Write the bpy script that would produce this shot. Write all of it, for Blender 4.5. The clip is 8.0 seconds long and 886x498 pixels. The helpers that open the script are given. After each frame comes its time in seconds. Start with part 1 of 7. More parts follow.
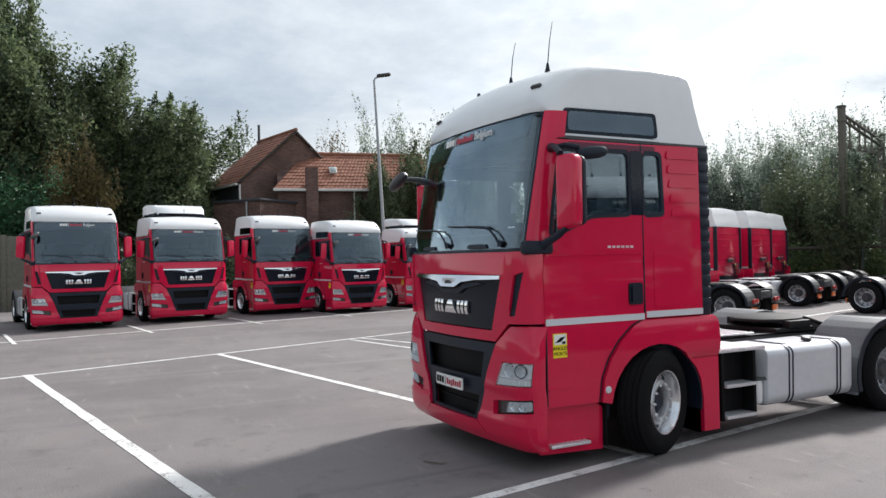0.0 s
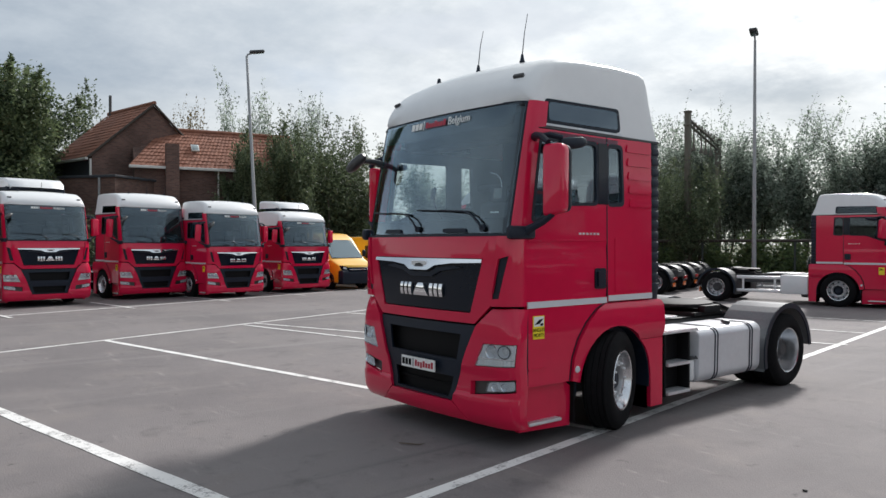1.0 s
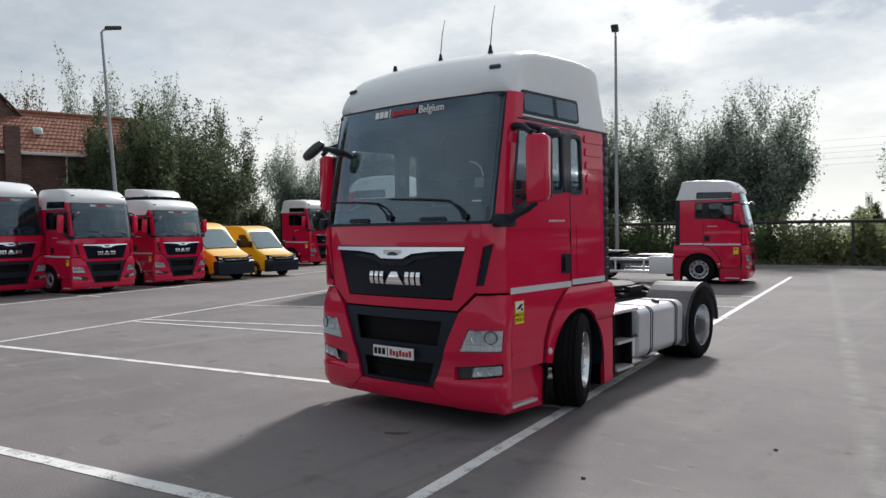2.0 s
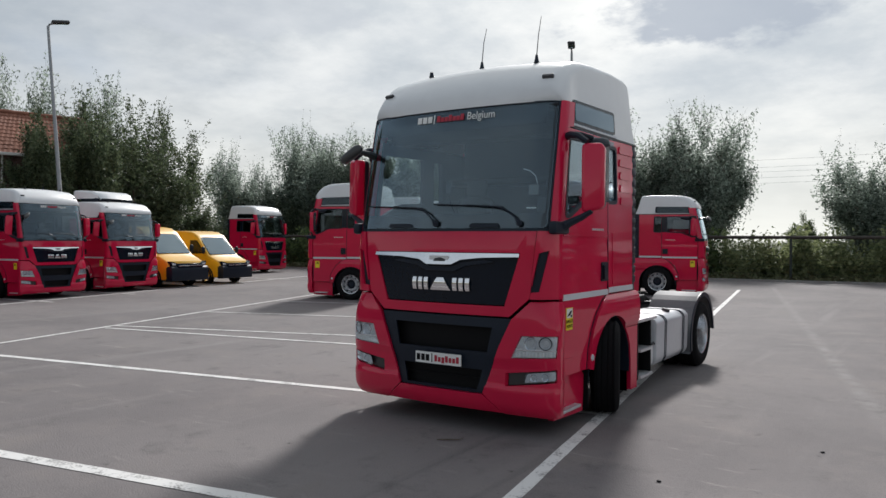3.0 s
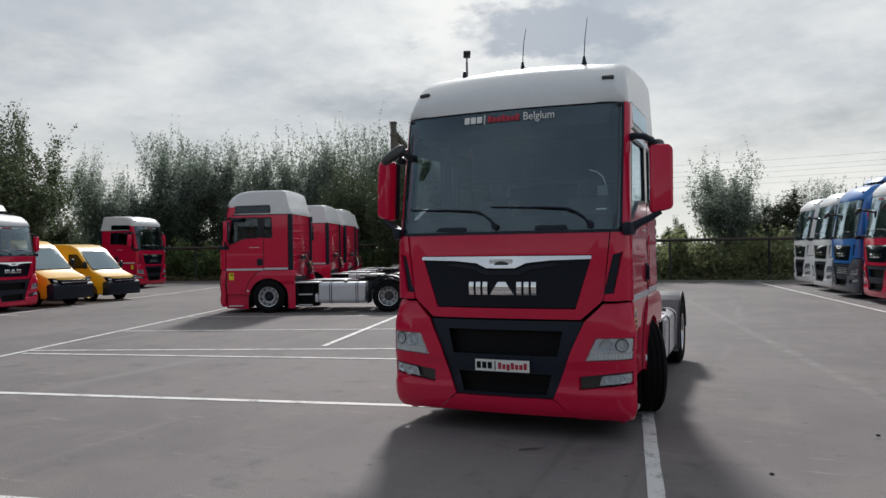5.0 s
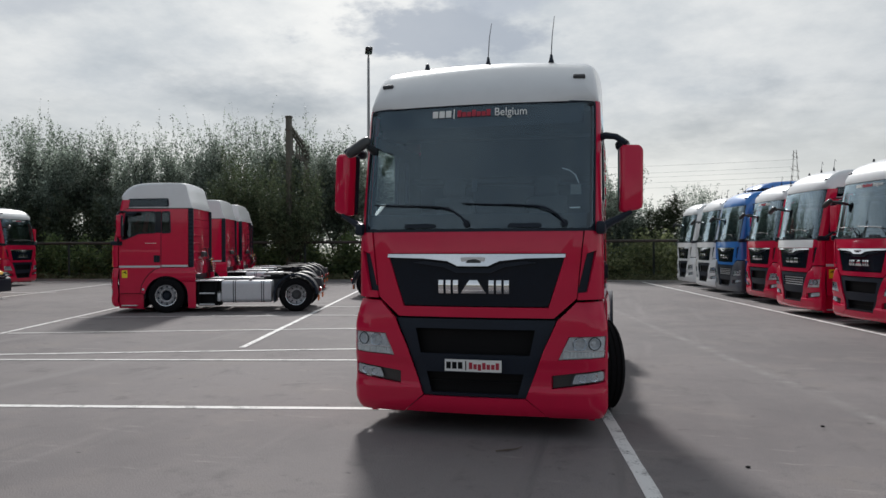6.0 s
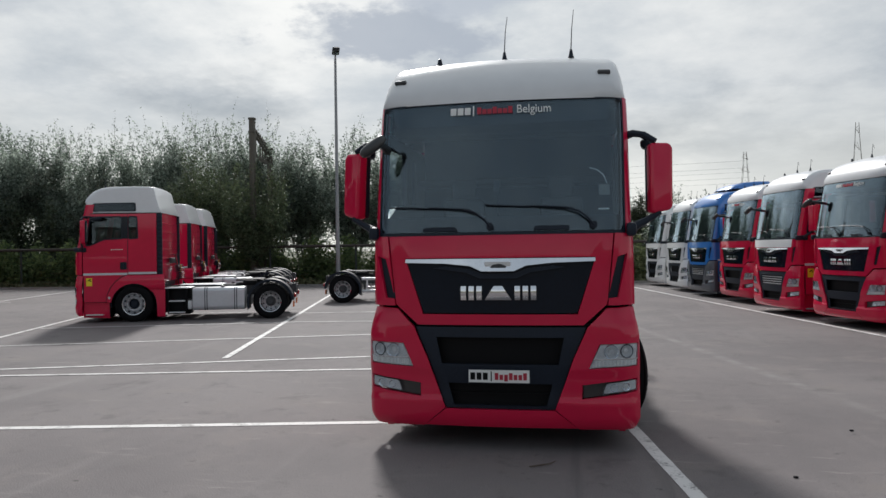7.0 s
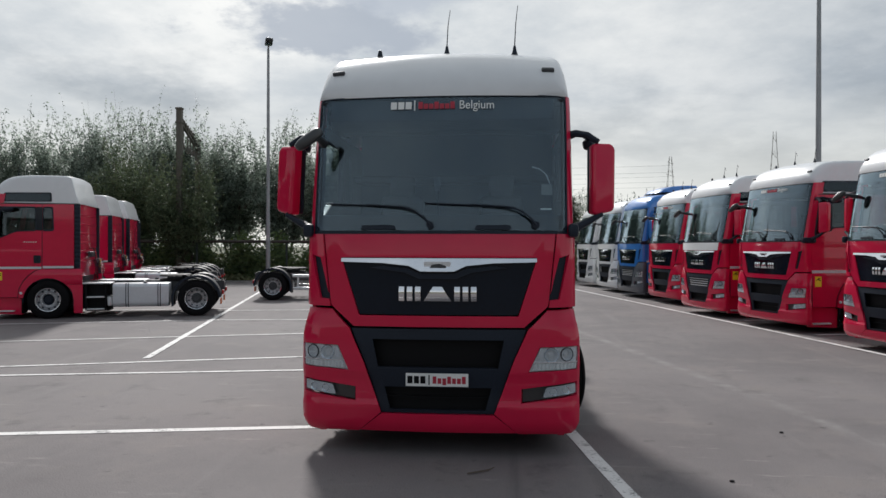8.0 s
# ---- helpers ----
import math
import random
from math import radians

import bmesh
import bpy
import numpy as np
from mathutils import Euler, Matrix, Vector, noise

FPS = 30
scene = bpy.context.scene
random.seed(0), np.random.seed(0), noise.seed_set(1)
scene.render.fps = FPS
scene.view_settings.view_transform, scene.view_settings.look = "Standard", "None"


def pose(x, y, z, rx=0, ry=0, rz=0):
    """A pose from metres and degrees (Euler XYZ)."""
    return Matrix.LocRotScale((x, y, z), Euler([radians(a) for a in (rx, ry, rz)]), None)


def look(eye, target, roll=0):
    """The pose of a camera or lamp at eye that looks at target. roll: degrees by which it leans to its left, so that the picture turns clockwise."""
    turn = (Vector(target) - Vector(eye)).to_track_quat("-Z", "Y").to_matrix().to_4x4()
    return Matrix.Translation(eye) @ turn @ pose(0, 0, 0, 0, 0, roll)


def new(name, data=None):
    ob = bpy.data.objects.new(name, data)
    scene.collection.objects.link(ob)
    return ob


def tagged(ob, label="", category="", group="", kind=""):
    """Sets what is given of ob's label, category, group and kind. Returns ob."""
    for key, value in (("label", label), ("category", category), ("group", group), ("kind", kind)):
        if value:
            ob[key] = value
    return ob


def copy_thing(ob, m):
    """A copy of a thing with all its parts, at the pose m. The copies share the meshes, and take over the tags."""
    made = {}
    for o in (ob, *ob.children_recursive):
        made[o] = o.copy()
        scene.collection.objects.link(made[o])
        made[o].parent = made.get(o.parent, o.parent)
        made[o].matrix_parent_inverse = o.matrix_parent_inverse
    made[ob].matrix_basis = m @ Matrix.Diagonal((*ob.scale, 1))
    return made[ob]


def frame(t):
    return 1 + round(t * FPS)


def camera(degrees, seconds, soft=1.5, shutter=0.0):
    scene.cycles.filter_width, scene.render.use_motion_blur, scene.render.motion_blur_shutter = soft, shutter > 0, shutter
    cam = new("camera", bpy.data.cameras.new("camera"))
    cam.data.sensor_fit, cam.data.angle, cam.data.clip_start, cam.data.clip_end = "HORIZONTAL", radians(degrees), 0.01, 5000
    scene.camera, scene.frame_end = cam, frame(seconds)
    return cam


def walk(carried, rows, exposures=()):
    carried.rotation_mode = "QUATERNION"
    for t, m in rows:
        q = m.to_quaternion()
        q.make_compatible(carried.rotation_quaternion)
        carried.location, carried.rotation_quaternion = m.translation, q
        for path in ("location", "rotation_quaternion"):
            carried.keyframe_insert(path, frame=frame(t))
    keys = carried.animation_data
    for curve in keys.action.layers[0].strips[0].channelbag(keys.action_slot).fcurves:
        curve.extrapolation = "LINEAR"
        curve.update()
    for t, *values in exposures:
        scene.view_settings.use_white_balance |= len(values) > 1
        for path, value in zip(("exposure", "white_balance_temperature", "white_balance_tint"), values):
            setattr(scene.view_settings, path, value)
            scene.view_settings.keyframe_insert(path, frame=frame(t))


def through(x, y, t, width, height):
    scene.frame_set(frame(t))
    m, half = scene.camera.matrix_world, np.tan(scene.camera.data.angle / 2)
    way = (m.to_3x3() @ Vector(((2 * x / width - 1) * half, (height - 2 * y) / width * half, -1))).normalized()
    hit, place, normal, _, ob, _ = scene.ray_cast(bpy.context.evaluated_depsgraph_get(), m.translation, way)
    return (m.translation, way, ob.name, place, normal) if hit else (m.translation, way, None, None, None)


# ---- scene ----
cam = camera(62.0, 8.0)
PATH = [
    (0, (6.719, -3.537, 1.954), (4.943, -2.618, 1.98), -1.1),
    (0.2, (6.606, -3.766, 1.952), (4.858, -2.793, 1.986), -1.0),
    (0.5, (6.439, -4.106, 1.965), (4.763, -3.014, 1.958), -0.4),
    (0.7, (6.318, -4.328, 1.946), (4.698, -3.156, 1.945), 0.1),
    (1, (6.07, -4.628, 1.928), (4.519, -3.365, 1.915), 0.1),
    (1.2, (5.899, -4.82, 1.934), (4.381, -3.517, 1.903), 0.1),
    (1.5, (5.678, -5.128, 1.935), (4.214, -3.764, 1.91), -0.7),
    (1.7, (5.497, -5.298, 1.956), (4.122, -3.846, 1.909), -1.0),
    (3, (4.258, -6.26, 1.913), (3.141, -4.601, 1.889), 0.3),
    (3.2, (4.061, -6.351, 1.905), (2.975, -4.673, 1.882), 0.1),
    (3.5, (3.755, -6.451, 1.896), (2.705, -4.75, 1.864), -0.5),
    (3.8, (3.5, -6.574, 1.887), (2.487, -4.85, 1.849), -0.2),
    (4, (3.294, -6.663, 1.874), (2.348, -4.901, 1.852), 0.0),
    (5.3, (2.043, -7.029, 1.87), (1.369, -5.146, 1.852), -1.0),
    (5.5, (1.854, -7.049, 1.889), (1.282, -5.133, 1.852), -0.9),
    (5.8, (1.592, -7.069, 1.877), (1.098, -5.131, 1.849), -0.3),
    (6, (1.419, -7.044, 1.857), (0.945, -5.101, 1.851), -0.2),
    (6.2, (1.249, -6.988, 1.866), (0.768, -5.047, 1.856), -0.7),
    (6.5, (1.029, -6.932, 1.873), (0.556, -4.988, 1.871), -0.7),
    (6.8, (0.835, -6.86, 1.868), (0.417, -4.904, 1.875), -0.6),
    (7, (0.736, -6.79, 1.88), (0.375, -4.823, 1.88), -0.8),
    (7.2, (0.674, -6.73, 1.88), (0.348, -4.756, 1.871), -1.0),
    (7.5, (0.646, -6.64, 1.878), (0.38, -4.658, 1.854), -0.8),
    (7.8, (0.641, -6.592, 1.889), (0.432, -4.603, 1.872), -0.2),
    (8, (0.641, -6.567, 1.892), (0.462, -4.575, 1.885), 0.1),
]
walk(cam, [(t, look(eye, target, roll)) for t, eye, target, roll in PATH],
     exposures=[(0.0, 0.84, 6350, 10), (0.5, 0.68, 6350, 10), (1.0, 0.54, 6350, 10), (1.7, 0.41, 6350, 10), (3.0, 0.21, 6350, 10), (5.5, 0.06, 6350, 10), (8.0, 0.12, 6350, 10)])


# ---- sky and sun ----
SUN_EL, SUN_AZ = radians(37), radians(109)   # azimuth counted from +x towards +y

world = bpy.data.worlds.new("sky")
scene.world = world
world.use_nodes = True
wn, wl = world.node_tree.nodes, world.node_tree.links
wn.clear()
w_out, w_bg = wn.new("ShaderNodeOutputWorld"), wn.new("ShaderNodeBackground")
w_sky = wn.new("ShaderNodeTexSky")
w_sky.sky_type, w_sky.sun_disc = "NISHITA", False
w_sky.sun_elevation, w_sky.sun_rotation = SUN_EL, math.pi / 2 - SUN_AZ
w_sky.dust_density = 2.0
w_tc, w_sep = wn.new("ShaderNodeTexCoord"), wn.new("ShaderNodeSeparateXYZ")
wl.new(w_tc.outputs["Generated"], w_sep.inputs[0])


def w_math(op, a, b):
    n = wn.new("ShaderNodeMath")
    n.operation = op
    for i, v in enumerate((a, b)):
        if isinstance(v, (int, float)):
            n.inputs[i].default_value = v
        else:
            wl.new(v, n.inputs[i])
    return n.outputs[0]


# clouds as a layer overhead: they flatten and crowd towards the horizon
w_den = w_math("ADD", w_math("MAXIMUM", w_sep.outputs[2], 0.0), 0.22)
w_cmb = wn.new("ShaderNodeCombineXYZ")
wl.new(w_math("DIVIDE", w_sep.outputs[0], w_den), w_cmb.inputs[0])
wl.new(w_math("DIVIDE", w_sep.outputs[1], w_den), w_cmb.inputs[1])


def w_noise(scale, detail, rough, lo, hi, seed):
    n = wn.new("ShaderNodeTexNoise")
    n.noise_dimensions = "4D"
    n.inputs["W"].default_value = seed
    n.inputs["Scale"].default_value = scale
    n.inputs["Detail"].default_value = detail
    n.inputs["Roughness"].default_value = rough
    wl.new(w_cmb.outputs[0], n.inputs["Vector"])
    r = wn.new("ShaderNodeMapRange")
    r.interpolation_type = "SMOOTHSTEP"
    r.inputs["From Min"].default_value, r.inputs["From Max"].default_value = lo, hi
    wl.new(n.outputs["Fac"], r.inputs["Value"])
    return r.outputs[0]


def w_mix(fac, a, b):
    n = wn.new("ShaderNodeMix")
    n.data_type = "RGBA"
    if isinstance(fac, (int, float)):
        n.inputs[0].default_value = fac
    else:
        wl.new(fac, n.inputs[0])
    for i, v in ((6, a), (7, b)):
        if isinstance(v, tuple):
            n.inputs[i].default_value = (*v, 1)
        else:
            wl.new(v, n.inputs[i])
    return n.outputs[2]


w_scale = wn.new("ShaderNodeVectorMath")
w_scale.operation = "SCALE"
w_scale.inputs["Scale"].default_value = 0.10
wl.new(w_sky.outputs[0], w_scale.inputs[0])
grey = w_mix(w_noise(1.1, 8, 0.62, 0.36, 0.66, 3.0), (0.53, 0.57, 0.605), (0.87, 0.87, 0.85))
grey = w_mix(w_noise(0.55, 8, 0.6, 0.52, 0.66, 12.0), grey, (0.37, 0.41, 0.45))
sky_col = w_mix(w_noise(0.7, 6, 0.55, 0.14, 0.38, 5.0), w_scale.outputs[0], grey)
w_dot = wn.new("ShaderNodeVectorMath")
w_dot.operation = "DOT_PRODUCT"
wl.new(w_tc.outputs["Generated"], w_dot.inputs[0])
w_dot.inputs[1].default_value = (math.cos(SUN_EL) * math.cos(SUN_AZ), math.cos(SUN_EL) * math.sin(SUN_AZ), math.sin(SUN_EL))
w_toward = wn.new("ShaderNodeMapRange")
w_toward.inputs["From Min"].default_value, w_toward.inputs["From Max"].default_value = 0.55, 0.97
wl.new(w_dot.outputs["Value"], w_toward.inputs["Value"])
w_bright = w_mix(w_toward.outputs[0], (0.505, 0.548, 0.600), (1.08, 1.07, 1.05))
w_mul = wn.new("ShaderNodeMix")
w_mul.data_type, w_mul.blend_type = "RGBA", "MULTIPLY"
w_mul.inputs[0].default_value = 1.0
wl.new(sky_col, w_mul.inputs[6])
wl.new(w_bright, w_mul.inputs[7])
sky_col = w_mul.outputs[2]


def w_cloud(at, size, turn, ragged, seed):
    """A heavier cloud in the layer: a torn ellipse round a place in it."""
    mp = wn.new("ShaderNodeMapping")
    mp.vector_type = "TEXTURE"
    mp.inputs["Location"].default_value = (*at, 0)
    mp.inputs["Rotation"].default_value = (0, 0, radians(turn))
    mp.inputs["Scale"].default_value = (*size, 1)
    wl.new(w_cmb.outputs[0], mp.inputs["Vector"])
    ln_ = wn.new("ShaderNodeVectorMath")
    ln_.operation = "LENGTH"
    wl.new(mp.outputs[0], ln_.inputs[0])
    torn = w_math("MULTIPLY", w_math("SUBTRACT", w_noise(4.5, 7, 0.62, 0.25, 0.75, seed), 0.5), ragged)
    r = wn.new("ShaderNodeMapRange")
    r.interpolation_type = "SMOOTHSTEP"
    r.inputs["From Min"].default_value, r.inputs["From Max"].default_value = 1.15, 0.55
    wl.new(w_math("ADD", ln_.outputs["Value"], torn), r.inputs["Value"])
    return r.outputs[0]


for c_at, c_size, c_turn, c_seed, c_col, c_most in (((-0.50, 1.87), (0.30, 0.17), 15, 21.0, (0.40, 0.44, 0.50), 0.85), ((-0.22, 1.72), (0.20, 0.10), 5, 24.0, (0.46, 0.50, 0.56), 0.7),
                                                    ((-0.05, 1.20), (0.55, 0.14), -6, 27.0, (0.42, 0.46, 0.52), 0.7), ((-1.45, 1.25), (0.40, 0.12), 40, 29.0, (0.50, 0.53, 0.57), 0.5)):
    sky_col = w_mix(w_math("MULTIPLY", w_cloud(c_at, c_size, c_turn, 1.1, c_seed), c_most), sky_col, c_col)
haze = wn.new("ShaderNodeMapRange")
haze.inputs["From Min"].default_value, haze.inputs["From Max"].default_value = 0.0, 0.20
haze.inputs["To Min"].default_value, haze.inputs["To Max"].default_value = 0.85, 0.0
wl.new(w_sep.outputs[2], haze.inputs["Value"])
sky_col = w_mix(haze.outputs[0], sky_col, (0.93, 0.91, 0.82))
wl.new(sky_col, w_bg.inputs["Color"])
w_bg.inputs["Strength"].default_value = 1.0
wl.new(w_bg.outputs[0], w_out.inputs["Surface"])

sun_data = bpy.data.lights.new("sun", "SUN")
sun_data.energy, sun_data.angle, sun_data.color = 3.0, radians(7), (1.0, 0.962, 0.925)
sun = new("sun", sun_data)
sun_dir = Vector((math.cos(SUN_EL) * math.cos(SUN_AZ), math.cos(SUN_EL) * math.sin(SUN_AZ), math.sin(SUN_EL)))
sun.matrix_world = look(sun_dir * 60, (0, 0, 0))

# ---- materials ----
MATS = {}


def surface(name, col, rough=0.5, metal=0.0, coat=0.0, vary=0.12, grain=30.0, blotch=1.2, bump=0.0, tint=None, rvary=0.1, obrandom=0.0, island=0.0, spec=0.5):
    """A procedural surface: fine grain and large blotches in colour and gloss, with relief."""
    if name in MATS:
        return MATS[name]
    m = MATS[name] = bpy.data.materials.new(name)
    m.use_nodes = True
    nt, ln = m.node_tree.nodes, m.node_tree.links
    p = nt["Principled BSDF"]
    p.inputs["Metallic"].default_value = metal
    p.inputs["Coat Weight"].default_value = coat
    p.inputs["Specular IOR Level"].default_value = spec
    p.inputs["Coat Roughness"].default_value = 0.06
    tc = nt.new("ShaderNodeTexCoord")

    def ns(scale, detail):
        n = nt.new("ShaderNodeTexNoise")
        n.inputs["Scale"].default_value, n.inputs["Detail"].default_value = scale, detail
        ln.new(tc.outputs["Object"], n.inputs["Vector"])
        return n.outputs["Fac"]

    fine, big = ns(grain, 4), ns(blotch, 5)
    add = nt.new("ShaderNodeMath")
    add.operation = "ADD"
    ln.new(fine, add.inputs[0])
    ln.new(big, add.inputs[1])
    fac = add.outputs[0]
    if obrandom or island:
        extra = nt.new("ShaderNodeObjectInfo").outputs["Random"] if obrandom else nt.new("ShaderNodeNewGeometry").outputs["Random Per Island"]
        ma = nt.new("ShaderNodeMath")
        ma.operation, ma.inputs[1].default_value = "MULTIPLY_ADD", obrandom or island
        ln.new(extra, ma.inputs[0])
        ln.new(fac, ma.inputs[2])
        fac = ma.outputs[0]
    r = nt.new("ShaderNodeMapRange")
    r.inputs["From Min"].default_value, r.inputs["From Max"].default_value = 0.6, 1.4 + (obrandom or island)
    ln.new(fac, r.inputs["Value"])
    mx = nt.new("ShaderNodeMix")
    mx.data_type = "RGBA"
    ln.new(r.outputs[0], mx.inputs[0])
    hi = tint or tuple(min(1, c * (1 + vary)) for c in col)
    mx.inputs[6].default_value = (*(c * (1 - vary) for c in col), 1)
    mx.inputs[7].default_value = (*hi, 1)
    ln.new(mx.outputs[2], p.inputs["Base Color"])
    rr = nt.new("ShaderNodeMapRange")
    rr.inputs["From Min"].default_value, rr.inputs["From Max"].default_value = 0.3, 0.7
    rr.inputs["To Min"].default_value, rr.inputs["To Max"].default_value = max(0.02, rough - rvary * rough), min(1, rough + rvary * rough)
    ln.new(big, rr.inputs["Value"])
    ln.new(rr.outputs[0], p.inputs["Roughness"])
    if bump:
        b = nt.new("ShaderNodeBump")
        b.inputs["Strength"].default_value, b.inputs["Distance"].default_value = 0.6, bump
        ln.new(fine, b.inputs["Height"])
        ln.new(b.outputs[0], p.inputs["Normal"])
    return m


def glazing(name, tint, face=0.055, rise=4.0):
    """Clear or tinted glass: a tinted pane whose faces mirror more the flatter one looks along them."""
    m = MATS[name] = bpy.data.materials.new(name)
    m.use_nodes = True
    nt, ln = m.node_tree.nodes, m.node_tree.links
    nt.remove(nt["Principled BSDF"])
    tr, gl, mx, lw = (nt.new("ShaderNode" + k) for k in ("BsdfTransparent", "BsdfGlossy", "MixShader", "LayerWeight"))
    lw.inputs["Blend"].default_value = 0.5
    tr.inputs["Color"].default_value = (*tint, 1)
    gl.inputs["Roughness"].default_value = 0.012
    gl.inputs["Color"].default_value = (0.76, 0.90, 1.0, 1)
    up, sc = nt.new("ShaderNodeMath"), nt.new("ShaderNodeMath")
    up.operation, up.inputs[1].default_value = "POWER", rise
    sc.operation, sc.inputs[1].default_value, sc.inputs[2].default_value = "MULTIPLY_ADD", 1 - face, face
    ln.new(lw.outputs["Facing"], up.inputs[0])
    ln.new(up.outputs[0], sc.inputs[0])
    ln.new(sc.outputs[0], mx.inputs[0])
    ln.new(tr.outputs[0], mx.inputs[1])
    ln.new(gl.outputs[0], mx.inputs[2])
    ln.new(mx.outputs[0], nt["Material Output"].inputs["Surface"])
    return m


RED = surface("red_paint", (0.60, 0.009, 0.055), 0.38, coat=0.85, spec=0.05, vary=0.05, grain=8, blotch=0.8)
WHITE = surface("white_paint", (0.72, 0.73, 0.74), 0.35, coat=0.5, vary=0.04, grain=6, blotch=1.0)
# Paler copy of the white: sunlight on the far cabs is in its colour.
SUNWHITE = surface("sunlit_white_paint", (0.84, 0.85, 0.85), 0.32, coat=0.5, vary=0.03, grain=6)
BLUE = surface("blue_paint", (0.025, 0.19, 0.58), 0.32, coat=0.7, vary=0.06, grain=8)
YELLOW = surface("yellow_paint", (0.78, 0.42, 0.015), 0.35, coat=0.5, vary=0.05, grain=8)
GREYPAINT = surface("grey_bumper_paint", (0.09, 0.10, 0.12), 0.4, coat=0.3, vary=0.08)
BLACK = surface("black_plastic", (0.010, 0.016, 0.028), 0.45, vary=0.25, grain=60, bump=0.001, spec=0.28)
GLOSSBLACK = surface("gloss_black", (0.004, 0.009, 0.018), 0.14, coat=0.0, vary=0.2, spec=0.3)
PODBLACK = surface("pod_plastic", (0.03, 0.031, 0.033), 0.32, vary=0.2, grain=40, spec=0.7)
RUBBER = surface("tyre_rubber", (0.008, 0.008, 0.009), 0.85, vary=0.3, grain=25, bump=0.002, spec=0.12)
CHROME = surface("chrome", (0.86, 0.87, 0.89), 0.10, metal=1.0, vary=0.05)
ALU = surface("brushed_aluminium", (0.72, 0.73, 0.75), 0.34, metal=0.55, vary=0.12, grain=50, blotch=3)
SILVER = surface("silver_tank_paint", (0.62, 0.63, 0.66), 0.34, metal=0.2, coat=0.3, vary=0.07, grain=14, blotch=2.5)
RIMSILVER = surface("rim_silver", (0.72, 0.73, 0.75), 0.22, metal=0.92, vary=0.12, grain=20, blotch=5)
DARKFENDER = surface("fender_dark", (0.035, 0.036, 0.039), 0.5, vary=0.2, grain=30)
RIMDISC = surface("rim_disc_grey", (0.40, 0.405, 0.42), 0.34, metal=0.55, vary=0.2, grain=22, blotch=6)
FENDERGREY = surface("fender_grey", (0.13, 0.135, 0.142), 0.6, vary=0.15, grain=30, spec=0.25)
STEEL = surface("dirty_steel", (0.06, 0.062, 0.066), 0.55, metal=0.3, vary=0.35, grain=25, bump=0.002)
GREASE = surface("greasy_steel", (0.010, 0.010, 0.011), 0.65, spec=0.2, metal=0.0, vary=0.4, grain=14, bump=0.002)
STRIPE = surface("stripe_white", (0.62, 0.64, 0.67), 0.4, vary=0.05)
# Near-black trims: the dimness inside the cab is put into their colour.
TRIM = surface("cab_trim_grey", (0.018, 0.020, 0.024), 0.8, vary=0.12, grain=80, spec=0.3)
TRIMDIM = surface("cab_trim_dim", (0.024, 0.025, 0.028), 0.85, vary=0.1, grain=80)
SEATCLOTH = surface("seat_cloth", (0.045, 0.048, 0.055), 0.9, vary=0.25, grain=90, bump=0.001)
GLASS = glazing("cab_glass", (0.86, 0.90, 0.90), 0.12)
TINTED = glazing("tinted_side_glass", (0.45, 0.49, 0.50), 0.05)
SCREEN = glazing("windscreen_glass", (0.86, 0.91, 0.92), 0.072, 2.7)
COATED = glazing("coated_glass", (0.28, 0.31, 0.32), 0.17)
HEADTRIM = surface("headlight_inner", (0.84, 0.85, 0.85), 0.16, metal=0.15, vary=0.25, grain=30, blotch=9)
LAMPSILVER = surface("lamp_silver", (0.78, 0.79, 0.80), 0.2, metal=0.3, vary=0.1, grain=25)
DARKGLASS = glazing("dark_glass", (0.60, 0.63, 0.64), 0.08)
VANGLASS = glazing("van_glass", (0.7, 0.73, 0.74), 0.16)
CLEAR = glazing("lamp_glass", (0.93, 0.94, 0.95), 0.09, 3.0)
MIRROR = surface("mirror_silver", (0.85, 0.86, 0.87), 0.03, metal=1.0, vary=0.01)
ORANGE = surface("orange_lens", (0.75, 0.16, 0.02), 0.3, coat=0.5, vary=0.1)
REDLENS = surface("red_lens", (0.45, 0.01, 0.01), 0.25, coat=0.5, vary=0.1)
STICKY = surface("sticker_yellow", (0.85, 0.68, 0.02), 0.45, vary=0.05)
STICKW = surface("sticker_white", (0.80, 0.80, 0.78), 0.45, vary=0.05)
DUSTYLABEL = surface("dusty_label", (0.16, 0.17, 0.17), 0.7, vary=0.25, grain=40)
INK = surface("black_ink", (0.006, 0.006, 0.007), 0.6, vary=0.1, spec=0.15)
REDINK = surface("red_ink", (0.42, 0.02, 0.045), 0.5, vary=0.1)


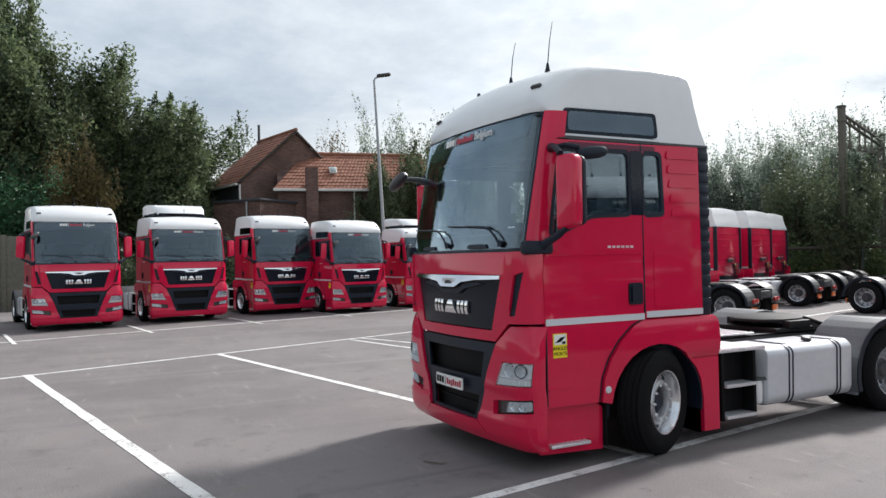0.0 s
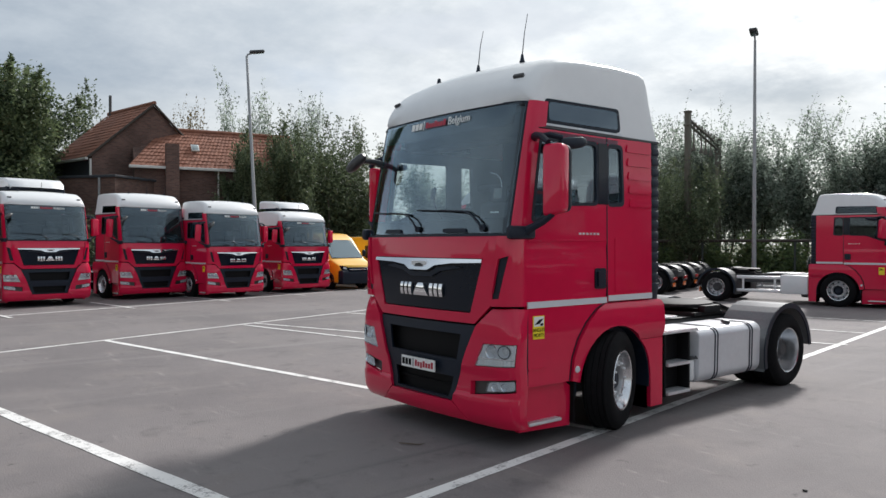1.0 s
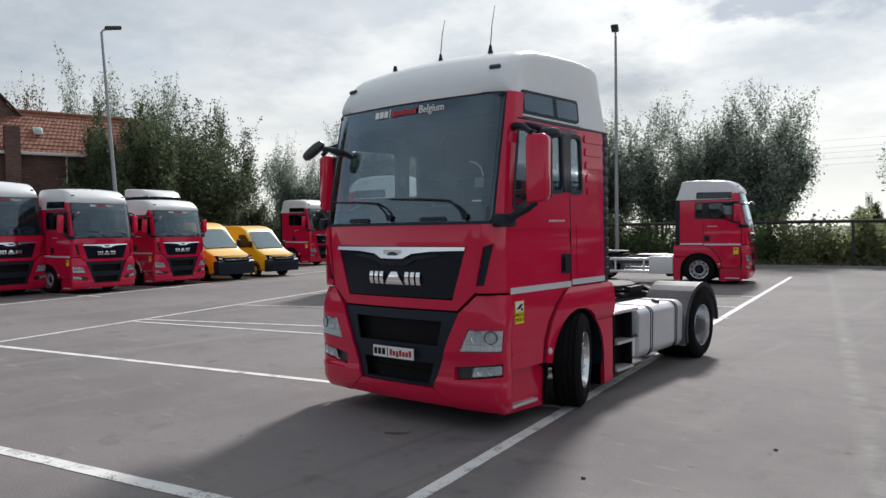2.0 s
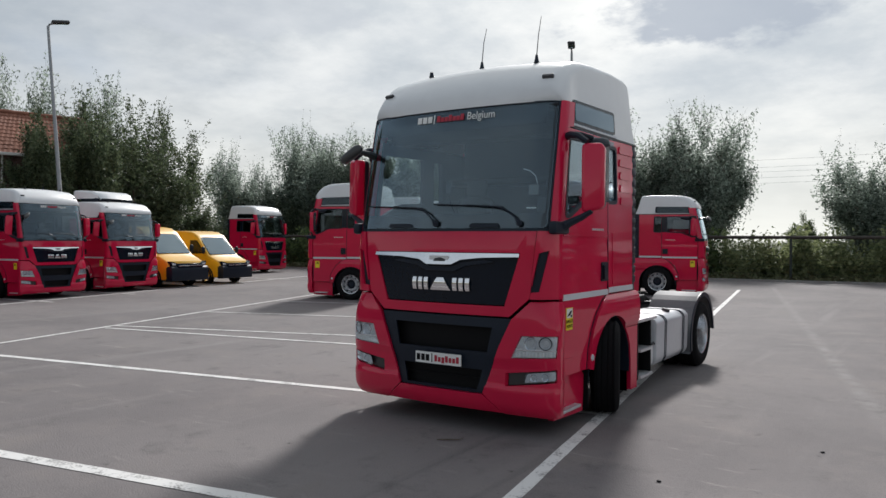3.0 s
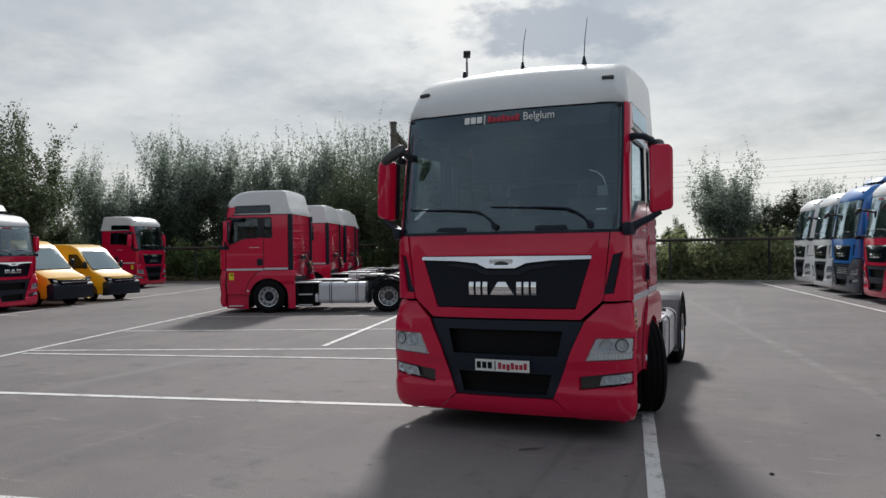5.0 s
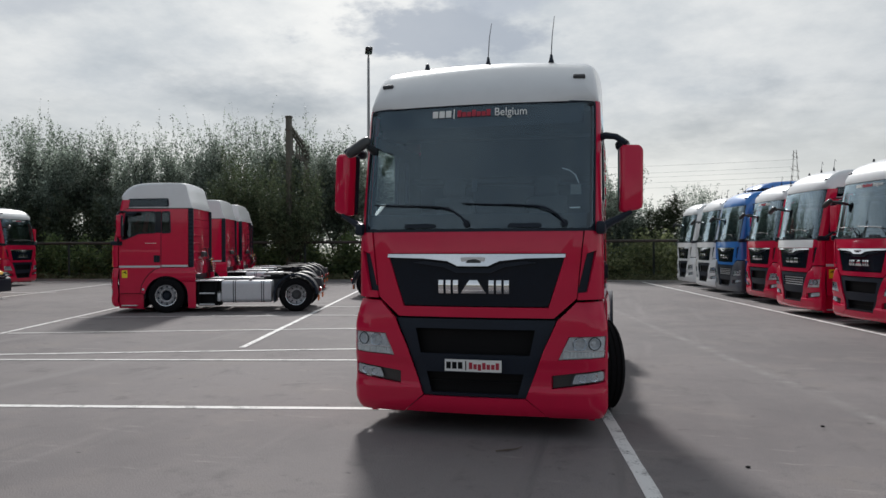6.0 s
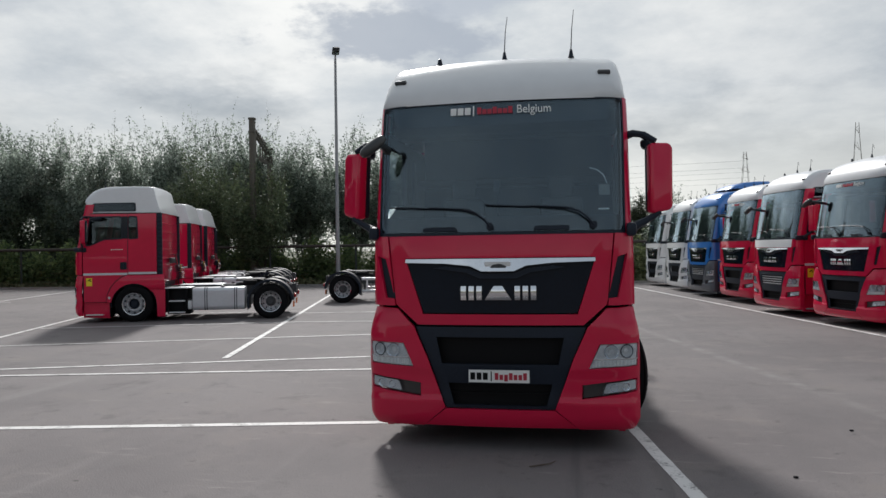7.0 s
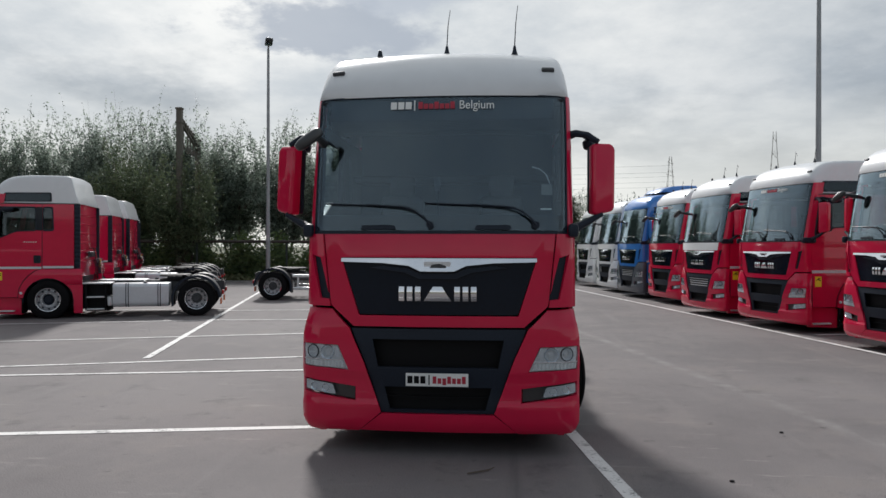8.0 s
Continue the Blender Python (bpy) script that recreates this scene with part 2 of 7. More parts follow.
def foliage(name, col, tint, through=0.35, speck=0.9):
    """Leaves with a slight gloss that let some light through, and differ leaf by leaf and spray by spray."""
    m = MATS[name] = bpy.data.materials.new(name)
    m.use_nodes = True
    nt, ln = m.node_tree.nodes, m.node_tree.links
    p = nt["Principled BSDF"]
    p.inputs["Roughness"].default_value = 0.5
    p.inputs["Specular IOR Level"].default_value = 0.32
    tc, ns, gi, add, mx, tl, ms = (nt.new("ShaderNode" + k) for k in ("TexCoord", "TexNoise", "NewGeometry", "Math", "Mix", "BsdfTranslucent", "MixShader"))
    ns.inputs["Scale"].default_value, ns.inputs["Detail"].default_value = 1.1, 5
    ln.new(tc.outputs["Object"], ns.inputs["Vector"])
    add.operation = "MULTIPLY_ADD"
    add.inputs[1].default_value = speck
    ln.new(gi.outputs["Random Per Island"], add.inputs[0])
    ln.new(ns.outputs["Fac"], add.inputs[2])
    r = nt.new("ShaderNodeMapRange")
    r.inputs["From Min"].default_value, r.inputs["From Max"].default_value = 0.5, 0.45 + speck
    ln.new(add.outputs[0], r.inputs["Value"])
    mx.data_type = "RGBA"
    ln.new(r.outputs[0], mx.inputs[0])
    mx.inputs[6].default_value, mx.inputs[7].default_value = (*col, 1), (*tint, 1)
    ln.new(mx.outputs[2], p.inputs["Base Color"])
    ln.new(mx.outputs[2], tl.inputs["Color"])
    ms.inputs[0].default_value = through
    ln.new(p.outputs[0], ms.inputs[1])
    ln.new(tl.outputs[0], ms.inputs[2])
    ln.new(ms.outputs[0], nt["Material Output"].inputs["Surface"])
    return m


WOODLEAF = foliage("leaves_broad", (0.026, 0.048, 0.027), (0.20, 0.25, 0.125), 0.42, 0.6)
# Dark leaf colour that holds the shade below the tree crowns.
SHADELEAF = foliage("leaves_shade", (0.022, 0.034, 0.020), (0.085, 0.105, 0.060), 0.3)
BARK = surface("bark", (0.085, 0.065, 0.05), 0.9, vary=0.4, grain=12, bump=0.01)
LEAF = foliage("leaves_dark", (0.035, 0.055, 0.028), (0.17, 0.21, 0.115), 0.42)
WILLOW = foliage("leaves_willow", (0.065, 0.088, 0.070), (0.44, 0.51, 0.43), 0.70, 0.85)
BRAMBLE = foliage("leaves_bramble", (0.055, 0.095, 0.038), (0.20, 0.26, 0.10), 0.5)
# Lighter copy of the bramble leaves: the verge's sunlight is in the colour.
SUNLEAF = foliage("leaves_sunlit", (0.11, 0.145, 0.065), (0.36, 0.39, 0.20), 0.55)
RUSSET = foliage("leaves_russet", (0.10, 0.080, 0.032), (0.19, 0.15, 0.06))
CONIFER = foliage("leaves_conifer", (0.020, 0.062, 0.032), (0.055, 0.15, 0.065), 0.25)
GRASS = surface("rough_grass", (0.070, 0.085, 0.035), 0.9, vary=0.4, grain=3.0, blotch=0.12, bump=0.03, tint=(0.12, 0.125, 0.06))
GALV = surface("galvanised_steel", (0.30, 0.31, 0.32), 0.5, metal=0.5, vary=0.15, grain=12)
CONCRETE = surface("concrete", (0.27, 0.265, 0.25), 0.85, vary=0.2, grain=8, blotch=0.7, bump=0.004)
MOSSY = surface("mossy_concrete", (0.13, 0.125, 0.10), 0.9, vary=0.3, grain=7, blotch=0.6, bump=0.005)
TILE = surface("clay_roof_tile", (0.23, 0.090, 0.058), 0.85, vary=0.35, grain=5, blotch=0.5, island=0.35, tint=(0.35, 0.155, 0.10))
PAINTEDWOOD = surface("white_gutter", (0.62, 0.62, 0.60), 0.6, vary=0.1)
SLATE = surface("dark_cladding", (0.035, 0.04, 0.05), 0.6, vary=0.3, grain=6)
TIMBER = surface("weathered_timber", (0.045, 0.036, 0.030), 0.85, vary=0.35, grain=8, blotch=1.5, bump=0.004)
FENCEMETAL = surface("dark_fence_wire", (0.04, 0.05, 0.045), 0.6, metal=0.3, vary=0.2)
GANTRYGREY = surface("gantry_steel", (0.12, 0.11, 0.09), 0.7, metal=0.3, vary=0.2)


def asphalt_material():
    m = bpy.data.materials.new("asphalt")
    m.use_nodes = True
    nt, ln = m.node_tree.nodes, m.node_tree.links
    p = nt["Principled BSDF"]
    tc = nt.new("ShaderNodeTexCoord")

    def ns(scale, detail, rough=0.5, stretch=None):
        n = nt.new("ShaderNodeTexNoise")
        n.inputs["Scale"].default_value, n.inputs["Detail"].default_value, n.inputs["Roughness"].default_value = scale, detail, rough
        if stretch:
            mp = nt.new("ShaderNodeMapping")
            mp.inputs["Rotation"].default_value = (0, 0, radians(stretch[0]))
            mp.inputs["Scale"].default_value = stretch[1]
            ln.new(tc.outputs["Object"], mp.inputs[0])
            ln.new(mp.outputs[0], n.inputs["Vector"])
        else:
            ln.new(tc.outputs["Object"], n.inputs["Vector"])
        return n.outputs["Fac"]

    def ramp(v, lo, hi):
        r = nt.new("ShaderNodeMapRange")
        r.interpolation_type = "SMOOTHSTEP"
        r.inputs["From Min"].default_value, r.inputs["From Max"].default_value = lo, hi
        ln.new(v, r.inputs["Value"])
        return r.outputs[0]

    def mix(f, a, b):
        n = nt.new("ShaderNodeMix")
        n.data_type = "RGBA"
        ln.new(f, n.inputs[0])
        for i, v in ((6, a), (7, b)):
            if isinstance(v, tuple):
                n.inputs[i].default_value = (*v, 1)
            else:
                ln.new(v, n.inputs[i])
        return n.outputs[2]

    stone = nt.new("ShaderNodeTexVoronoi")
    stone.inputs["Scale"].default_value = 70
    ln.new(tc.outputs["Object"], stone.inputs["Vector"])
    c = mix(ramp(ns(0.22, 6, 0.6), 0.34, 0.66), (0.106, 0.094, 0.096), (0.180, 0.161, 0.159))
    c = mix(ramp(ns(0.9, 7, 0.7), 0.48, 0.72), c, (0.176, 0.154, 0.143))
    c = mix(ramp(ns(1.5, 8, 0.72), 0.53, 0.68), c, (0.090, 0.080, 0.080))
    c = mix(ramp(ns(3.4, 8, 0.75), 0.56, 0.70), c, (0.112, 0.101, 0.102))
    c = mix(ramp(ns(0.5, 5, 0.6, (9, (2.6, 0.14, 1))), 0.54, 0.74), c, (0.200, 0.184, 0.180))
    c = mix(ramp(ns(0.6, 5, 0.62, (-12, (3.4, 0.11, 1))), 0.60, 0.76), c, (0.092, 0.085, 0.086))
    c = mix(ramp(ns(0.5, 4, 0.6, (-78, (3.0, 0.15, 1))), 0.62, 0.76), c, (0.185, 0.169, 0.165))
    c = mix(ramp(ns(2.0, 8, 0.7, (14, (0.45, 2.4, 1))), 0.585, 0.70), c, (0.250, 0.228, 0.216))
    c = mix(ramp(ns(150, 3), 0.40, 0.72), c, (0.228, 0.208, 0.204))
    c = mix(ramp(ns(90, 2), 0.62, 0.72), c, (0.075, 0.068, 0.069))
    c = mix(ramp(ns(4.2, 5, 0.65), 0.645, 0.74), c, (0.062, 0.056, 0.055))
    # an old line rubbed almost away
    sep, off, absd = nt.new("ShaderNodeSeparateXYZ"), nt.new("ShaderNodeMath"), nt.new("ShaderNodeMath")
    ln.new(tc.outputs["Object"], sep.inputs[0])
    off.operation, off.inputs[1].default_value = "MULTIPLY_ADD", 0.2189
    ln.new(sep.outputs[1], off.inputs[0])
    ln.new(sep.outputs[0], off.inputs[2])
    absd.operation, absd.inputs[1].default_value = "SUBTRACT", 4.42
    ln.new(off.outputs[0], absd.inputs[0])
    gap = nt.new("ShaderNodeMath")
    gap.operation = "ABSOLUTE"
    ln.new(absd.outputs[0], gap.inputs[0])
    near = nt.new("ShaderNodeMapRange")
    near.inputs["From Min"].default_value, near.inputs["From Max"].default_value = 0.15, 0.03
    ln.new(gap.outputs[0], near.inputs["Value"])
    rub = nt.new("ShaderNodeMath")
    rub.operation = "MULTIPLY"
    ln.new(near.outputs[0], rub.inputs[0])
    ln.new(ramp(ns(2.2, 6, 0.75), 0.36, 0.68), rub.inputs[1])
    c = mix(rub.outputs[0], c, (0.225, 0.213, 0.205))
    ln.new(c, p.inputs["Base Color"])
    p.inputs["Roughness"].default_value = 0.82
    p.inputs["Specular IOR Level"].default_value = 0.35
    b = nt.new("ShaderNodeBump")
    b.inputs["Strength"].default_value, b.inputs["Distance"].default_value = 0.5, 0.006
    ln.new(stone.outputs["Distance"], b.inputs["Height"])
    ln.new(b.outputs[0], p.inputs["Normal"])
    return m


def worn_paint_material(name, lo, hi, bright):
    """White road paint, rubbed through to the asphalt in flecks."""
    m = bpy.data.materials.new(name)
    m.use_nodes = True
    nt, ln = m.node_tree.nodes, m.node_tree.links
    p = nt["Principled BSDF"]
    tc = nt.new("ShaderNodeTexCoord")
    a, b = nt.new("ShaderNodeTexNoise"), nt.new("ShaderNodeTexNoise")
    a.inputs["Scale"].default_value, a.inputs["Detail"].default_value, a.inputs["Roughness"].default_value = 3.0, 9, 0.75
    b.inputs["Scale"].default_value, b.inputs["Detail"].default_value = 45, 4
    mul = nt.new("ShaderNodeMath")
    mul.operation, mul.inputs[1].default_value = "MULTIPLY_ADD", 0.45
    for n in (a, b):
        ln.new(tc.outputs["Object"], n.inputs["Vector"])
    ln.new(b.outputs["Fac"], mul.inputs[0])
    ln.new(a.outputs["Fac"], mul.inputs[2])
    r = nt.new("ShaderNodeMapRange")
    r.inputs["From Min"].default_value, r.inputs["From Max"].default_value = lo, hi
    ln.new(mul.outputs[0], r.inputs["Value"])
    mx = nt.new("ShaderNodeMix")
    mx.data_type = "RGBA"
    mx.inputs[6].default_value, mx.inputs[7].default_value = (bright, bright * 0.98, bright * 0.95, 1), (0.16, 0.152, 0.149, 1)
    ln.new(r.outputs[0], mx.inputs[0])
    ln.new(mx.outputs[2], p.inputs["Base Color"])
    p.inputs["Roughness"].default_value = 0.7
    return m


ASPHALT = asphalt_material()
LINEPAINT = worn_paint_material("worn_line_paint", 0.74, 0.90, 0.70)



# ---- building tools ----
def mesh_of(bm, name, smooth=35):
    me = bpy.data.meshes.new(name)
    bmesh.ops.recalc_face_normals(bm, faces=bm.faces[:])
    for f in bm.faces:
        f.smooth = True
    for e in bm.edges:
        if len(e.link_faces) == 2 and e.calc_face_angle(0) > radians(smooth):
            e.smooth = False
    bm.to_mesh(me)
    bm.free()
    return me


def part(name, shape, material, parent, label="", at=None):
    """One mesh object under a thing or a part. shape: a bmesh, or a mesh that is shared."""
    me = shape if isinstance(shape, bpy.types.Mesh) else mesh_of(shape, name)
    if not me.materials:
        me.materials.append(None)
    ob = new(name, me)
    ob.material_slots[0].link = "OBJECT"
    ob.material_slots[0].material = material
    ob.parent = parent
    if at is not None:
        ob.matrix_basis = at
    if label:
        ob["label"] = label
    return ob


def thing(name, label, category, at=None, group="", kind=""):
    ob = new(name)
    ob.empty_display_size = 0.3
    if at is not None:
        ob.matrix_basis = at
    return tagged(ob, label, category, group, kind)


def single(name, bm, material, label, category, group="", kind="", at=None):
    ob = part(name, bm, material, None, at=at)
    return tagged(ob, label, category, group, kind)


def join(*bms):
    out = bms[0]
    for b in bms[1:]:
        me = bpy.data.meshes.new("tmp")
        b.to_mesh(me)
        b.free()
        out.from_mesh(me)
        bpy.data.meshes.remove(me)
    return out


def box(x0, x1, y0, y1, z0, z1, bevel=0.0, segments=2):
    bm = bmesh.new()
    bmesh.ops.create_cube(bm, size=1)
    for v in bm.verts:
        v.co = Vector(((x0 + x1) / 2 + v.co.x * (x1 - x0), (y0 + y1) / 2 + v.co.y * (y1 - y0), (z0 + z1) / 2 + v.co.z * (z1 - z0)))
    if bevel:
        bmesh.ops.bevel(bm, geom=bm.edges[:], offset=bevel, segments=segments, profile=0.5, affect="EDGES")
    return bm


def tube(points, radius, sides=8, closed_ends=True):
    """A round bar along points; radius may be a list."""
    bm = bmesh.new()
    pts = [Vector(p) for p in points]
    rad = radius if isinstance(radius, (list, tuple)) else [radius] * len(pts)
    rings = []
    side = None
    for i, p in enumerate(pts):
        d = (pts[min(i + 1, len(pts) - 1)] - pts[max(i - 1, 0)]).normalized()
        if side is None:
            side = d.orthogonal().normalized()
        side = (side - d * side.dot(d)).normalized()
        up = d.cross(side)
        rings.append([bm.verts.new(p + rad[i] * (side * math.cos(2 * math.pi * k / sides) + up * math.sin(2 * math.pi * k / sides))) for k in range(sides)])
    for a, b in zip(rings, rings[1:]):
        for k in range(sides):
            bm.faces.new((a[k], a[(k + 1) % sides], b[(k + 1) % sides], b[k]))
    if closed_ends:
        bm.faces.new(rings[0][::-1])
        bm.faces.new(rings[-1])
    return bm


def lathe(profile, n=40, axis="x"):
    """Turns (radius, along) round the x, y or z axis; the profile is closed onto itself when it ends where it began."""
    bm = bmesh.new()
    rings = []
    for r, a in profile:
        ring = []
        for k in range(n):
            c, s = r * math.cos(2 * math.pi * k / n), r * math.sin(2 * math.pi * k / n)
            ring.append(bm.verts.new({"x": (a, c, s), "y": (c, a, s), "z": (c, s, a)}[axis]))
        rings.append(ring)
    for a, b in zip(rings, rings[1:]):
        for k in range(n):
            bm.faces.new((a[k], a[(k + 1) % n], b[(k + 1) % n], b[k]))
    bmesh.ops.remove_doubles(bm, verts=bm.verts[:], dist=1e-5)
    return bm


def moved(bm, m):
    bmesh.ops.transform(bm, matrix=m, verts=bm.verts[:])
    return bm


def prism(poly, axis, a, b, bevel=0.0):
    """A flat outline pushed from a to b along an axis. The outline's two numbers are the other axes, in order."""
    bm = bmesh.new()
    put = {"x": lambda p, t: (t, p[0], p[1]), "y": lambda p, t: (p[0], t, p[1]), "z": lambda p, t: (p[0], p[1], t)}[axis]
    lo, hi = [bm.verts.new(put(p, a)) for p in poly], [bm.verts.new(put(p, b)) for p in poly]
    n = len(poly)
    bm.faces.new(lo[::-1])
    bm.faces.new(hi)
    for i in range(n):
        bm.faces.new((lo[i], lo[(i + 1) % n], hi[(i + 1) % n], hi[i]))
    if bevel:
        bmesh.ops.recalc_face_normals(bm, faces=bm.faces[:])
        bmesh.ops.bevel(bm, geom=bm.edges[:], offset=bevel, segments=2, profile=0.5, affect="EDGES")
    return bm


def rounded(poly, r, n=3):
    """The outline with its corners rounded."""
    out = []
    for i, p in enumerate(poly):
        p, a, b = Vector(p), Vector(poly[i - 1]), Vector(poly[(i + 1) % len(poly)])
        da, db = (a - p), (b - p)
        d = min(r, da.length * 0.45, db.length * 0.45)
        s, e = p + da.normalized() * d, p + db.normalized() * d
        for k in range(n + 1):
            t = k / n
            q = s * (1 - t) ** 2 + p * 2 * t * (1 - t) + e * t * t
            out.append((q.x, q.y))
    return out


def inside(p, poly):
    hit = False
    for i in range(len(poly)):
        (x0, y0), (x1, y1) = poly[i - 1], poly[i]
        if (y0 > p[1]) != (y1 > p[1]) and p[0] < (x1 - x0) * (p[1] - y0) / (y1 - y0) + x0:
            hit = not hit
    return hit


def sheet(poly, put, off, thick, step=(0.12, 0.25), holes=()):
    """A curved panel: the outline, cut into cells, with holes, laid on a surface by put(u, z, off) and given thickness."""
    flat = bmesh.new()
    flat.faces.new([flat.verts.new((u, z, 0)) for u, z in poly])

    def cut(co, no):
        bmesh.ops.bisect_plane(flat, geom=flat.verts[:] + flat.edges[:] + flat.faces[:], dist=1e-5, plane_co=co, plane_no=no)

    us, zs = [p[0] for p in poly], [p[1] for p in poly]
    for k in range(math.floor(min(us) / step[0]), math.ceil(max(us) / step[0]) + 1):
        cut((k * step[0], 0, 0), (1, 0, 0))
    for k in range(math.floor(min(zs) / step[1]), math.ceil(max(zs) / step[1]) + 1):
        cut((0, k * step[1], 0), (0, 1, 0))
    for h in holes:
        for i in range(len(h)):
            a, b = Vector((*h[i - 1], 0)), Vector((*h[i], 0))
            d = b - a
            if d.length > 1e-6:
                cut(a, (-d.y, d.x, 0))
    gone = [f for f in flat.faces if any(inside(f.calc_center_median(), h) for h in holes)]
    if gone:
        bmesh.ops.delete(flat, geom=gone, context="FACES")
    flat.verts.index_update()
    bm = bmesh.new()
    top = [bm.verts.new(put(v.co.x, v.co.y, off)) for v in flat.verts]
    low = [bm.verts.new(put(v.co.x, v.co.y, off - thick)) for v in flat.verts]
    for f in flat.faces:
        i = [v.index for v in f.verts]
        bm.faces.new([top[k] for k in i])
        bm.faces.new([low[k] for k in reversed(i)])
    for e in flat.edges:
        if len(e.link_faces) == 1:
            a, b = e.verts[0].index, e.verts[1].index
            bm.faces.new((top[a], top[b], low[b], low[a]))
    flat.free()
    return bm


def lettering(text, size, depth=0.002):
    """Letters as a mesh, in the x-y plane, centred."""
    cu = bpy.data.curves.new("letters", "FONT")
    cu.body, cu.size, cu.extrude, cu.align_x, cu.align_y = text, size, depth, "CENTER", "CENTER"
    ob = bpy.data.objects.new("letters", cu)
    scene.collection.objects.link(ob)
    dg = bpy.context.evaluated_depsgraph_get()
    me = bpy.data.meshes.new_from_object(ob.evaluated_get(dg))
    bm = bmesh.new()
    bm.from_mesh(me)
    bpy.data.objects.remove(ob)
    bpy.data.curves.remove(cu)
    bpy.data.meshes.remove(me)
    return bm


MESHES = {}


def shared(key, make, *args, **kw):
    """Build a mesh once under a key, and hand it out again."""
    if key not in MESHES:
        MESHES[key] = mesh_of(make(*args, **kw), key)
    return MESHES[key]


# ---- the tractor unit ----
# Its nose stands at y = 0 and looks along -y; its own left side is +x.
HALF = 1.225


def nose_setback(a):
    s = 0.105 * a * a
    if a > 0.86:
        s += 0.13 * (1 - math.sqrt(max(0.0, 1 - ((a - 0.86) / 0.14) ** 2)))
    return s


def plan_curve():
    pts = [(HALF * 0.86 * i / 30, nose_setback(0.86 * i / 30)) for i in range(31)]
    for i in range(1, 21):
        a = 0.86 + 0.14 * math.sin(math.pi / 2 * i / 20)
        pts.append((HALF * a, nose_setback(a)))
    pts.append((HALF, 3.2))
    u = [0.0]
    for (x0, y0), (x1, y1) in zip(pts, pts[1:]):
        u.append(u[-1] + math.hypot(x1 - x0, y1 - y0))
    return np.array(u), np.array([p[0] for p in pts]), np.array([p[1] for p in pts])


PU, PX, PY = plan_curve()
SIDE_Y = nose_setback(1.0)
SIDE_U = PU[-2]


def fx(x):
    """Way round the cab to the place on its nose at x."""
    return math.copysign(float(np.interp(abs(x), PX[:-1], PU[:-1])), x)


def sy(y):
    """Way round the cab to the place on its flank at y."""
    return SIDE_U + (y - SIDE_Y)


def nose_line(z):
    return float(np.interp(z, (1.1, 1.8, 2.0, 2.6, 3.26, 3.4, 3.6), (0.03, 0.02, 0.03, 0.135, 0.255, 0.31, 0.44)))


def cab_skin(u, z, off, grow=1.0, nose=nose_line, flare=lambda z: 1.0):
    s, a = (1 if u >= 0 else -1), abs(u)
    x, y = float(np.interp(a, PU, PX)), float(np.interp(a, PU, PY))
    e = 0.012
    tx = float(np.interp(a + e, PU, PX) - np.interp(max(0, a - e), PU, PX))
    ty = float(np.interp(a + e, PU, PY) - np.interp(max(0, a - e), PU, PY))
    n = math.hypot(tx, ty) or 1
    fade = min(1.0, max(0.0, (1.0 - y) / 0.76))
    narrow = float(np.interp(z, (1.4, 3.1, 3.4), (1.0, 0.985, 0.975)))
    k = grow * narrow * flare(z)
    return (s * (x * k + off * ty / n), y + nose(z) * fade - off * tx / n, z)


def bumper_skin(u, z, off):
    nose = lambda z: float(np.interp(z, (0.18, 0.22, 0.30, 0.42, 0.465, 0.49, 0.56, 0.69, 0.755, 0.90, 1.05, 1.18, 1.28, 1.34), (0.095, 0.045, 0.012, 0.0, -0.004, 0.014, 0.018, 0.016, 0.0, 0.0, 0.006, 0.018, 0.036, 0.062))) - 0.005
    flare = lambda z: float(np.interp(z, (0.18, 0.3, 1.1, 1.25, 1.34), (0.985, 1.0, 1.0, 0.995, 0.983)))
    x, y, z = cab_skin(u, z, off, 1.022, nose, flare)
    w = max(0.0, 1 - abs(y - 0.18) / 0.17) * float(np.interp(z, (0.18, 0.30, 1.05, 1.18, 1.30), (0.4, 1.0, 1.0, 0.6, 0.0)))
    return (x + math.copysign(0.036 * w * w * (3 - 2 * w), u), y, z)


def flank(y, z, off):
    """The flat flank, for what stands clear of the cab's skin."""
    return (HALF + off, y, z)




def front(*pts):
    return [(fx(x), z) for x, z in pts]


def side(*pts):
    return [(sy(y), z) for y, z in pts]


DOOR_WINDOW = [(0.375, 2.17), (0.46, 2.17), (0.86, 2.335), (1.36, 2.355), (1.355, 2.945), (0.375, 2.935)]
QUARTER_WINDOW = [(1.54, 2.345), (1.775, 2.36), (1.75, 2.945), (1.54, 2.945)]


def arc(cy, cz, r, a0, a1, n):
    return [(cy + r * math.cos(radians(a0 + (a1 - a0) * i / n)), cz + r * math.sin(radians(a0 + (a1 - a0) * i / n))) for i in range(n + 1)]


FENDER_EDGE = [(0.93, 0.58), (0.965, 0.80), (1.05, 0.98), (1.18, 1.14), (1.34, 1.27), (1.505, 1.335)]
ARCH = arc(1.66, 0.47, 0.61, 172, 8, 14)


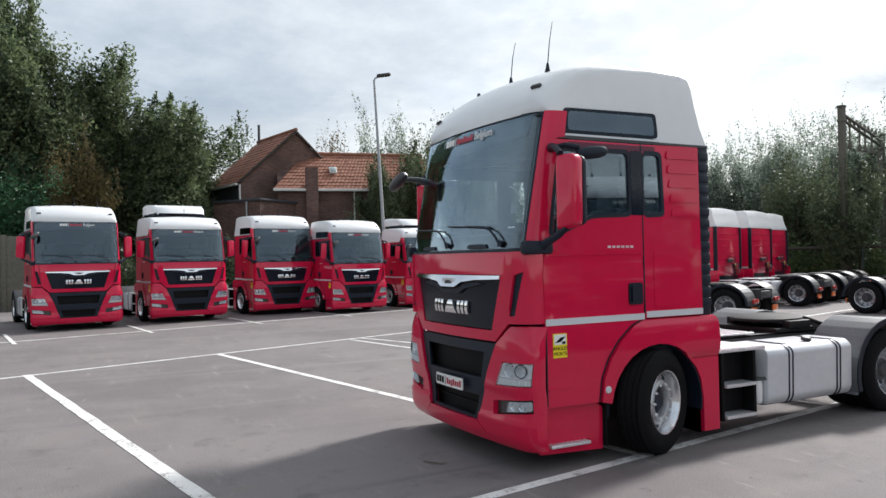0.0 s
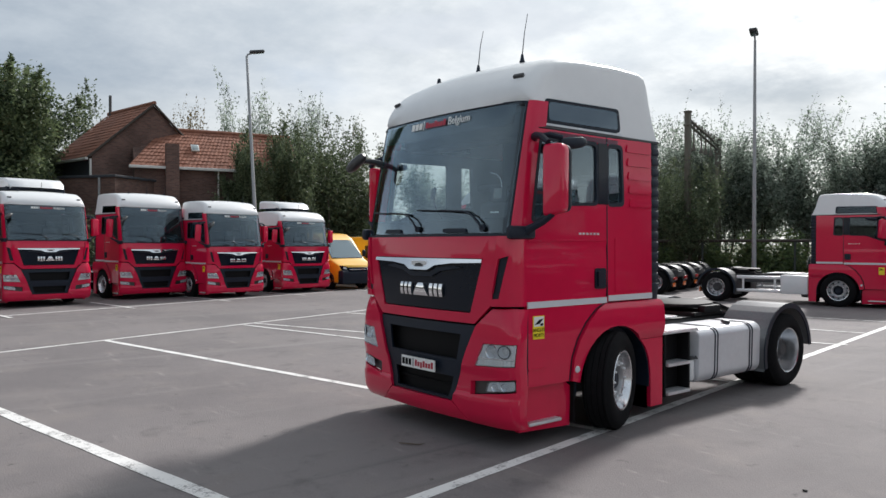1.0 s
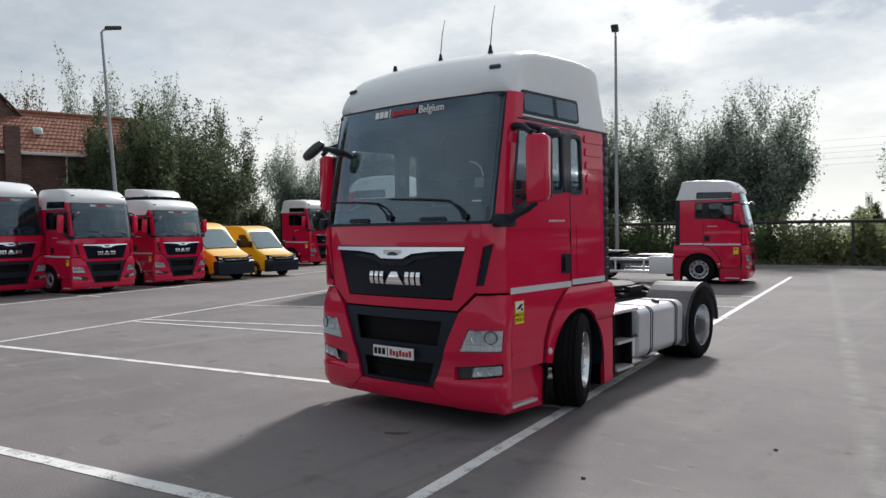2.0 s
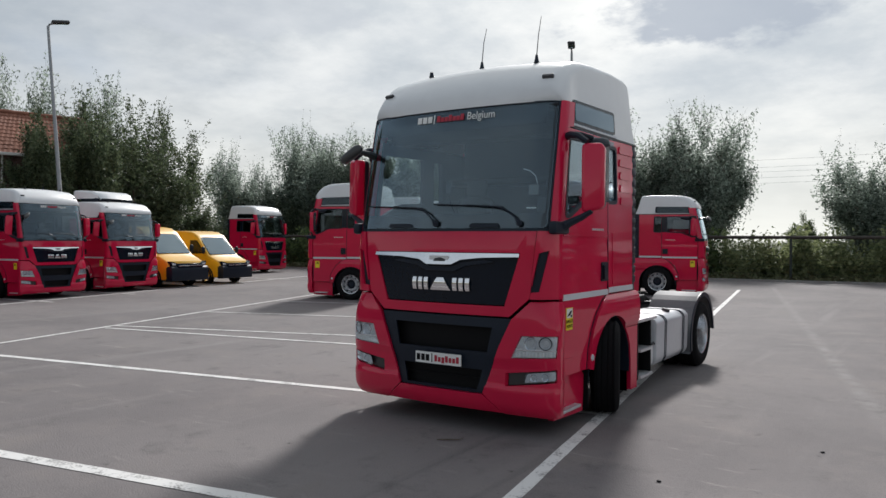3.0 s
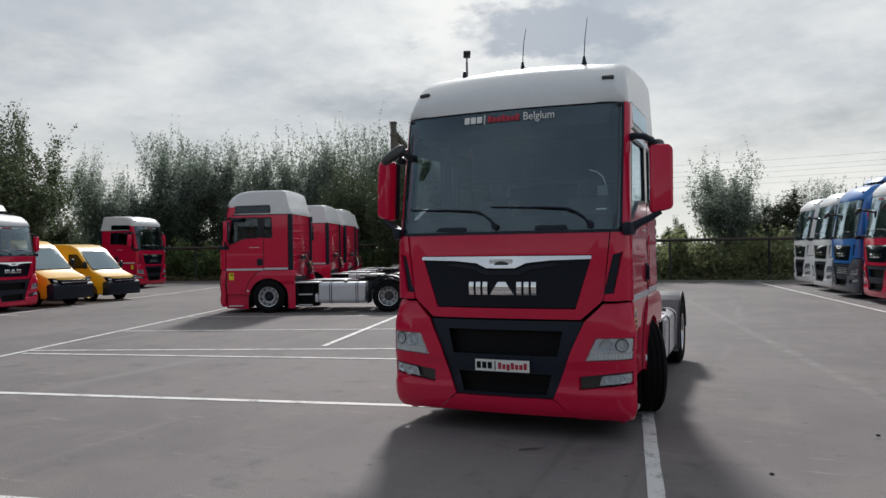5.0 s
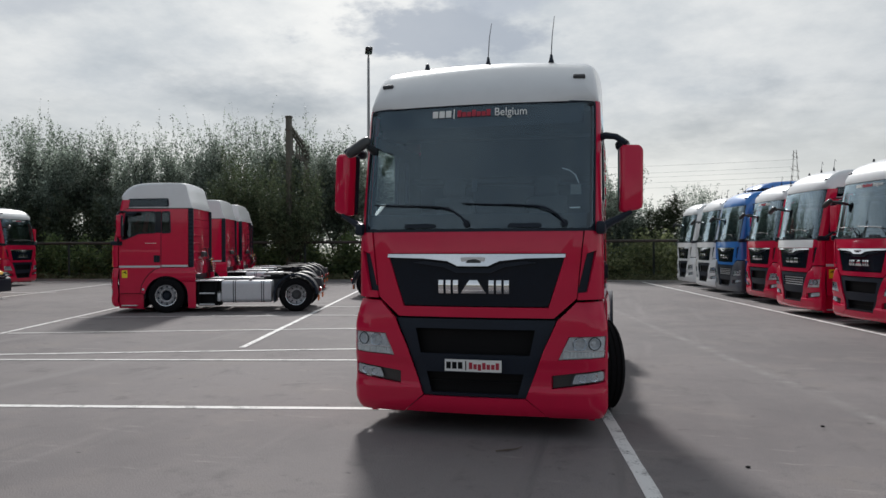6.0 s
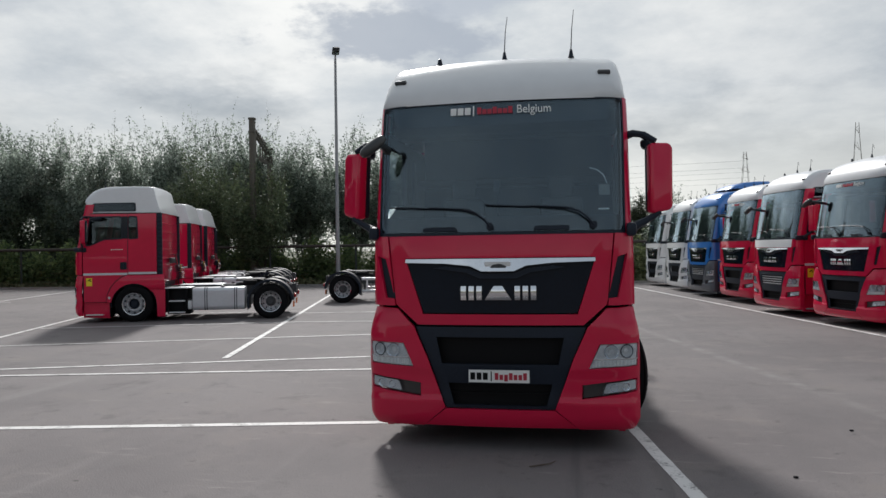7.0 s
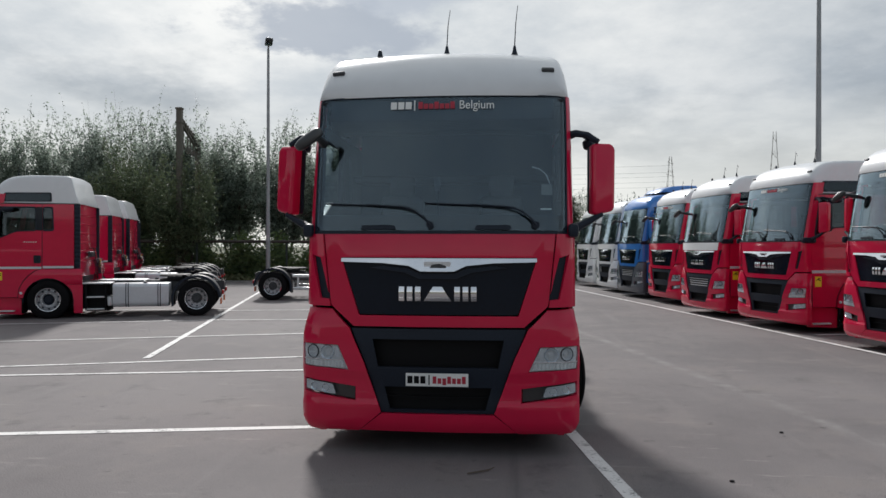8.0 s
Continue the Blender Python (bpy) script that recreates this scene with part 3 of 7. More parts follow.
def roof_shell():
    """The high roof, lofted from nose to tail."""
    rows = []
    ys = [0.258, 0.260, 0.280, 0.325, 0.39, 0.49, 0.60, 0.73, 0.92, 1.2, 1.7, 2.10, 2.195, 2.235, 2.275, 2.335, 2.41]
    hs = [3.290, 3.335, 3.41, 3.49, 3.56, 3.65, 3.715, 3.76, 3.79, 3.805, 3.81, 3.80, 3.775, 3.70, 3.52, 3.30, 3.10]
    bm = bmesh.new()
    for y, h in zip(ys, hs):
        base = float(np.interp(y, (0.44, 0.56), (3.278, 3.07)))
        rise = max(0.004, h - base)
        r = min(float(np.interp(y, (0.4, 0.9, 1.6), (0.17, 0.11, 0.06))), rise * 0.9)
        wb = 1.196
        ws = wb - float(np.interp(y, (0.5, 1.5), (0.06, 0.022))) * (rise - r) / 0.7
        ring = [(wb, base), (wb + (ws - wb) * 0.5, base + (rise - r) * 0.5), (ws, h - r)]
        ring += [(ws - r + r * math.cos(math.pi / 2 * k / 6), h - r + r * math.sin(math.pi / 2 * k / 6)) for k in range(1, 7)]
        top = ring[-1][0]
        ring += [(top * t, h + 0.045 * min(1, rise / 0.4) * (1 - t * t)) for t in (0.75, 0.5, 0.25, 0.0)]
        full = ring + [(-x, z) for x, z in reversed(ring[:-1])]
        w = max(0.0, 1 - max(0.0, y - 0.28) / 1.0)
        rows.append([bm.verts.new((x, y + nose_setback(min(1.0, abs(x) / (HALF * 0.977))) * w, z)) for x, z in full])
    for a, b in zip(rows, rows[1:]):
        for k in range(len(a) - 1):
            bm.faces.new((a[k], a[k + 1], b[k + 1], b[k]))
    back = [bm.verts.new((v.co.x, v.co.y, 3.06)) for v in (rows[-1][0], rows[-1][-1])]
    bm.faces.new(rows[-1] + [back[1], back[0]])
    return bm


def roof_x(z):
    return 1.196 - 0.04 * (z - 3.07) / 0.75


def roof_side(y, z, off):
    return (roof_x(z) + off, y, z)


def flip_x(bm):
    for v in bm.verts:
        v.co.x = -v.co.x
    bmesh.ops.reverse_faces(bm, faces=bm.faces[:])
    return bm


TYRE_R, TYRE_W = 0.495, 0.35


def tyre_bm(width=TYRE_W):
    h = width / 2
    prof = [(0.292, -h * 0.72), (0.31, -h * 0.88), (0.36, -h), (0.41, -h * 0.99), (0.448, -h * 0.93), (0.468, -h * 0.84)]
    for c in (-0.55, -0.2, 0.2, 0.55):
        prof += [(TYRE_R, h * (c - 0.13)), (TYRE_R, h * (c - 0.035)), (TYRE_R - 0.012, h * (c - 0.03)), (TYRE_R - 0.012, h * (c + 0.03)), (TYRE_R, h * (c + 0.035)), (TYRE_R, h * (c + 0.13))]
    prof += [(0.468, h * 0.84), (0.448, h * 0.93), (0.41, h * 0.99), (0.36, h), (0.31, h * 0.88), (0.292, h * 0.72), (0.285, 0), (0.292, -h * 0.72)]
    return lathe(prof, 40)


def rim_front_bm():
    h = TYRE_W / 2
    prof = [(0.292, h * 0.70), (0.306, h * 0.86), (0.302, h * 0.92), (0.288, h * 0.90), (0.276, h * 0.72), (0.262, h * 0.35), (0.25, h * 0.20), (0.25, -0.1), (0.29, -0.1), (0.292, h * 0.70)]
    return lathe(prof, 40)


def disc_front_bm():
    h = TYRE_W / 2
    prof = [(0.252, h * 0.21), (0.225, h * 0.24), (0.205, h * 0.52), (0.185, h * 0.62), (0.165, h * 0.62), (0.15, h * 0.58), (0.142, h * 0.50), (0.142, -0.08), (0.252, -0.08), (0.252, h * 0.21)]
    return lathe(prof, 40)


def disc_rear_bm():
    prof = [(0.257, -0.052), (0.225, -0.06), (0.20, -0.075), (0.15, -0.075), (0.142, -0.07), (0.142, -0.125), (0.257, -0.125), (0.257, -0.052)]
    return lathe(prof, 40)


def rim_rear_bm():
    h = TYRE_W / 2
    prof = [(0.292, h * 0.70), (0.306, h * 0.86), (0.302, h * 0.92), (0.288, h * 0.88), (0.276, h * 0.5), (0.268, -0.03), (0.256, -0.05), (0.256, -0.13), (0.29, -0.13), (0.292, h * 0.70)]
    return lathe(prof, 40)


def hub_bm(long):
    prof = [(0.0, long), (0.075, long), (0.088, long - 0.012), (0.095, long - 0.04), (0.12, long - 0.05), (0.138, long - 0.06), (0.14, -0.12), (0.0, -0.12)]
    return lathe(prof, 28)


def nuts_bm(ring, along):
    out = bmesh.new()
    for k in range(10):
        a = 2 * math.pi * k / 10
        b = lathe([(0.0, along + 0.03), (0.009, along + 0.03), (0.013, along + 0.022), (0.015, along), (0.0, along)], 6)
        out = join(out, moved(b, Matrix.Translation((0, ring * math.cos(a), ring * math.sin(a)))))
    return out


def holes_bm(ring, along, r=0.026):
    out = bmesh.new()
    for k in range(10):
        a = 2 * math.pi * (k + 0.5) / 10
        b = lathe([(0.0, along), (r * 0.8, along + 0.002), (r, along - 0.004), (r, along - 0.03), (0.0, along - 0.03)], 12)
        out = join(out, moved(b, Matrix.Translation((0, ring * math.cos(a), ring * math.sin(a)))))
    return out


def wheel(truck, x, y, turn, rear, outward):
    """outward: +1 on the truck's left, -1 on its right."""
    grow = 1.0 if rear else 1.03
    m = pose(x, y, TYRE_R * grow - 0.004, 0, 0, turn + (0 if outward > 0 else 180)) @ Matrix.Diagonal((1 if rear else 0.88, grow, grow, 1))
    t = part("wheel", shared("tyre", tyre_bm), RUBBER, truck, "black tyre with grooved tread on a silver rim", at=m)
    h = TYRE_W / 2
    if rear:
        part("rim", shared("rim_rear", rim_rear_bm), RIMSILVER, t, "deep-dished silver steel rim")
        part("rim_disc", shared("disc_rear", disc_rear_bm), RIMDISC, t)
        part("hub", shared("hub_rear", hub_bm, 0.09), STEEL, t)
        part("nut_ring", shared("nuts_rear", nuts_bm, 0.168, -0.075), ALU, t)["kind"] = "stuff"
        part("hole_ring", shared("holes_rear", holes_bm, 0.225, -0.056), BLACK, t)["kind"] = "stuff"
        m2 = pose(x - outward * 0.34, y, TYRE_R - 0.004, 0, 0, turn + (0 if outward > 0 else 180))
        part("inner_wheel", shared("tyre", tyre_bm), RUBBER, truck, "black inner tyre of a twin wheel", at=m2)
    else:
        part("rim", shared("rim_front", rim_front_bm), RIMSILVER, t, "silver steel rim with a raised centre")
        part("rim_disc", shared("disc_front", disc_front_bm), RIMDISC, t)
        part("hub", shared("hub_front", hub_bm, 0.075), BLACK, t)
        part("nut_ring", shared("nuts_front", nuts_bm, 0.168, h * 0.60), ALU, t)["kind"] = "stuff"
        part("hole_ring", shared("holes_front", holes_bm, 0.232, h * 0.26, 0.028), BLACK, t)["kind"] = "stuff"


def wing_skin(y, z, o):
    """The wing rolls in towards the cab at its shoulder, and at its lower edge behind the wheel."""
    roll = float(np.interp(z, (1.12, 1.20, 1.26, 1.30, 1.325), (0.0, 0.004, 0.014, 0.028, 0.048)))
    tuck = float(np.interp(z, (0.90, 0.935, 0.97, 1.03), (0.042, 0.026, 0.008, 0.0))) * min(1.0, max(0.0, (y - 1.9) / 0.2))
    return (HALF + 0.030 - roll - tuck + o, y, z)


def door_skin(u, z, off):
    """The door is pressed: full below the window crease, drawn in above the waist stripe."""
    k = (z - 1.39) / 0.56
    dent = 0.011 * (1 - math.sin(math.pi * k) ** 0.7) if 0 < k < 1 else 0.0
    return cab_skin(u, z, off - dent)


def door_bm():
    poly = side((0.305, 0.585), *FENDER_EDGE, (1.51, 3.035), (0.305, 3.035))
    return sheet(poly, door_skin, 0.0, 0.035, (0.12, 0.07), holes=[side(*rounded(DOOR_WINDOW, 0.06))])




def step_plate_bm():
    b = box(1.08, 1.215, 0.38, 0.83, 0.205, 0.235, 0.006)
    for i in range(9):
        b = join(b, box(1.10, 1.217, 0.40 + 0.047 * i, 0.425 + 0.047 * i, 0.233, 0.241))
    return b


def mirror_housing_bm():
    prof = rounded([(1.37, 2.18), (1.585, 2.22), (1.60, 2.80), (1.565, 2.845), (1.38, 2.85)], 0.05, 4)
    b = prism(prof, "y", 0.10, 0.23)
    bmesh.ops.recalc_face_normals(b, faces=b.faces[:])
    bmesh.ops.bevel(b, geom=[e for e in b.edges if e.calc_face_angle(0) > 0.8], offset=0.03, segments=3, profile=0.5, affect="EDGES")
    return b


def pod_bm(c, size, tip):
    b = bmesh.new()
    bmesh.ops.create_uvsphere(b, u_segments=16, v_segments=10, radius=1)
    for v in b.verts:
        v.co = Vector((math.copysign(abs(v.co.x) ** 0.7, v.co.x) * size[0], math.copysign(abs(v.co.y) ** 0.8, v.co.y) * size[1], math.copysign(abs(v.co.z) ** 0.7, v.co.z) * size[2]))
    return moved(b, Matrix.Translation(c) @ pose(0, 0, 0, *tip))


def mirror_set(truck, s, paint):
    """The mirrors on one flank; s: +1 the truck's left, -1 its right."""
    fl = (lambda b: b) if s > 0 else flip_x
    swing = Matrix.Translation((1.405 if s > 0 else 1.425, 0.33, 2.5)) @ pose(0, 0, 0, 0, -1 if s > 0 else -4.5, 14 if s > 0 else 30) @ Matrix.Translation((-1.37, -0.10, -2.5))
    k = "l" if s > 0 else "r"
    h = part("mirror", shared("mirror_shell" + k, lambda: fl(moved(mirror_housing_bm(), swing))), paint, truck, "wing mirror with a painted back shell")
    part("mirror_rim", shared("mirror_rim" + k, lambda: fl(moved(prism(rounded([(1.372, 2.19), (1.588, 2.23), (1.60, 2.79), (1.565, 2.84), (1.382, 2.842)], 0.05, 4), "y", 0.222, 0.275, 0.012), swing))), BLACK, h)
    part("mirror_glass", shared("mirror_glass" + k, lambda: fl(moved(prism(rounded([(1.395, 2.22), (1.565, 2.25), (1.575, 2.78), (1.40, 2.82)], 0.03, 3), "y", 0.273, 0.279), swing))), MIRROR, h)
    part("mirror_arm", shared("mirror_arm_t" + k, lambda: fl(tube([(1.17, 0.46, 2.93), (1.26, 0.41, 2.95), (1.36, 0.38, 2.93), (1.46, 0.36, 2.86)], [0.045, 0.035, 0.03, 0.028]))), BLACK, h)
    part("mirror_arm", shared("mirror_arm_b" + k, lambda: fl(join(tube([(1.50, 0.38, 2.20), (1.40, 0.37, 2.14), (1.30, 0.33, 2.09), (1.22, 0.30, 2.04)], [0.025, 0.032, 0.038, 0.05]),
         box(1.17, 1.262, 0.10, 0.42, 1.975, 2.10, 0.03)))), BLACK, h)
    part("kerb_mirror", shared("kerb_mirror" + k, lambda: fl(join(pod_bm((1.42, 0.74, 2.89), (0.065, 0.16, 0.055), (6, -10, -12)), tube([(1.22, 0.46, 2.95), (1.32, 0.52, 2.96), (1.40, 0.62, 2.93)], 0.026)))), BLACK, truck,
         "small black kerb mirror pod above the door")
    if s < 0:
        part("front_mirror", shared("front_mirror", lambda: join(pod_bm((-1.165, -0.03, 2.86), (0.15, 0.065, 0.055), (0, -38, 26)),
             tube([(-1.11, 0.30, 2.86), (-1.115, 0.20, 2.88), (-1.12, 0.10, 2.89), (-1.15, 0.0, 2.88)], [0.045, 0.036, 0.03, 0.026]))), PODBLACK, truck, "black front mirror pod on a bent arm")


def headlight(truck, s):
    fl = (lambda b: b) if s > 0 else flip_x
    k = "l" if s > 0 else "r"
    poly = front((0.80, 0.775), (1.190, 0.80), (1.200, 0.995), (0.895, 0.985))
    h = part("headlight", shared("head_tray" + k, lambda: fl(sheet(poly, bumper_skin, -0.05, 0.01, (0.06, 0.1)))), LAMPSILVER, truck, "clear headlight with two round reflectors")
    for i, (cx, cz, r) in enumerate(((0.985, 0.922, 0.056), (1.115, 0.928, 0.053))):
        c = bumper_skin(fx(cx), cz, -0.014)
        bowl = lambda: fl(moved(lathe([(r, 0.0), (r * 1.08, -0.006), (r * 0.98, -0.002), (r * 0.80, 0.025), (r * 0.45, 0.045), (0.02, 0.05), (0.018, 0.02), (0.0, 0.015)], 24, "y"), Matrix.Translation(c) @ pose(0, 0, 0, 0, 0, 10 + 14 * i)))
        part("reflector", shared(f"bowl{i}" + k, bowl), LAMPSILVER, h)
        part("lamp_ring", shared(f"ring{i}" + k, lambda: fl(moved(lathe([(r * 1.10, 0.0), (r * 1.22, -0.004), (r * 1.16, -0.014), (r * 1.04, -0.008)], 24, "y"), Matrix.Translation(c) @ pose(0, 0, 0, 0, 0, 10 + 14 * i)))), GLOSSBLACK if i else CHROME, h)
    part("lamp_bezel", shared("bezel" + k, lambda: fl(sheet(poly, lambda u, z, o: bumper_skin(u, z, o + 0.0016 * math.sin(u * 40 + z * 50)), -0.014, 0.02, (0.035, 0.035), holes=[front(*[(0.985 + 0.060 * math.cos(a / 8 * math.pi), 0.922 + 0.060 * math.sin(a / 8 * math.pi)) for a in range(16)]),
         front(*[(1.115 + 0.057 * math.cos(a / 8 * math.pi), 0.928 + 0.057 * math.sin(a / 8 * math.pi)) for a in range(16)])]))), HEADTRIM, h)
    part("light_strip", shared("light_strip" + k, lambda: fl(sheet(front((0.825, 0.785), (1.188, 0.808), (1.192, 0.852), (0.848, 0.846)), lambda u, z, o: bumper_skin(u, z, o + 0.004 * math.sin(u * 200)), -0.004, 0.006, (0.01, 0.1)))), STICKW, h, "ribbed pale light strip")
    for i, xs in enumerate(((0.862, 0.925, 0.915, 0.893), (1.040, 1.062, 1.060, 1.045))):
        part("facet", shared(f"facet{i}" + k, lambda: fl(sheet(front((xs[0], 0.875), (xs[1], 0.875), (xs[2], 0.972), (xs[3], 0.972)), lambda u, z, o: bumper_skin(u, z, o + 0.02 * (z - 0.92)), -0.006, 0.006, (0.06, 0.1)))), LAMPSILVER, h)
    part("light_shelf", shared("light_shelf" + k, lambda: fl(sheet(front((0.842, 0.850), (1.194, 0.857), (1.194, 0.866), (0.846, 0.859)), bumper_skin, 0.002, 0.02, (0.06, 0.1)))), CHROME, h)
    part("lens", shared("head_lens" + k, lambda: fl(sheet(poly, bumper_skin, 0.004, 0.006, (0.06, 0.1)))), CLEAR, h)
    f = part("fog_lamp", shared("fog_tray" + k, lambda: fl(sheet(front((0.735, 0.495), (1.19, 0.565), (1.19, 0.675), (0.735, 0.61)), bumper_skin, -0.05, 0.01, (0.06, 0.1)))), PODBLACK, truck, "low fog lamp in a black recess")
    part("lens", shared("fog_lens" + k, lambda: fl(sheet(rounded(front((0.90, 0.53), (1.188, 0.572), (1.188, 0.668), (0.93, 0.632)), 0.02), bumper_skin, -0.004, 0.006, (0.06, 0.1)))), CLEAR, f)
    part("reflector", shared("fog_refl" + k, lambda: fl(sheet(rounded(front((0.91, 0.537), (1.185, 0.578), (1.185, 0.662), (0.94, 0.628)), 0.02), bumper_skin, -0.014, 0.008, (0.05, 0.05)))), LAMPSILVER, f)
    for i, cx in enumerate((1.0, 1.105)):
        part("bulb_cup", shared(f"fog_cup{i}" + k, lambda: fl(moved(lathe([(0.034, 0.0), (0.036, -0.006), (0.030, 0.0), (0.018, 0.012), (0.0, 0.014)], 16, "y"), Matrix.Translation(bumper_skin(fx(cx), 0.585 + 0.12 * (cx - 0.95), -0.012)) @ pose(0, 0, 0, 0, 0, 12)))), CHROME, f)


def grille_badge(truck, paint_dark):
    """The dark upper panel with its chrome strip and three plain chrome shapes."""
    g = part("upper_grille", shared("upper_grille", lambda: sheet(rounded(front((-0.72, 1.275), (0.72, 1.275), (0.885, 1.77), (-0.885, 1.77)), 0.02), cab_skin, -0.012, 0.02)), paint_dark, truck, "gloss black upper grille panel")
    swoop = front((-0.888, 1.752), (-0.5, 1.742), (-0.26, 1.718), (-0.15, 1.668), (0.15, 1.668), (0.26, 1.718), (0.5, 1.742), (0.888, 1.752), (0.888, 1.785), (-0.888, 1.785))
    part("chrome_strip", shared("chrome_strip", lambda: sheet(swoop, lambda u, z, o: cab_skin(u, z, o + 0.30 * (1.785 - z)), 0.012, 0.04, (0.09, 0.03))), CHROME, g, "chrome strip dipping in the middle")
    part("dark_swoop", shared("dark_swoop", lambda: sheet(front((-0.62, 1.70), (-0.30, 1.655), (-0.17, 1.60), (0.17, 1.60), (0.30, 1.655), (0.62, 1.70), (0.5, 1.715), (0.26, 1.69), (0.15, 1.645), (-0.15, 1.645), (-0.26, 1.69), (-0.5, 1.715)), cab_skin, 0.014, 0.03, (0.09, 0.5))), BLACK, g)
    part("emblem", shared("emblem", lambda: sheet(rounded(front((-0.105, 1.665), (0.105, 1.665), (0.125, 1.755), (-0.125, 1.755)), 0.02), cab_skin, 0.034, 0.02, (0.06, 0.2))), ALU, g)
    part("emblem_shape", shared("emblem_shape", lambda: sheet(rounded(front((-0.075, 1.690), (0.065, 1.682), (0.085, 1.715), (0.02, 1.738), (-0.05, 1.728)), 0.015), cab_skin, 0.038, 0.006, (0.06, 0.2))), STEEL, g)
    bow = lambda u, z, o: cab_skin(u, z, o + 0.012 * (1 - ((z - 1.465) / 0.065) ** 2))
    stems = [(x, x + 0.050, 0.0) for x in (-0.350, -0.276, -0.202, 0.152, 0.226, 0.300)]
    for i, (x0, x1, lean) in enumerate(stems + [(-0.125, 0.125, 0.085)]):
        part("badge_shape", shared(f"badge{i}", lambda: sheet(front((x0, 1.40), (x1, 1.40), (x1 - lean, 1.53), (x0 + lean, 1.53)), bow, 0.012, 0.024, (0.06, 0.013))), CHROME, g, "plain chrome badge shape")


def shrunk(poly, k):
    cx, cz = sum(p[0] for p in poly) / len(poly), sum(p[1] for p in poly) / len(poly)
    return [(cx + (x - cx) * k, cz + (z - cz) * k) for x, z in poly]


def interior(truck):
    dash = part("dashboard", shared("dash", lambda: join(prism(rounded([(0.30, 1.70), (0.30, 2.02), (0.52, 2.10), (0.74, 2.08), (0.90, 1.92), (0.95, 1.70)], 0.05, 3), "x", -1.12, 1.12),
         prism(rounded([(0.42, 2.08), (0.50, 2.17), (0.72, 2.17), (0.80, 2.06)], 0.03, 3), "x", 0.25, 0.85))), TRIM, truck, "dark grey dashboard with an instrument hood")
    part("steering_wheel", shared("wheel_s", lambda: moved(join(tube([(0.23 * math.cos(a / 12 * math.pi), 0.23 * math.sin(a / 12 * math.pi), 0) for a in range(25)], 0.016, 8, False),
         box(-0.22, 0.22, -0.03, 0.03, -0.02, 0.0, 0.008), box(-0.025, 0.025, -0.22, 0.0, -0.02, 0.0, 0.008), lathe([(0, 0.01), (0.07, 0.005), (0.08, -0.02), (0, -0.04)], 16, "z")), Matrix.Translation((0.55, 0.93, 2.02)) @ pose(0, 0, 0, 38, 0, 0))), BLACK, truck)
    for x in (0.55, -0.55):
        seat = part("seat", shared("seat_base", lambda: join(box(-0.25, 0.25, -0.26, 0.26, -0.08, 0.08, 0.05, 3), box(-0.2, 0.2, -0.2, 0.2, -0.38, -0.08, 0.03))), SEATCLOTH, truck, at=Matrix.Translation((x, 1.28, 1.78)))
        part("backrest", shared("seat_back", lambda: moved(join(box(-0.24, 0.24, -0.07, 0.07, 0.0, 0.62, 0.06, 3), box(-0.14, 0.14, -0.055, 0.045, 0.63, 0.85, 0.045, 3)), Matrix.Translation((0, 0.25, 0.05)) @ pose(0, 0, 0, -9, 0, 0))), SEATCLOTH, seat)
    part("bunk", shared("bunk", lambda: join(box(-1.15, 1.15, 1.72, 2.30, 1.55, 1.80, 0.05, 3), box(-1.14, 1.14, 1.80, 2.29, 2.62, 2.70, 0.03))), TRIMDIM, truck, "bunk across the back of the cab")
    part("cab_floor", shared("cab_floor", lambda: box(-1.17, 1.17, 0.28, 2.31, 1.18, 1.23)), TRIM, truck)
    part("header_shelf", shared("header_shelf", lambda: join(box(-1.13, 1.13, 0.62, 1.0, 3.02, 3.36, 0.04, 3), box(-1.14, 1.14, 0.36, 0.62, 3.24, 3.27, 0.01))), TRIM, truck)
    part("headliner", shared("headliner", lambda: box(-1.12, 1.12, 0.55, 2.28, 3.44, 3.47)), TRIMDIM, truck)
    for s in (1, -1):
        fl = (lambda b: b) if s > 0 else flip_x
        k = "l" if s > 0 else "r"
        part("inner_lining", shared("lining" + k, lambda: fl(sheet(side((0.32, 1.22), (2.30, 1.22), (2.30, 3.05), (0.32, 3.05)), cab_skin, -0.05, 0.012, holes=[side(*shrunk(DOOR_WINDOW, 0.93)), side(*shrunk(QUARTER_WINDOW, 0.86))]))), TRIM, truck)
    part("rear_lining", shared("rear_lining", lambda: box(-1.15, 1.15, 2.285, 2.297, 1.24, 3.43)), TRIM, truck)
    part("sun_visor", shared("visor", lambda: moved(box(-1.05, 1.05, 0, 0.012, -0.10, 0.10, 0.004), Matrix.Translation((0, 0.33, 3.17)) @ pose(0, 0, 0, -14, 0, 0))), BLACK, truck)


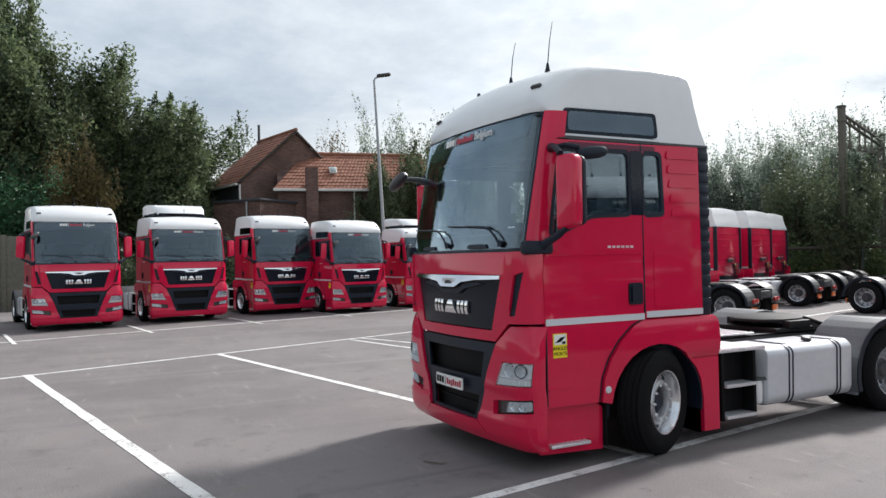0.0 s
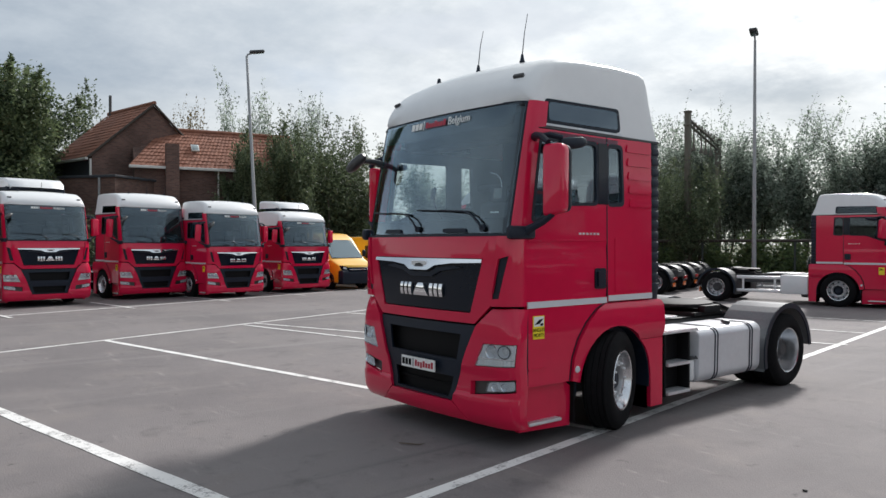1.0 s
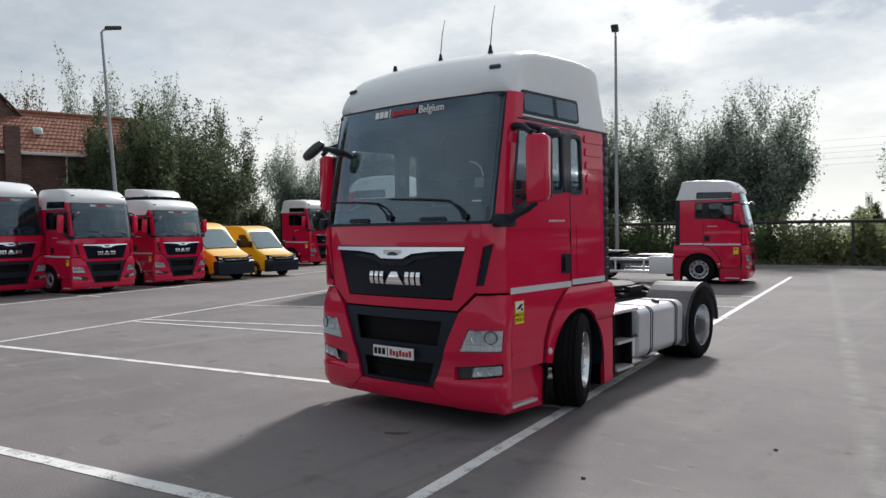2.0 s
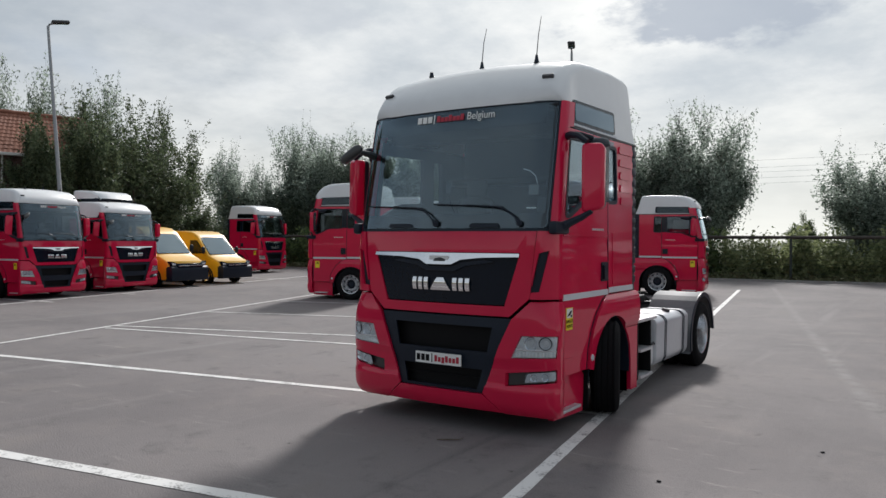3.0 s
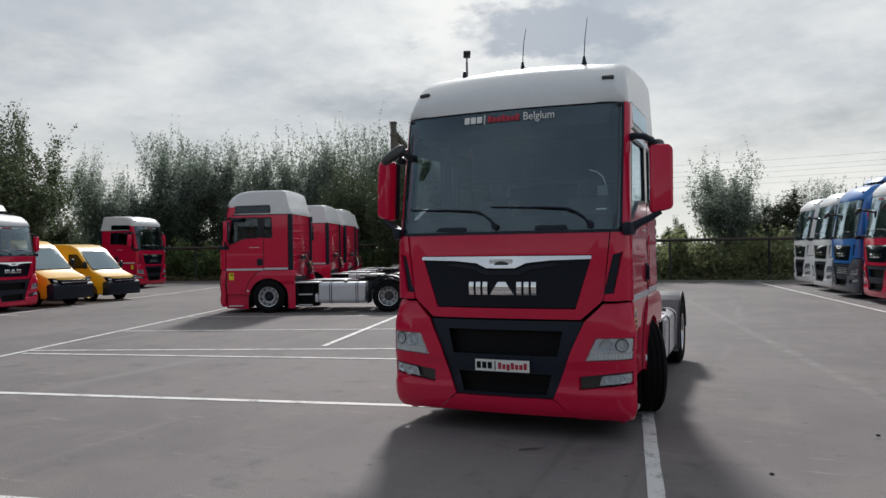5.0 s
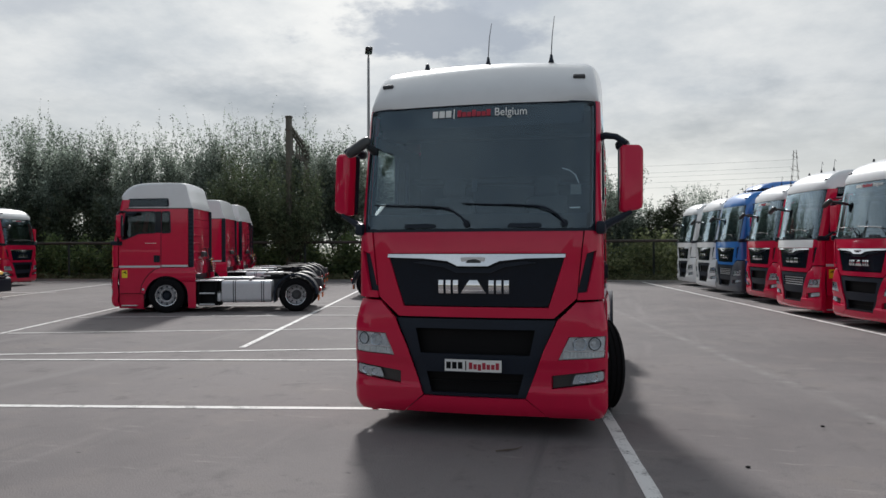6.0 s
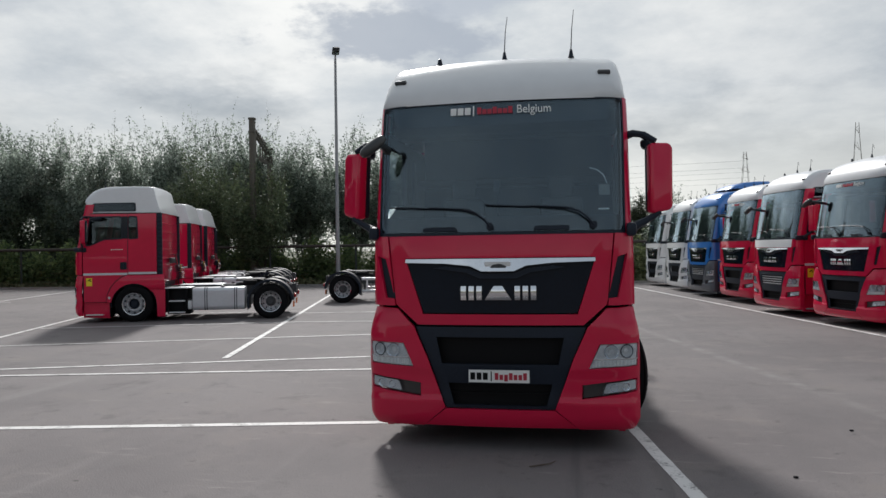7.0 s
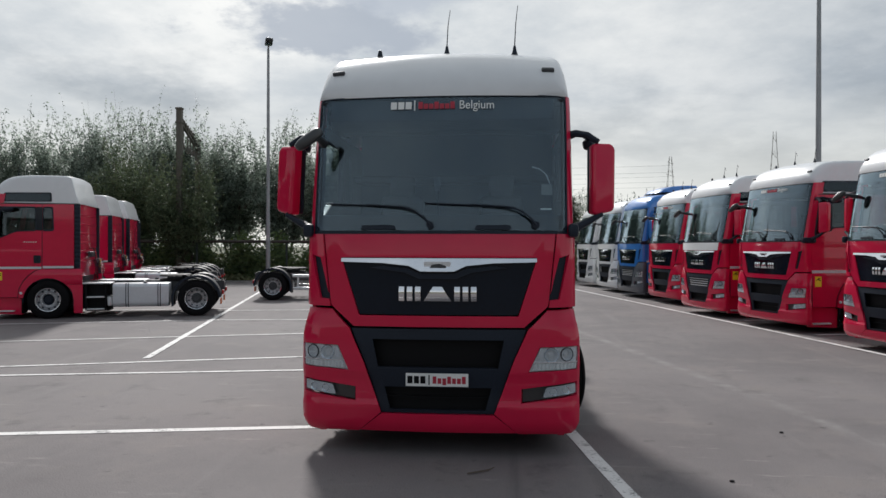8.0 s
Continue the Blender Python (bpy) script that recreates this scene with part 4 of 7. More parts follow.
def chassis(truck, tank, fender_mat):
    for x in (-0.40, 0.40):
        part("frame_rail", shared("rail%+.1f" % x, lambda: join(box(x - 0.012, x + 0.012, 0.5, 6.10, 0.66, 0.94), box(x - 0.012 - 0.06 * (x > 0), x + 0.012 + 0.06 * (x < 0), 0.5, 6.10, 0.92, 0.945), box(x - 0.012 - 0.06 * (x > 0), x + 0.012 + 0.06 * (x < 0), 0.5, 6.10, 0.655, 0.68))), STEEL, truck)
    for y in (1.0, 2.6, 3.6, 4.5, 6.0):
        part("cross_member", shared("cross", lambda: box(-0.39, 0.39, 0, 0.09, 0.70, 0.90, 0.01)), STEEL, truck, at=Matrix.Translation((0, y, 0)))
    part("fifth_wheel", shared("fifth", lambda: join(lathe([(0.0, 1.125), (0.40, 1.125), (0.44, 1.11), (0.45, 1.085), (0.44, 1.07), (0.0, 1.07)], 32, "z"))), GREASE, truck, "greasy black coupling plate", at=Matrix.Translation((0, 4.75, 0.0)) @ pose(0, 0, 0, 1.2, 0, 0))
    part("coupling_bed", shared("coupling_bed", lambda: box(-0.46, 0.46, 4.35, 5.05, 0.945, 1.0, 0.01)), GREASE, truck)
    for x in (-0.25, 0.25):
        part("coupling_ramp", shared("ramp", lambda: prism([(5.0, 1.06), (5.0, 1.12), (5.45, 0.99), (5.45, 0.95)], "x", -0.15, 0.15, 0.01)), GREASE, truck, at=Matrix.Translation((x, 0, 0)))
        part("coupling_bearing", shared("bearing", lambda: box(-0.06, 0.06, 4.55, 4.95, 0.99, 1.09, 0.02)), GREASE, truck, at=Matrix.Translation((x * 1.76, 0, 0)))
    cw = part("catwalk", shared("catwalk", lambda: box(-0.46, 0.46, 2.95, 3.95, 0.965, 0.985, 0.004)), ALU, truck, "ribbed aluminium catwalk plate")
    for i in range(12):
        part("tread_rib", shared("tread_rib", lambda: box(-0.45, 0.45, 2.98, 3.01, 0.983, 0.992)), ALU, cw, at=Matrix.Translation((0, 0.08 * i, 0)))
    for x, mat, word in ((0.18, BLACK, "black"), (0.05, REDLENS, "red"), (-0.08, BLACK, "black"), (-0.2, BLACK, "black")):
        coil = [(x + 0.05 * math.cos(a * 0.9), 2.62 + 0.09 * math.sin(a * 0.9) + 0.06 * math.sin(a * 0.045), 1.58 - 0.008 * a) for a in range(0, 56)]
        part("air_line", shared("air_line%.2f" % x, lambda: tube([(x, 2.44, 1.86), (x, 2.56, 1.88)] + coil + [(x, 2.6, 1.0)], 0.012, 5)), mat, truck, word + " coiled air line")
    part("line_coupling", shared("couplings", lambda: join(box(-0.26, 0.26, 2.42, 2.52, 1.62, 1.78, 0.02))), STEEL, truck)
    part("yellow_tag", shared("yellow_tag", lambda: moved(box(-0.05, 0.05, -0.006, 0.006, -0.12, 0.12, 0.004), Matrix.Translation((0.10, 2.70, 1.45)) @ pose(0, 0, 0, 0, 12, 30))), STICKY, truck)
    for s in (1, -1):
        fl = (lambda b: b) if s > 0 else flip_x
        k = "l" if s > 0 else "r"
        out = [(y, z) for y, z in arc(5.40, 0.47, 0.66, 196, 4, 16)]
        inn = [(y, z) for y, z in arc(5.40, 0.47, 0.63, 4, 196, 16)]
        part("rear_fender", shared("fender" + k, lambda: fl(prism([(4.72, 0.26)] + out + inn + [(4.75, 0.26)], "x", 0.56, 1.24, 0.006))), fender_mat, truck, "grey plastic mudguard over the twin wheel")
        part("fender_lip", shared("fender_lip" + k, lambda: fl(prism(arc(5.40, 0.47, 0.665, 196, 4, 16) + arc(5.40, 0.47, 0.60, 4, 196, 16), "x", 1.235, 1.25))), BLACK, truck)
        part("mudflap", shared("mudflap" + k, lambda: fl(prism([(6.03, 0.14), (6.075, 0.52), (6.055, 0.54), (6.01, 0.14)], "x", 0.60, 1.23, 0.005))), RUBBER, truck, "black rubber mudflap")
        part("tail_lamp", shared("tail_lamp" + k, lambda: fl(box(0.62, 0.98, 6.06, 6.12, 0.58, 0.70, 0.015))), REDLENS, truck)
        part("side_reflector", shared("side_refl" + k, lambda: fl(box(0.62, 0.98, 6.02, 6.06, 0.30, 0.46, 0.01))), ORANGE, truck)
        part("axle", shared("axle" + k, lambda: fl(join(tube([(0.0, 5.40, 0.47), (1.0, 5.40, 0.47)], 0.07), tube([(0.0, 1.74, 0.42), (1.0, 1.74, 0.46)], 0.06), tube([(0.55, 5.25, 0.5), (0.55, 5.05, 0.8)], 0.1)))), STEEL, truck)
    tank_prof = rounded([(0.60, 0.28), (1.16, 0.28), (1.215, 0.36), (1.225, 0.86), (1.15, 0.925), (0.60, 0.925)], 0.06, 4)
    for s in (1, -1):
        fl = (lambda b: b) if s > 0 else flip_x
        k = "l" if s > 0 else "r"
        if tank:
            t = part("fuel_tank", shared("tank" + k, lambda: fl(prism(tank_prof, "y", 3.24, 4.68, 0.022))), SILVER, truck, "silver aluminium fuel tank with black straps")
            for i, y in enumerate((3.57, 3.63, 4.39, 4.45)):
                part("tank_strap", shared(f"strap{i}" + k, lambda: fl(prism([(p[0] + (0.006 if p[0] > 0.9 else -0.006), p[1] + (0.006 if p[1] > 0.6 else -0.006)) for p in tank_prof], "y", y, y + 0.02))), BLACK, t)
            part("filler_cap", shared("cap" + k, lambda: fl(moved(lathe([(0, 0.03), (0.045, 0.03), (0.055, 0.02), (0.055, -0.01), (0, -0.01)], 18, "z"), Matrix.Translation((1.08, 4.06, 0.945)) @ pose(0, 0, 0, 0, 12, 0)))), STEEL, t)
        else:
            rl = part("side_rail", shared("siderail" + k, lambda: fl(join(box(1.14, 1.20, 3.35, 4.72, 0.80, 0.90, 0.01), box(1.14, 1.20, 3.35, 4.72, 0.36, 0.46, 0.01), box(1.10, 1.14, 3.5, 3.56, 0.36, 0.9), box(1.10, 1.14, 4.5, 4.56, 0.36, 0.9)))), ALU, truck, "pair of aluminium side guard rails")
            part("battery_box", shared("batt" + k, lambda: fl(box(0.62, 1.22, 2.52, 3.34, 0.34, 0.95, 0.03))), WHITE, truck, "white panelled battery box")
        if tank:
            st = part("side_steps", shared("steps" + k, lambda: fl(join(box(0.62, 1.05, 2.54, 3.16, 0.18, 0.90, 0.02), box(1.02, 1.20, 2.56, 2.60, 0.20, 0.93, 0.006), box(1.02, 1.20, 3.04, 3.08, 0.20, 0.93, 0.006)))), INK, truck, "black step frame behind the cab")
            for z in (0.235, 0.56):
                part("step_tread", shared(f"tread{z}" + k, lambda: fl(join(box(1.03, 1.235, 2.60, 3.04, z - 0.018, z + 0.018, 0.006)))), ALU, st, "bright aluminium tread")
            part("step_tread", shared("toptread" + k, lambda: fl(join(box(0.64, 1.235, 2.50, 3.20, 0.915, 0.945, 0.006), *[box(1.15, 1.238, 2.54 + 0.06 * i, 2.57 + 0.06 * i, 0.944, 0.954) for i in range(11)]))), ALU, st, "bright aluminium tread")
            if s > 0:
                part("air_dryer", shared("dryer", lambda: moved(lathe([(0, 0.13), (0.055, 0.125), (0.062, 0.10), (0.062, -0.10), (0.05, -0.12), (0, -0.12)], 18, "z"), Matrix.Translation((1.13, 3.16, 0.44)))), WHITE, truck, "small white canister")
                part("dryer_bracket", shared("dryer_bracket", lambda: join(box(1.05, 1.20, 3.10, 3.22, 0.575, 0.60, 0.006), tube([(1.18, 3.22, 0.6), (1.2, 3.27, 0.55), (1.16, 3.26, 0.4)], 0.012))), STEEL, truck)


def windscreen_sign(truck):
    """The strip of writing on the windscreen: brand words as bars, the country in letters."""
    def band(x0, x1, z0, z1):
        return sheet(front((x0, z0), (x1, z0), (x1, z1), (x0, z1)), cab_skin, 0.010, 0.002, (0.08, 0.2))
    s = part("windscreen_sign", shared("sign_d", lambda: band(-0.247, -0.235, 3.15, 3.25)), STICKW, truck, "windscreen strip with white and red bars")
    for i in range(3):
        part("white_bar", shared(f"sign_w{i}", lambda: band(-0.47 + 0.071 * i, -0.412 + 0.071 * i, 3.166, 3.236)), STICKW, s)
    for i in range(7):
        part("red_bar", shared(f"sign_r{i}", lambda: band(-0.205 + 0.0505 * i, -0.164 + 0.0505 * i, 3.168, 3.234 if i in (0, 3, 6) else 3.216)), REDINK, s)

    def word():
        b = lettering("Belgium", 0.115)
        for v in b.verts:
            p = cab_skin(fx(0.345 + v.co.x * 0.92), 3.20 + v.co.y, 0.010 + v.co.z)
            v.co = Vector(p)
        return b
    part("word", shared("sign_word", word), STICKW, s, "white word Belgium")


def plate_skin(u, z, off):
    x, y, _ = bumper_skin(u, 0.80, off)
    return (x, y, z)


def number_plate(truck):
    p = part("sign_plate", shared("plate", lambda: sheet(front((-0.274, 0.642), (0.274, 0.642), (0.274, 0.757), (-0.274, 0.757)), plate_skin, 0.022, 0.012, (0.09, 0.2))), STICKW, truck, "white dealer plate with black and red bars")

    def bar(x0, x1, z0, z1):
        return sheet(front((x0, z0), (x1, z0), (x1, z1), (x0, z1)), plate_skin, 0.0245, 0.002, (0.09, 0.2))
    part("divider", shared("plate_d", lambda: bar(-0.073, -0.063, 0.655, 0.745)), INK, p)
    for i in range(3):
        part("black_bar", shared(f"plate_b{i}", lambda: bar(-0.258 + 0.057 * i, -0.214 + 0.057 * i, 0.667, 0.733)), INK, p)
    for i in range(7):
        part("red_bar", shared(f"plate_r{i}", lambda: bar(-0.036 + 0.0425 * i, -0.004 + 0.0425 * i, 0.656 if i == 2 else 0.668, 0.732 if i in (0, 3, 6) else 0.716)), REDINK, p)


def build_truck(label, paint=RED, roof_paint=WHITE, lower_paint=None, belt_paint=None, turn=0.0, tank=True, spoiler=False, plate=False, detail=False, sign=True, fender=DARKFENDER, glass=TINTED, slats=False, group="parked tractor units"):
    lower = lower_paint or paint
    t = thing("semi_truck", label, "truck", group=group)
    part("roof", shared("roof", roof_shell), roof_paint, t, "tall rounded roof cap")
    # nose
    hood = front((-0.775, 1.165), (0.775, 1.165), (0.955, 1.325), (0.99, 1.36), (1.06, 2.01), (-1.06, 2.01), (-0.99, 1.36), (-0.955, 1.325))
    gr_hole = front((-0.725, 1.265), (0.725, 1.265), (0.895, 1.792), (-0.895, 1.792))
    part("front_panel", shared("hood", lambda: sheet(hood, cab_skin, 0.0, 0.04, holes=[gr_hole])), paint, t, "front panel round the upper grille")
    if belt_paint:
        part("belt_panel", shared("belt", lambda: sheet(front((-1.05, 1.80), (1.05, 1.80), (1.06, 2.005), (-1.06, 2.005)), cab_skin, 0.006, 0.01)), belt_paint, t, "white band under the windscreen")
    grille_badge(t, GLOSSBLACK)
    part("windscreen", shared("windscreen", lambda: sheet(rounded(front((-1.152, 2.035), (1.152, 2.035), (1.172, 3.29), (-1.172, 3.29)), 0.05), cab_skin, -0.004, 0.006)), SCREEN, t, "large tinted windscreen")
    # The border's lower band is raised to paint in the dashboard's dark reflection.
    part("windscreen_border", shared("windscreen_border", lambda: sheet(rounded(front((-1.152, 2.035), (1.152, 2.035), (1.172, 3.29), (-1.172, 3.29)), 0.05), cab_skin, -0.012, 0.003, holes=[rounded(front((-1.125, 2.165), (1.125, 2.165), (1.14, 3.265), (-1.14, 3.265)), 0.05)])), INK, t, "black printed windscreen border, raised below for the dark dashboard reflection")
    part("windscreen_base", shared("ws_base", lambda: sheet(front((-1.135, 2.02), (1.135, 2.02), (1.14, 2.18), (-1.14, 2.18)), cab_skin, -0.014, 0.01)), GLOSSBLACK, t)
    part("windscreen_gasket", shared("ws_gasket", lambda: sheet(front((-1.168, 2.005), (1.168, 2.005), (1.184, 3.288), (0.9, 3.30), (-0.9, 3.30), (-1.184, 3.288)), cab_skin, 0.004, 0.03, holes=[rounded(front((-1.157, 2.03), (1.157, 2.03), (1.174, 3.284), (-1.174, 3.284)), 0.05)])), BLACK, t)
    for i, (x, x0, x1) in enumerate(((-0.07, -1.06, -0.25), (0.88, -0.12, 0.70))):
        def wiper():
            arm = tube([cab_skin(fx(x), 2.085, 0.03), cab_skin(fx(x - 0.05), 2.15, 0.045), cab_skin(fx(x - 0.14), 2.215, 0.05), cab_skin(fx(x - 0.26), 2.250, 0.045), cab_skin(fx((x0 + x1) / 2), 2.272, 0.034)], [0.012, 0.011, 0.010, 0.009, 0.006], 6)
            blade = tube([cab_skin(fx(x0 + (x1 - x0) * q), 2.285 - 0.04 * q, 0.018) for q in np.linspace(0, 1, 9)], 0.007, 6)
            return join(arm, blade, moved(lathe([(0, 0.02), (0.03, 0.015), (0.035, -0.01), (0, -0.01)], 12, "y"), Matrix.Translation(cab_skin(fx(x), 2.085, 0.02))))
        part("wiper", shared(f"wiper{i}", wiper), BLACK, t)
        part("grab_step", shared(f"grab{i}", lambda: sheet(rounded(front((-0.72 + 1.05 * i, 2.045), (-0.38 + 1.05 * i, 2.045), (-0.40 + 1.05 * i, 2.085), (-0.70 + 1.05 * i, 2.085)), 0.015), cab_skin, 0.012, 0.02)), BLACK, t)
    # bumper
    unit = front((0.50, 0.395), (0.71, 0.205), (1.15, 0.195))
    part("bumper_centre", shared("bumper_c", lambda: sheet(front((-0.70, 0.215), (0.70, 0.215), (0.495, 0.385), (-0.495, 0.385)), bumper_skin, 0.0, 0.05, (0.12, 0.04))), lower, t, "lower lip of the bumper")
    gframe = front((-0.495, 0.39), (0.495, 0.39), (0.655, 0.86), (0.775, 1.145), (-0.775, 1.145), (-0.655, 0.86))
    up_hole = front((-0.53, 0.80), (0.53, 0.80), (0.58, 1.05), (-0.58, 1.05))
    lo_hole = front((-0.42, 0.42), (0.42, 0.42), (0.47, 0.62), (-0.47, 0.62))
    gf = part("lower_grille", shared("gframe", lambda: sheet(gframe, bumper_skin, -0.03, 0.03, holes=[up_hole, lo_hole])), BLACK, t, "black plastic lower grille")
    part("grille_mesh", shared("gback", lambda: sheet(gframe, bumper_skin, -0.12, 0.01)), INK, gf)
    for j, z in enumerate((0.83, 0.89, 0.95, 1.01) if slats else ()):
        part("grille_slat", shared(f"slat{z}{slats}", lambda: sheet(front((-0.57, z - 0.012), (0.57, z - 0.012), (0.57, z + 0.012), (-0.57, z + 0.012)), bumper_skin, -0.055 if slats else -0.085, 0.03)), ALU if slats else INK, gf)
    for j, z in enumerate((0.52,)):
        part("grille_slat", shared(f"slat{z}", lambda: sheet(front((-0.46, z - 0.008), (0.46, z - 0.008), (0.46, z + 0.008), (-0.46, z + 0.008)), bumper_skin, -0.09, 0.025)), INK, gf)
    if plate:
        number_plate(t)
    part("cab_underside", shared("underside", lambda: box(-1.10, 1.10, 0.30, 2.30, 0.95, 1.17, 0.02)), BLACK, t)
    part("engine", shared("engine", lambda: box(-0.62, 0.62, 0.25, 2.3, 0.50, 0.96, 0.03)), STEEL, t)
    part("engine_sump", shared("sump", lambda: box(-0.42, 0.42, 1.1, 2.9, 0.20, 0.52, 0.06)), STEEL, t)
    part("axle_beam", shared("axle_beam", lambda: box(-0.80, 0.80, 0.88, 1.25, 0.20, 0.62, 0.04)), BLACK, t)
    part("splash_guard", shared("splash_guard", lambda: box(-0.9, 0.9, 2.35, 2.5, 0.22, 0.9, 0.03)), BLACK, t)
    part("bumper_core", shared("bumper_core", lambda: box(-1.0, 1.0, 0.22, 0.87, 0.28, 0.8, 0.03)), BLACK, t)
    part("rear_wall", shared("rear_wall", lambda: box(-1.19, 1.19, 2.30, 2.36, 1.10, 3.10, 0.01)), paint, t, "ribbed back wall of the cab")
    for z in (1.5, 1.75, 2.0, 2.25, 2.5, 2.75):
        part("wall_rib", shared("wall_rib", lambda: box(-0.9, 0.9, 2.355, 2.375, 0.0, 0.06, 0.008)), paint, t, at=Matrix.Translation((0, 0, z)))
    for s in (1, -1):
        fl = (lambda b: b) if s > 0 else flip_x
        k = "l" if s > 0 else "r"
        corner = front((0.50, 0.395), (0.715, 0.205), (1.10, 0.20)) + side((0.30, 0.20), (0.30, 1.318)) + front((1.18, 1.328), (0.978, 1.318), (0.79, 1.145), (0.665, 0.86))
        holes = [front((0.795, 0.768), (1.194, 0.793), (1.204, 1.002), (0.89, 0.992)), front((0.73, 0.488), (1.192, 0.558), (1.192, 0.682), (0.73, 0.617))]
        part("bumper_corner", shared("corner" + k, lambda: fl(sheet(corner, bumper_skin, 0.0, 0.05, (0.07, 0.035), holes=holes))), lower, t, "bumper corner round the headlight")
        headlight(t, s)
        cpanel = front((0.995, 1.345), (1.19, 1.35)) + side((0.285, 1.35), (0.285, 1.98)) + front((1.19, 2.005), (1.07, 2.005))
        slit = front((0.995, 1.41), (1.085, 1.42), (1.17, 1.82), (1.085, 1.79))
        part("corner_panel", shared("cpanel" + k, lambda: fl(sheet(cpanel, cab_skin, 0.018, 0.04, (0.05, 0.12), holes=[slit]))), paint, t, "corner panel with a black air slit")
        part("air_slit", shared("slit" + k, lambda: fl(sheet(front((0.98, 1.40), (1.10, 1.41), (1.185, 1.83), (1.07, 1.81)), cab_skin, -0.012, 0.02, (0.05, 0.2)))), BLACK, t)
        pillar = front((1.170, 2.012)) + side((0.30, 2.012), (0.30, 3.04), (0.44, 3.06), (0.44, 3.30)) + front((1.186, 3.295))
        part("windscreen_pillar", shared("pillar" + k, lambda: fl(sheet(pillar, cab_skin, 0.006, 0.05, (0.05, 0.2)))), paint, t)
        d = part("door", shared("door" + k, lambda: fl(door_bm())), paint, t, "cab door with a dropped window line")
        part("window_glass", shared("dglass" + k, lambda: fl(sheet(side(*rounded(DOOR_WINDOW, 0.06)), cab_skin, -0.014, 0.006))), glass, d, "tinted door window")
        part("window_rubber", shared("drubber" + k, lambda: fl(sheet(side(*rounded([(0.34, 2.135), (0.47, 2.135), (0.87, 2.305), (1.385, 2.325), (1.38, 2.975), (0.34, 2.965)], 0.07)), cab_skin, 0.004, 0.05, holes=[side(*rounded(shrunk(DOOR_WINDOW, 0.985), 0.06))]))), BLACK, d)
        hd = part("door_handle", shared("handle" + k, lambda: fl(join(sheet(side(*rounded([(1.31, 1.475), (1.485, 1.475), (1.485, 1.685), (1.31, 1.685)], 0.03)), cab_skin, 0.012, 0.02), sheet(side(*rounded([(1.335, 1.50), (1.40, 1.50), (1.40, 1.655), (1.335, 1.655)], 0.02)), cab_skin, 0.035, 0.03)))), BLACK, d, "black pull handle")
        part("stripe", shared("stripe_d" + k, lambda: fl(sheet(side((0.31, 1.325), (1.50, 1.325), (1.50, 1.385), (0.31, 1.385)), cab_skin, 0.008, 0.012, (0.3, 0.2)))), STRIPE, d, "white waist stripe")
        part("crease", shared("crease_d" + k, lambda: fl(sheet(side((0.32, 1.955), (1.50, 1.965), (1.50, 1.985), (0.32, 1.975)), cab_skin, 0.007, 0.012, (0.3, 0.2)))), paint, d)
        for i in range(6):
            part("model_bar", shared(f"model{i}" + k, lambda: fl(sheet(side((1.07 + 0.055 * i, 2.025), (1.105 + 0.055 * i, 2.025), (1.105 + 0.055 * i, 2.046), (1.07 + 0.055 * i, 2.046)), cab_skin, 0.006, 0.008, (0.3, 0.2)))), ALU, d)
        part("b_pillar_trim", shared("btrim" + k, lambda: fl(sheet(side((1.375, 2.34), (1.525, 2.34), (1.525, 2.965), (1.375, 2.965)), cab_skin, 0.007, 0.012, (0.3, 0.3)))), GLOSSBLACK, t)
        q = part("quarter_panel", shared("quarter" + k, lambda: fl(sheet(side((1.52, 1.335), (2.285, 1.335), (2.285, 3.05), (1.52, 3.035)), cab_skin, 0.0, 0.035, holes=[side(*rounded(QUARTER_WINDOW, 0.05))]))), paint, t, "side panel behind the door with pressed ribs")
        part("window_glass", shared("qglass" + k, lambda: fl(sheet(side(*rounded(QUARTER_WINDOW, 0.05)), cab_skin, -0.014, 0.006))), glass, q, "tinted fixed side window")
        part("window_rubber", shared("qrubber" + k, lambda: fl(sheet(side(*rounded([(1.53, 2.315), (1.805, 2.33), (1.78, 2.975), (1.53, 2.975)], 0.06)), cab_skin, 0.004, 0.05, holes=[side(*rounded(shrunk(QUARTER_WINDOW, 0.97), 0.05))]))), BLACK, q)
        part("stripe", shared("stripe_q" + k, lambda: fl(sheet(side((1.53, 1.34), (2.283, 1.34), (2.283, 1.40), (1.53, 1.40)), cab_skin, 0.008, 0.012, (0.3, 0.2)))), STRIPE, q)
        for i in range(5):
            z = 2.33 + 0.145 * i
            part("pressed_rib", shared(f"rib{i}" + k, lambda: fl(sheet(rounded(side((1.88 - 0.012 * i, z), (2.27, z), (2.27, z + 0.085), (1.90 - 0.012 * i, z + 0.085)), 0.03), cab_skin, 0.014, 0.02, (0.3, 0.3)))), paint, q)
        part("service_flap", shared("flap" + k, lambda: fl(sheet(rounded(side((1.64, 1.43), (2.25, 1.43), (2.25, 2.0), (1.64, 2.0)), 0.02), cab_skin, 0.006, 0.012, (0.3, 0.3)))), paint, q)
        part("rear_fairing", shared("fairing" + k, lambda: fl(join(box(1.13, 1.20, 2.285, 2.435, 1.32, 3.06, 0.015), *[box(1.19, 1.212, 2.295, 2.43, 1.42 + 0.115 * i, 1.50 + 0.115 * i, 0.008) for i in range(14)]))), BLACK, t, "black ribbed fairing strip")
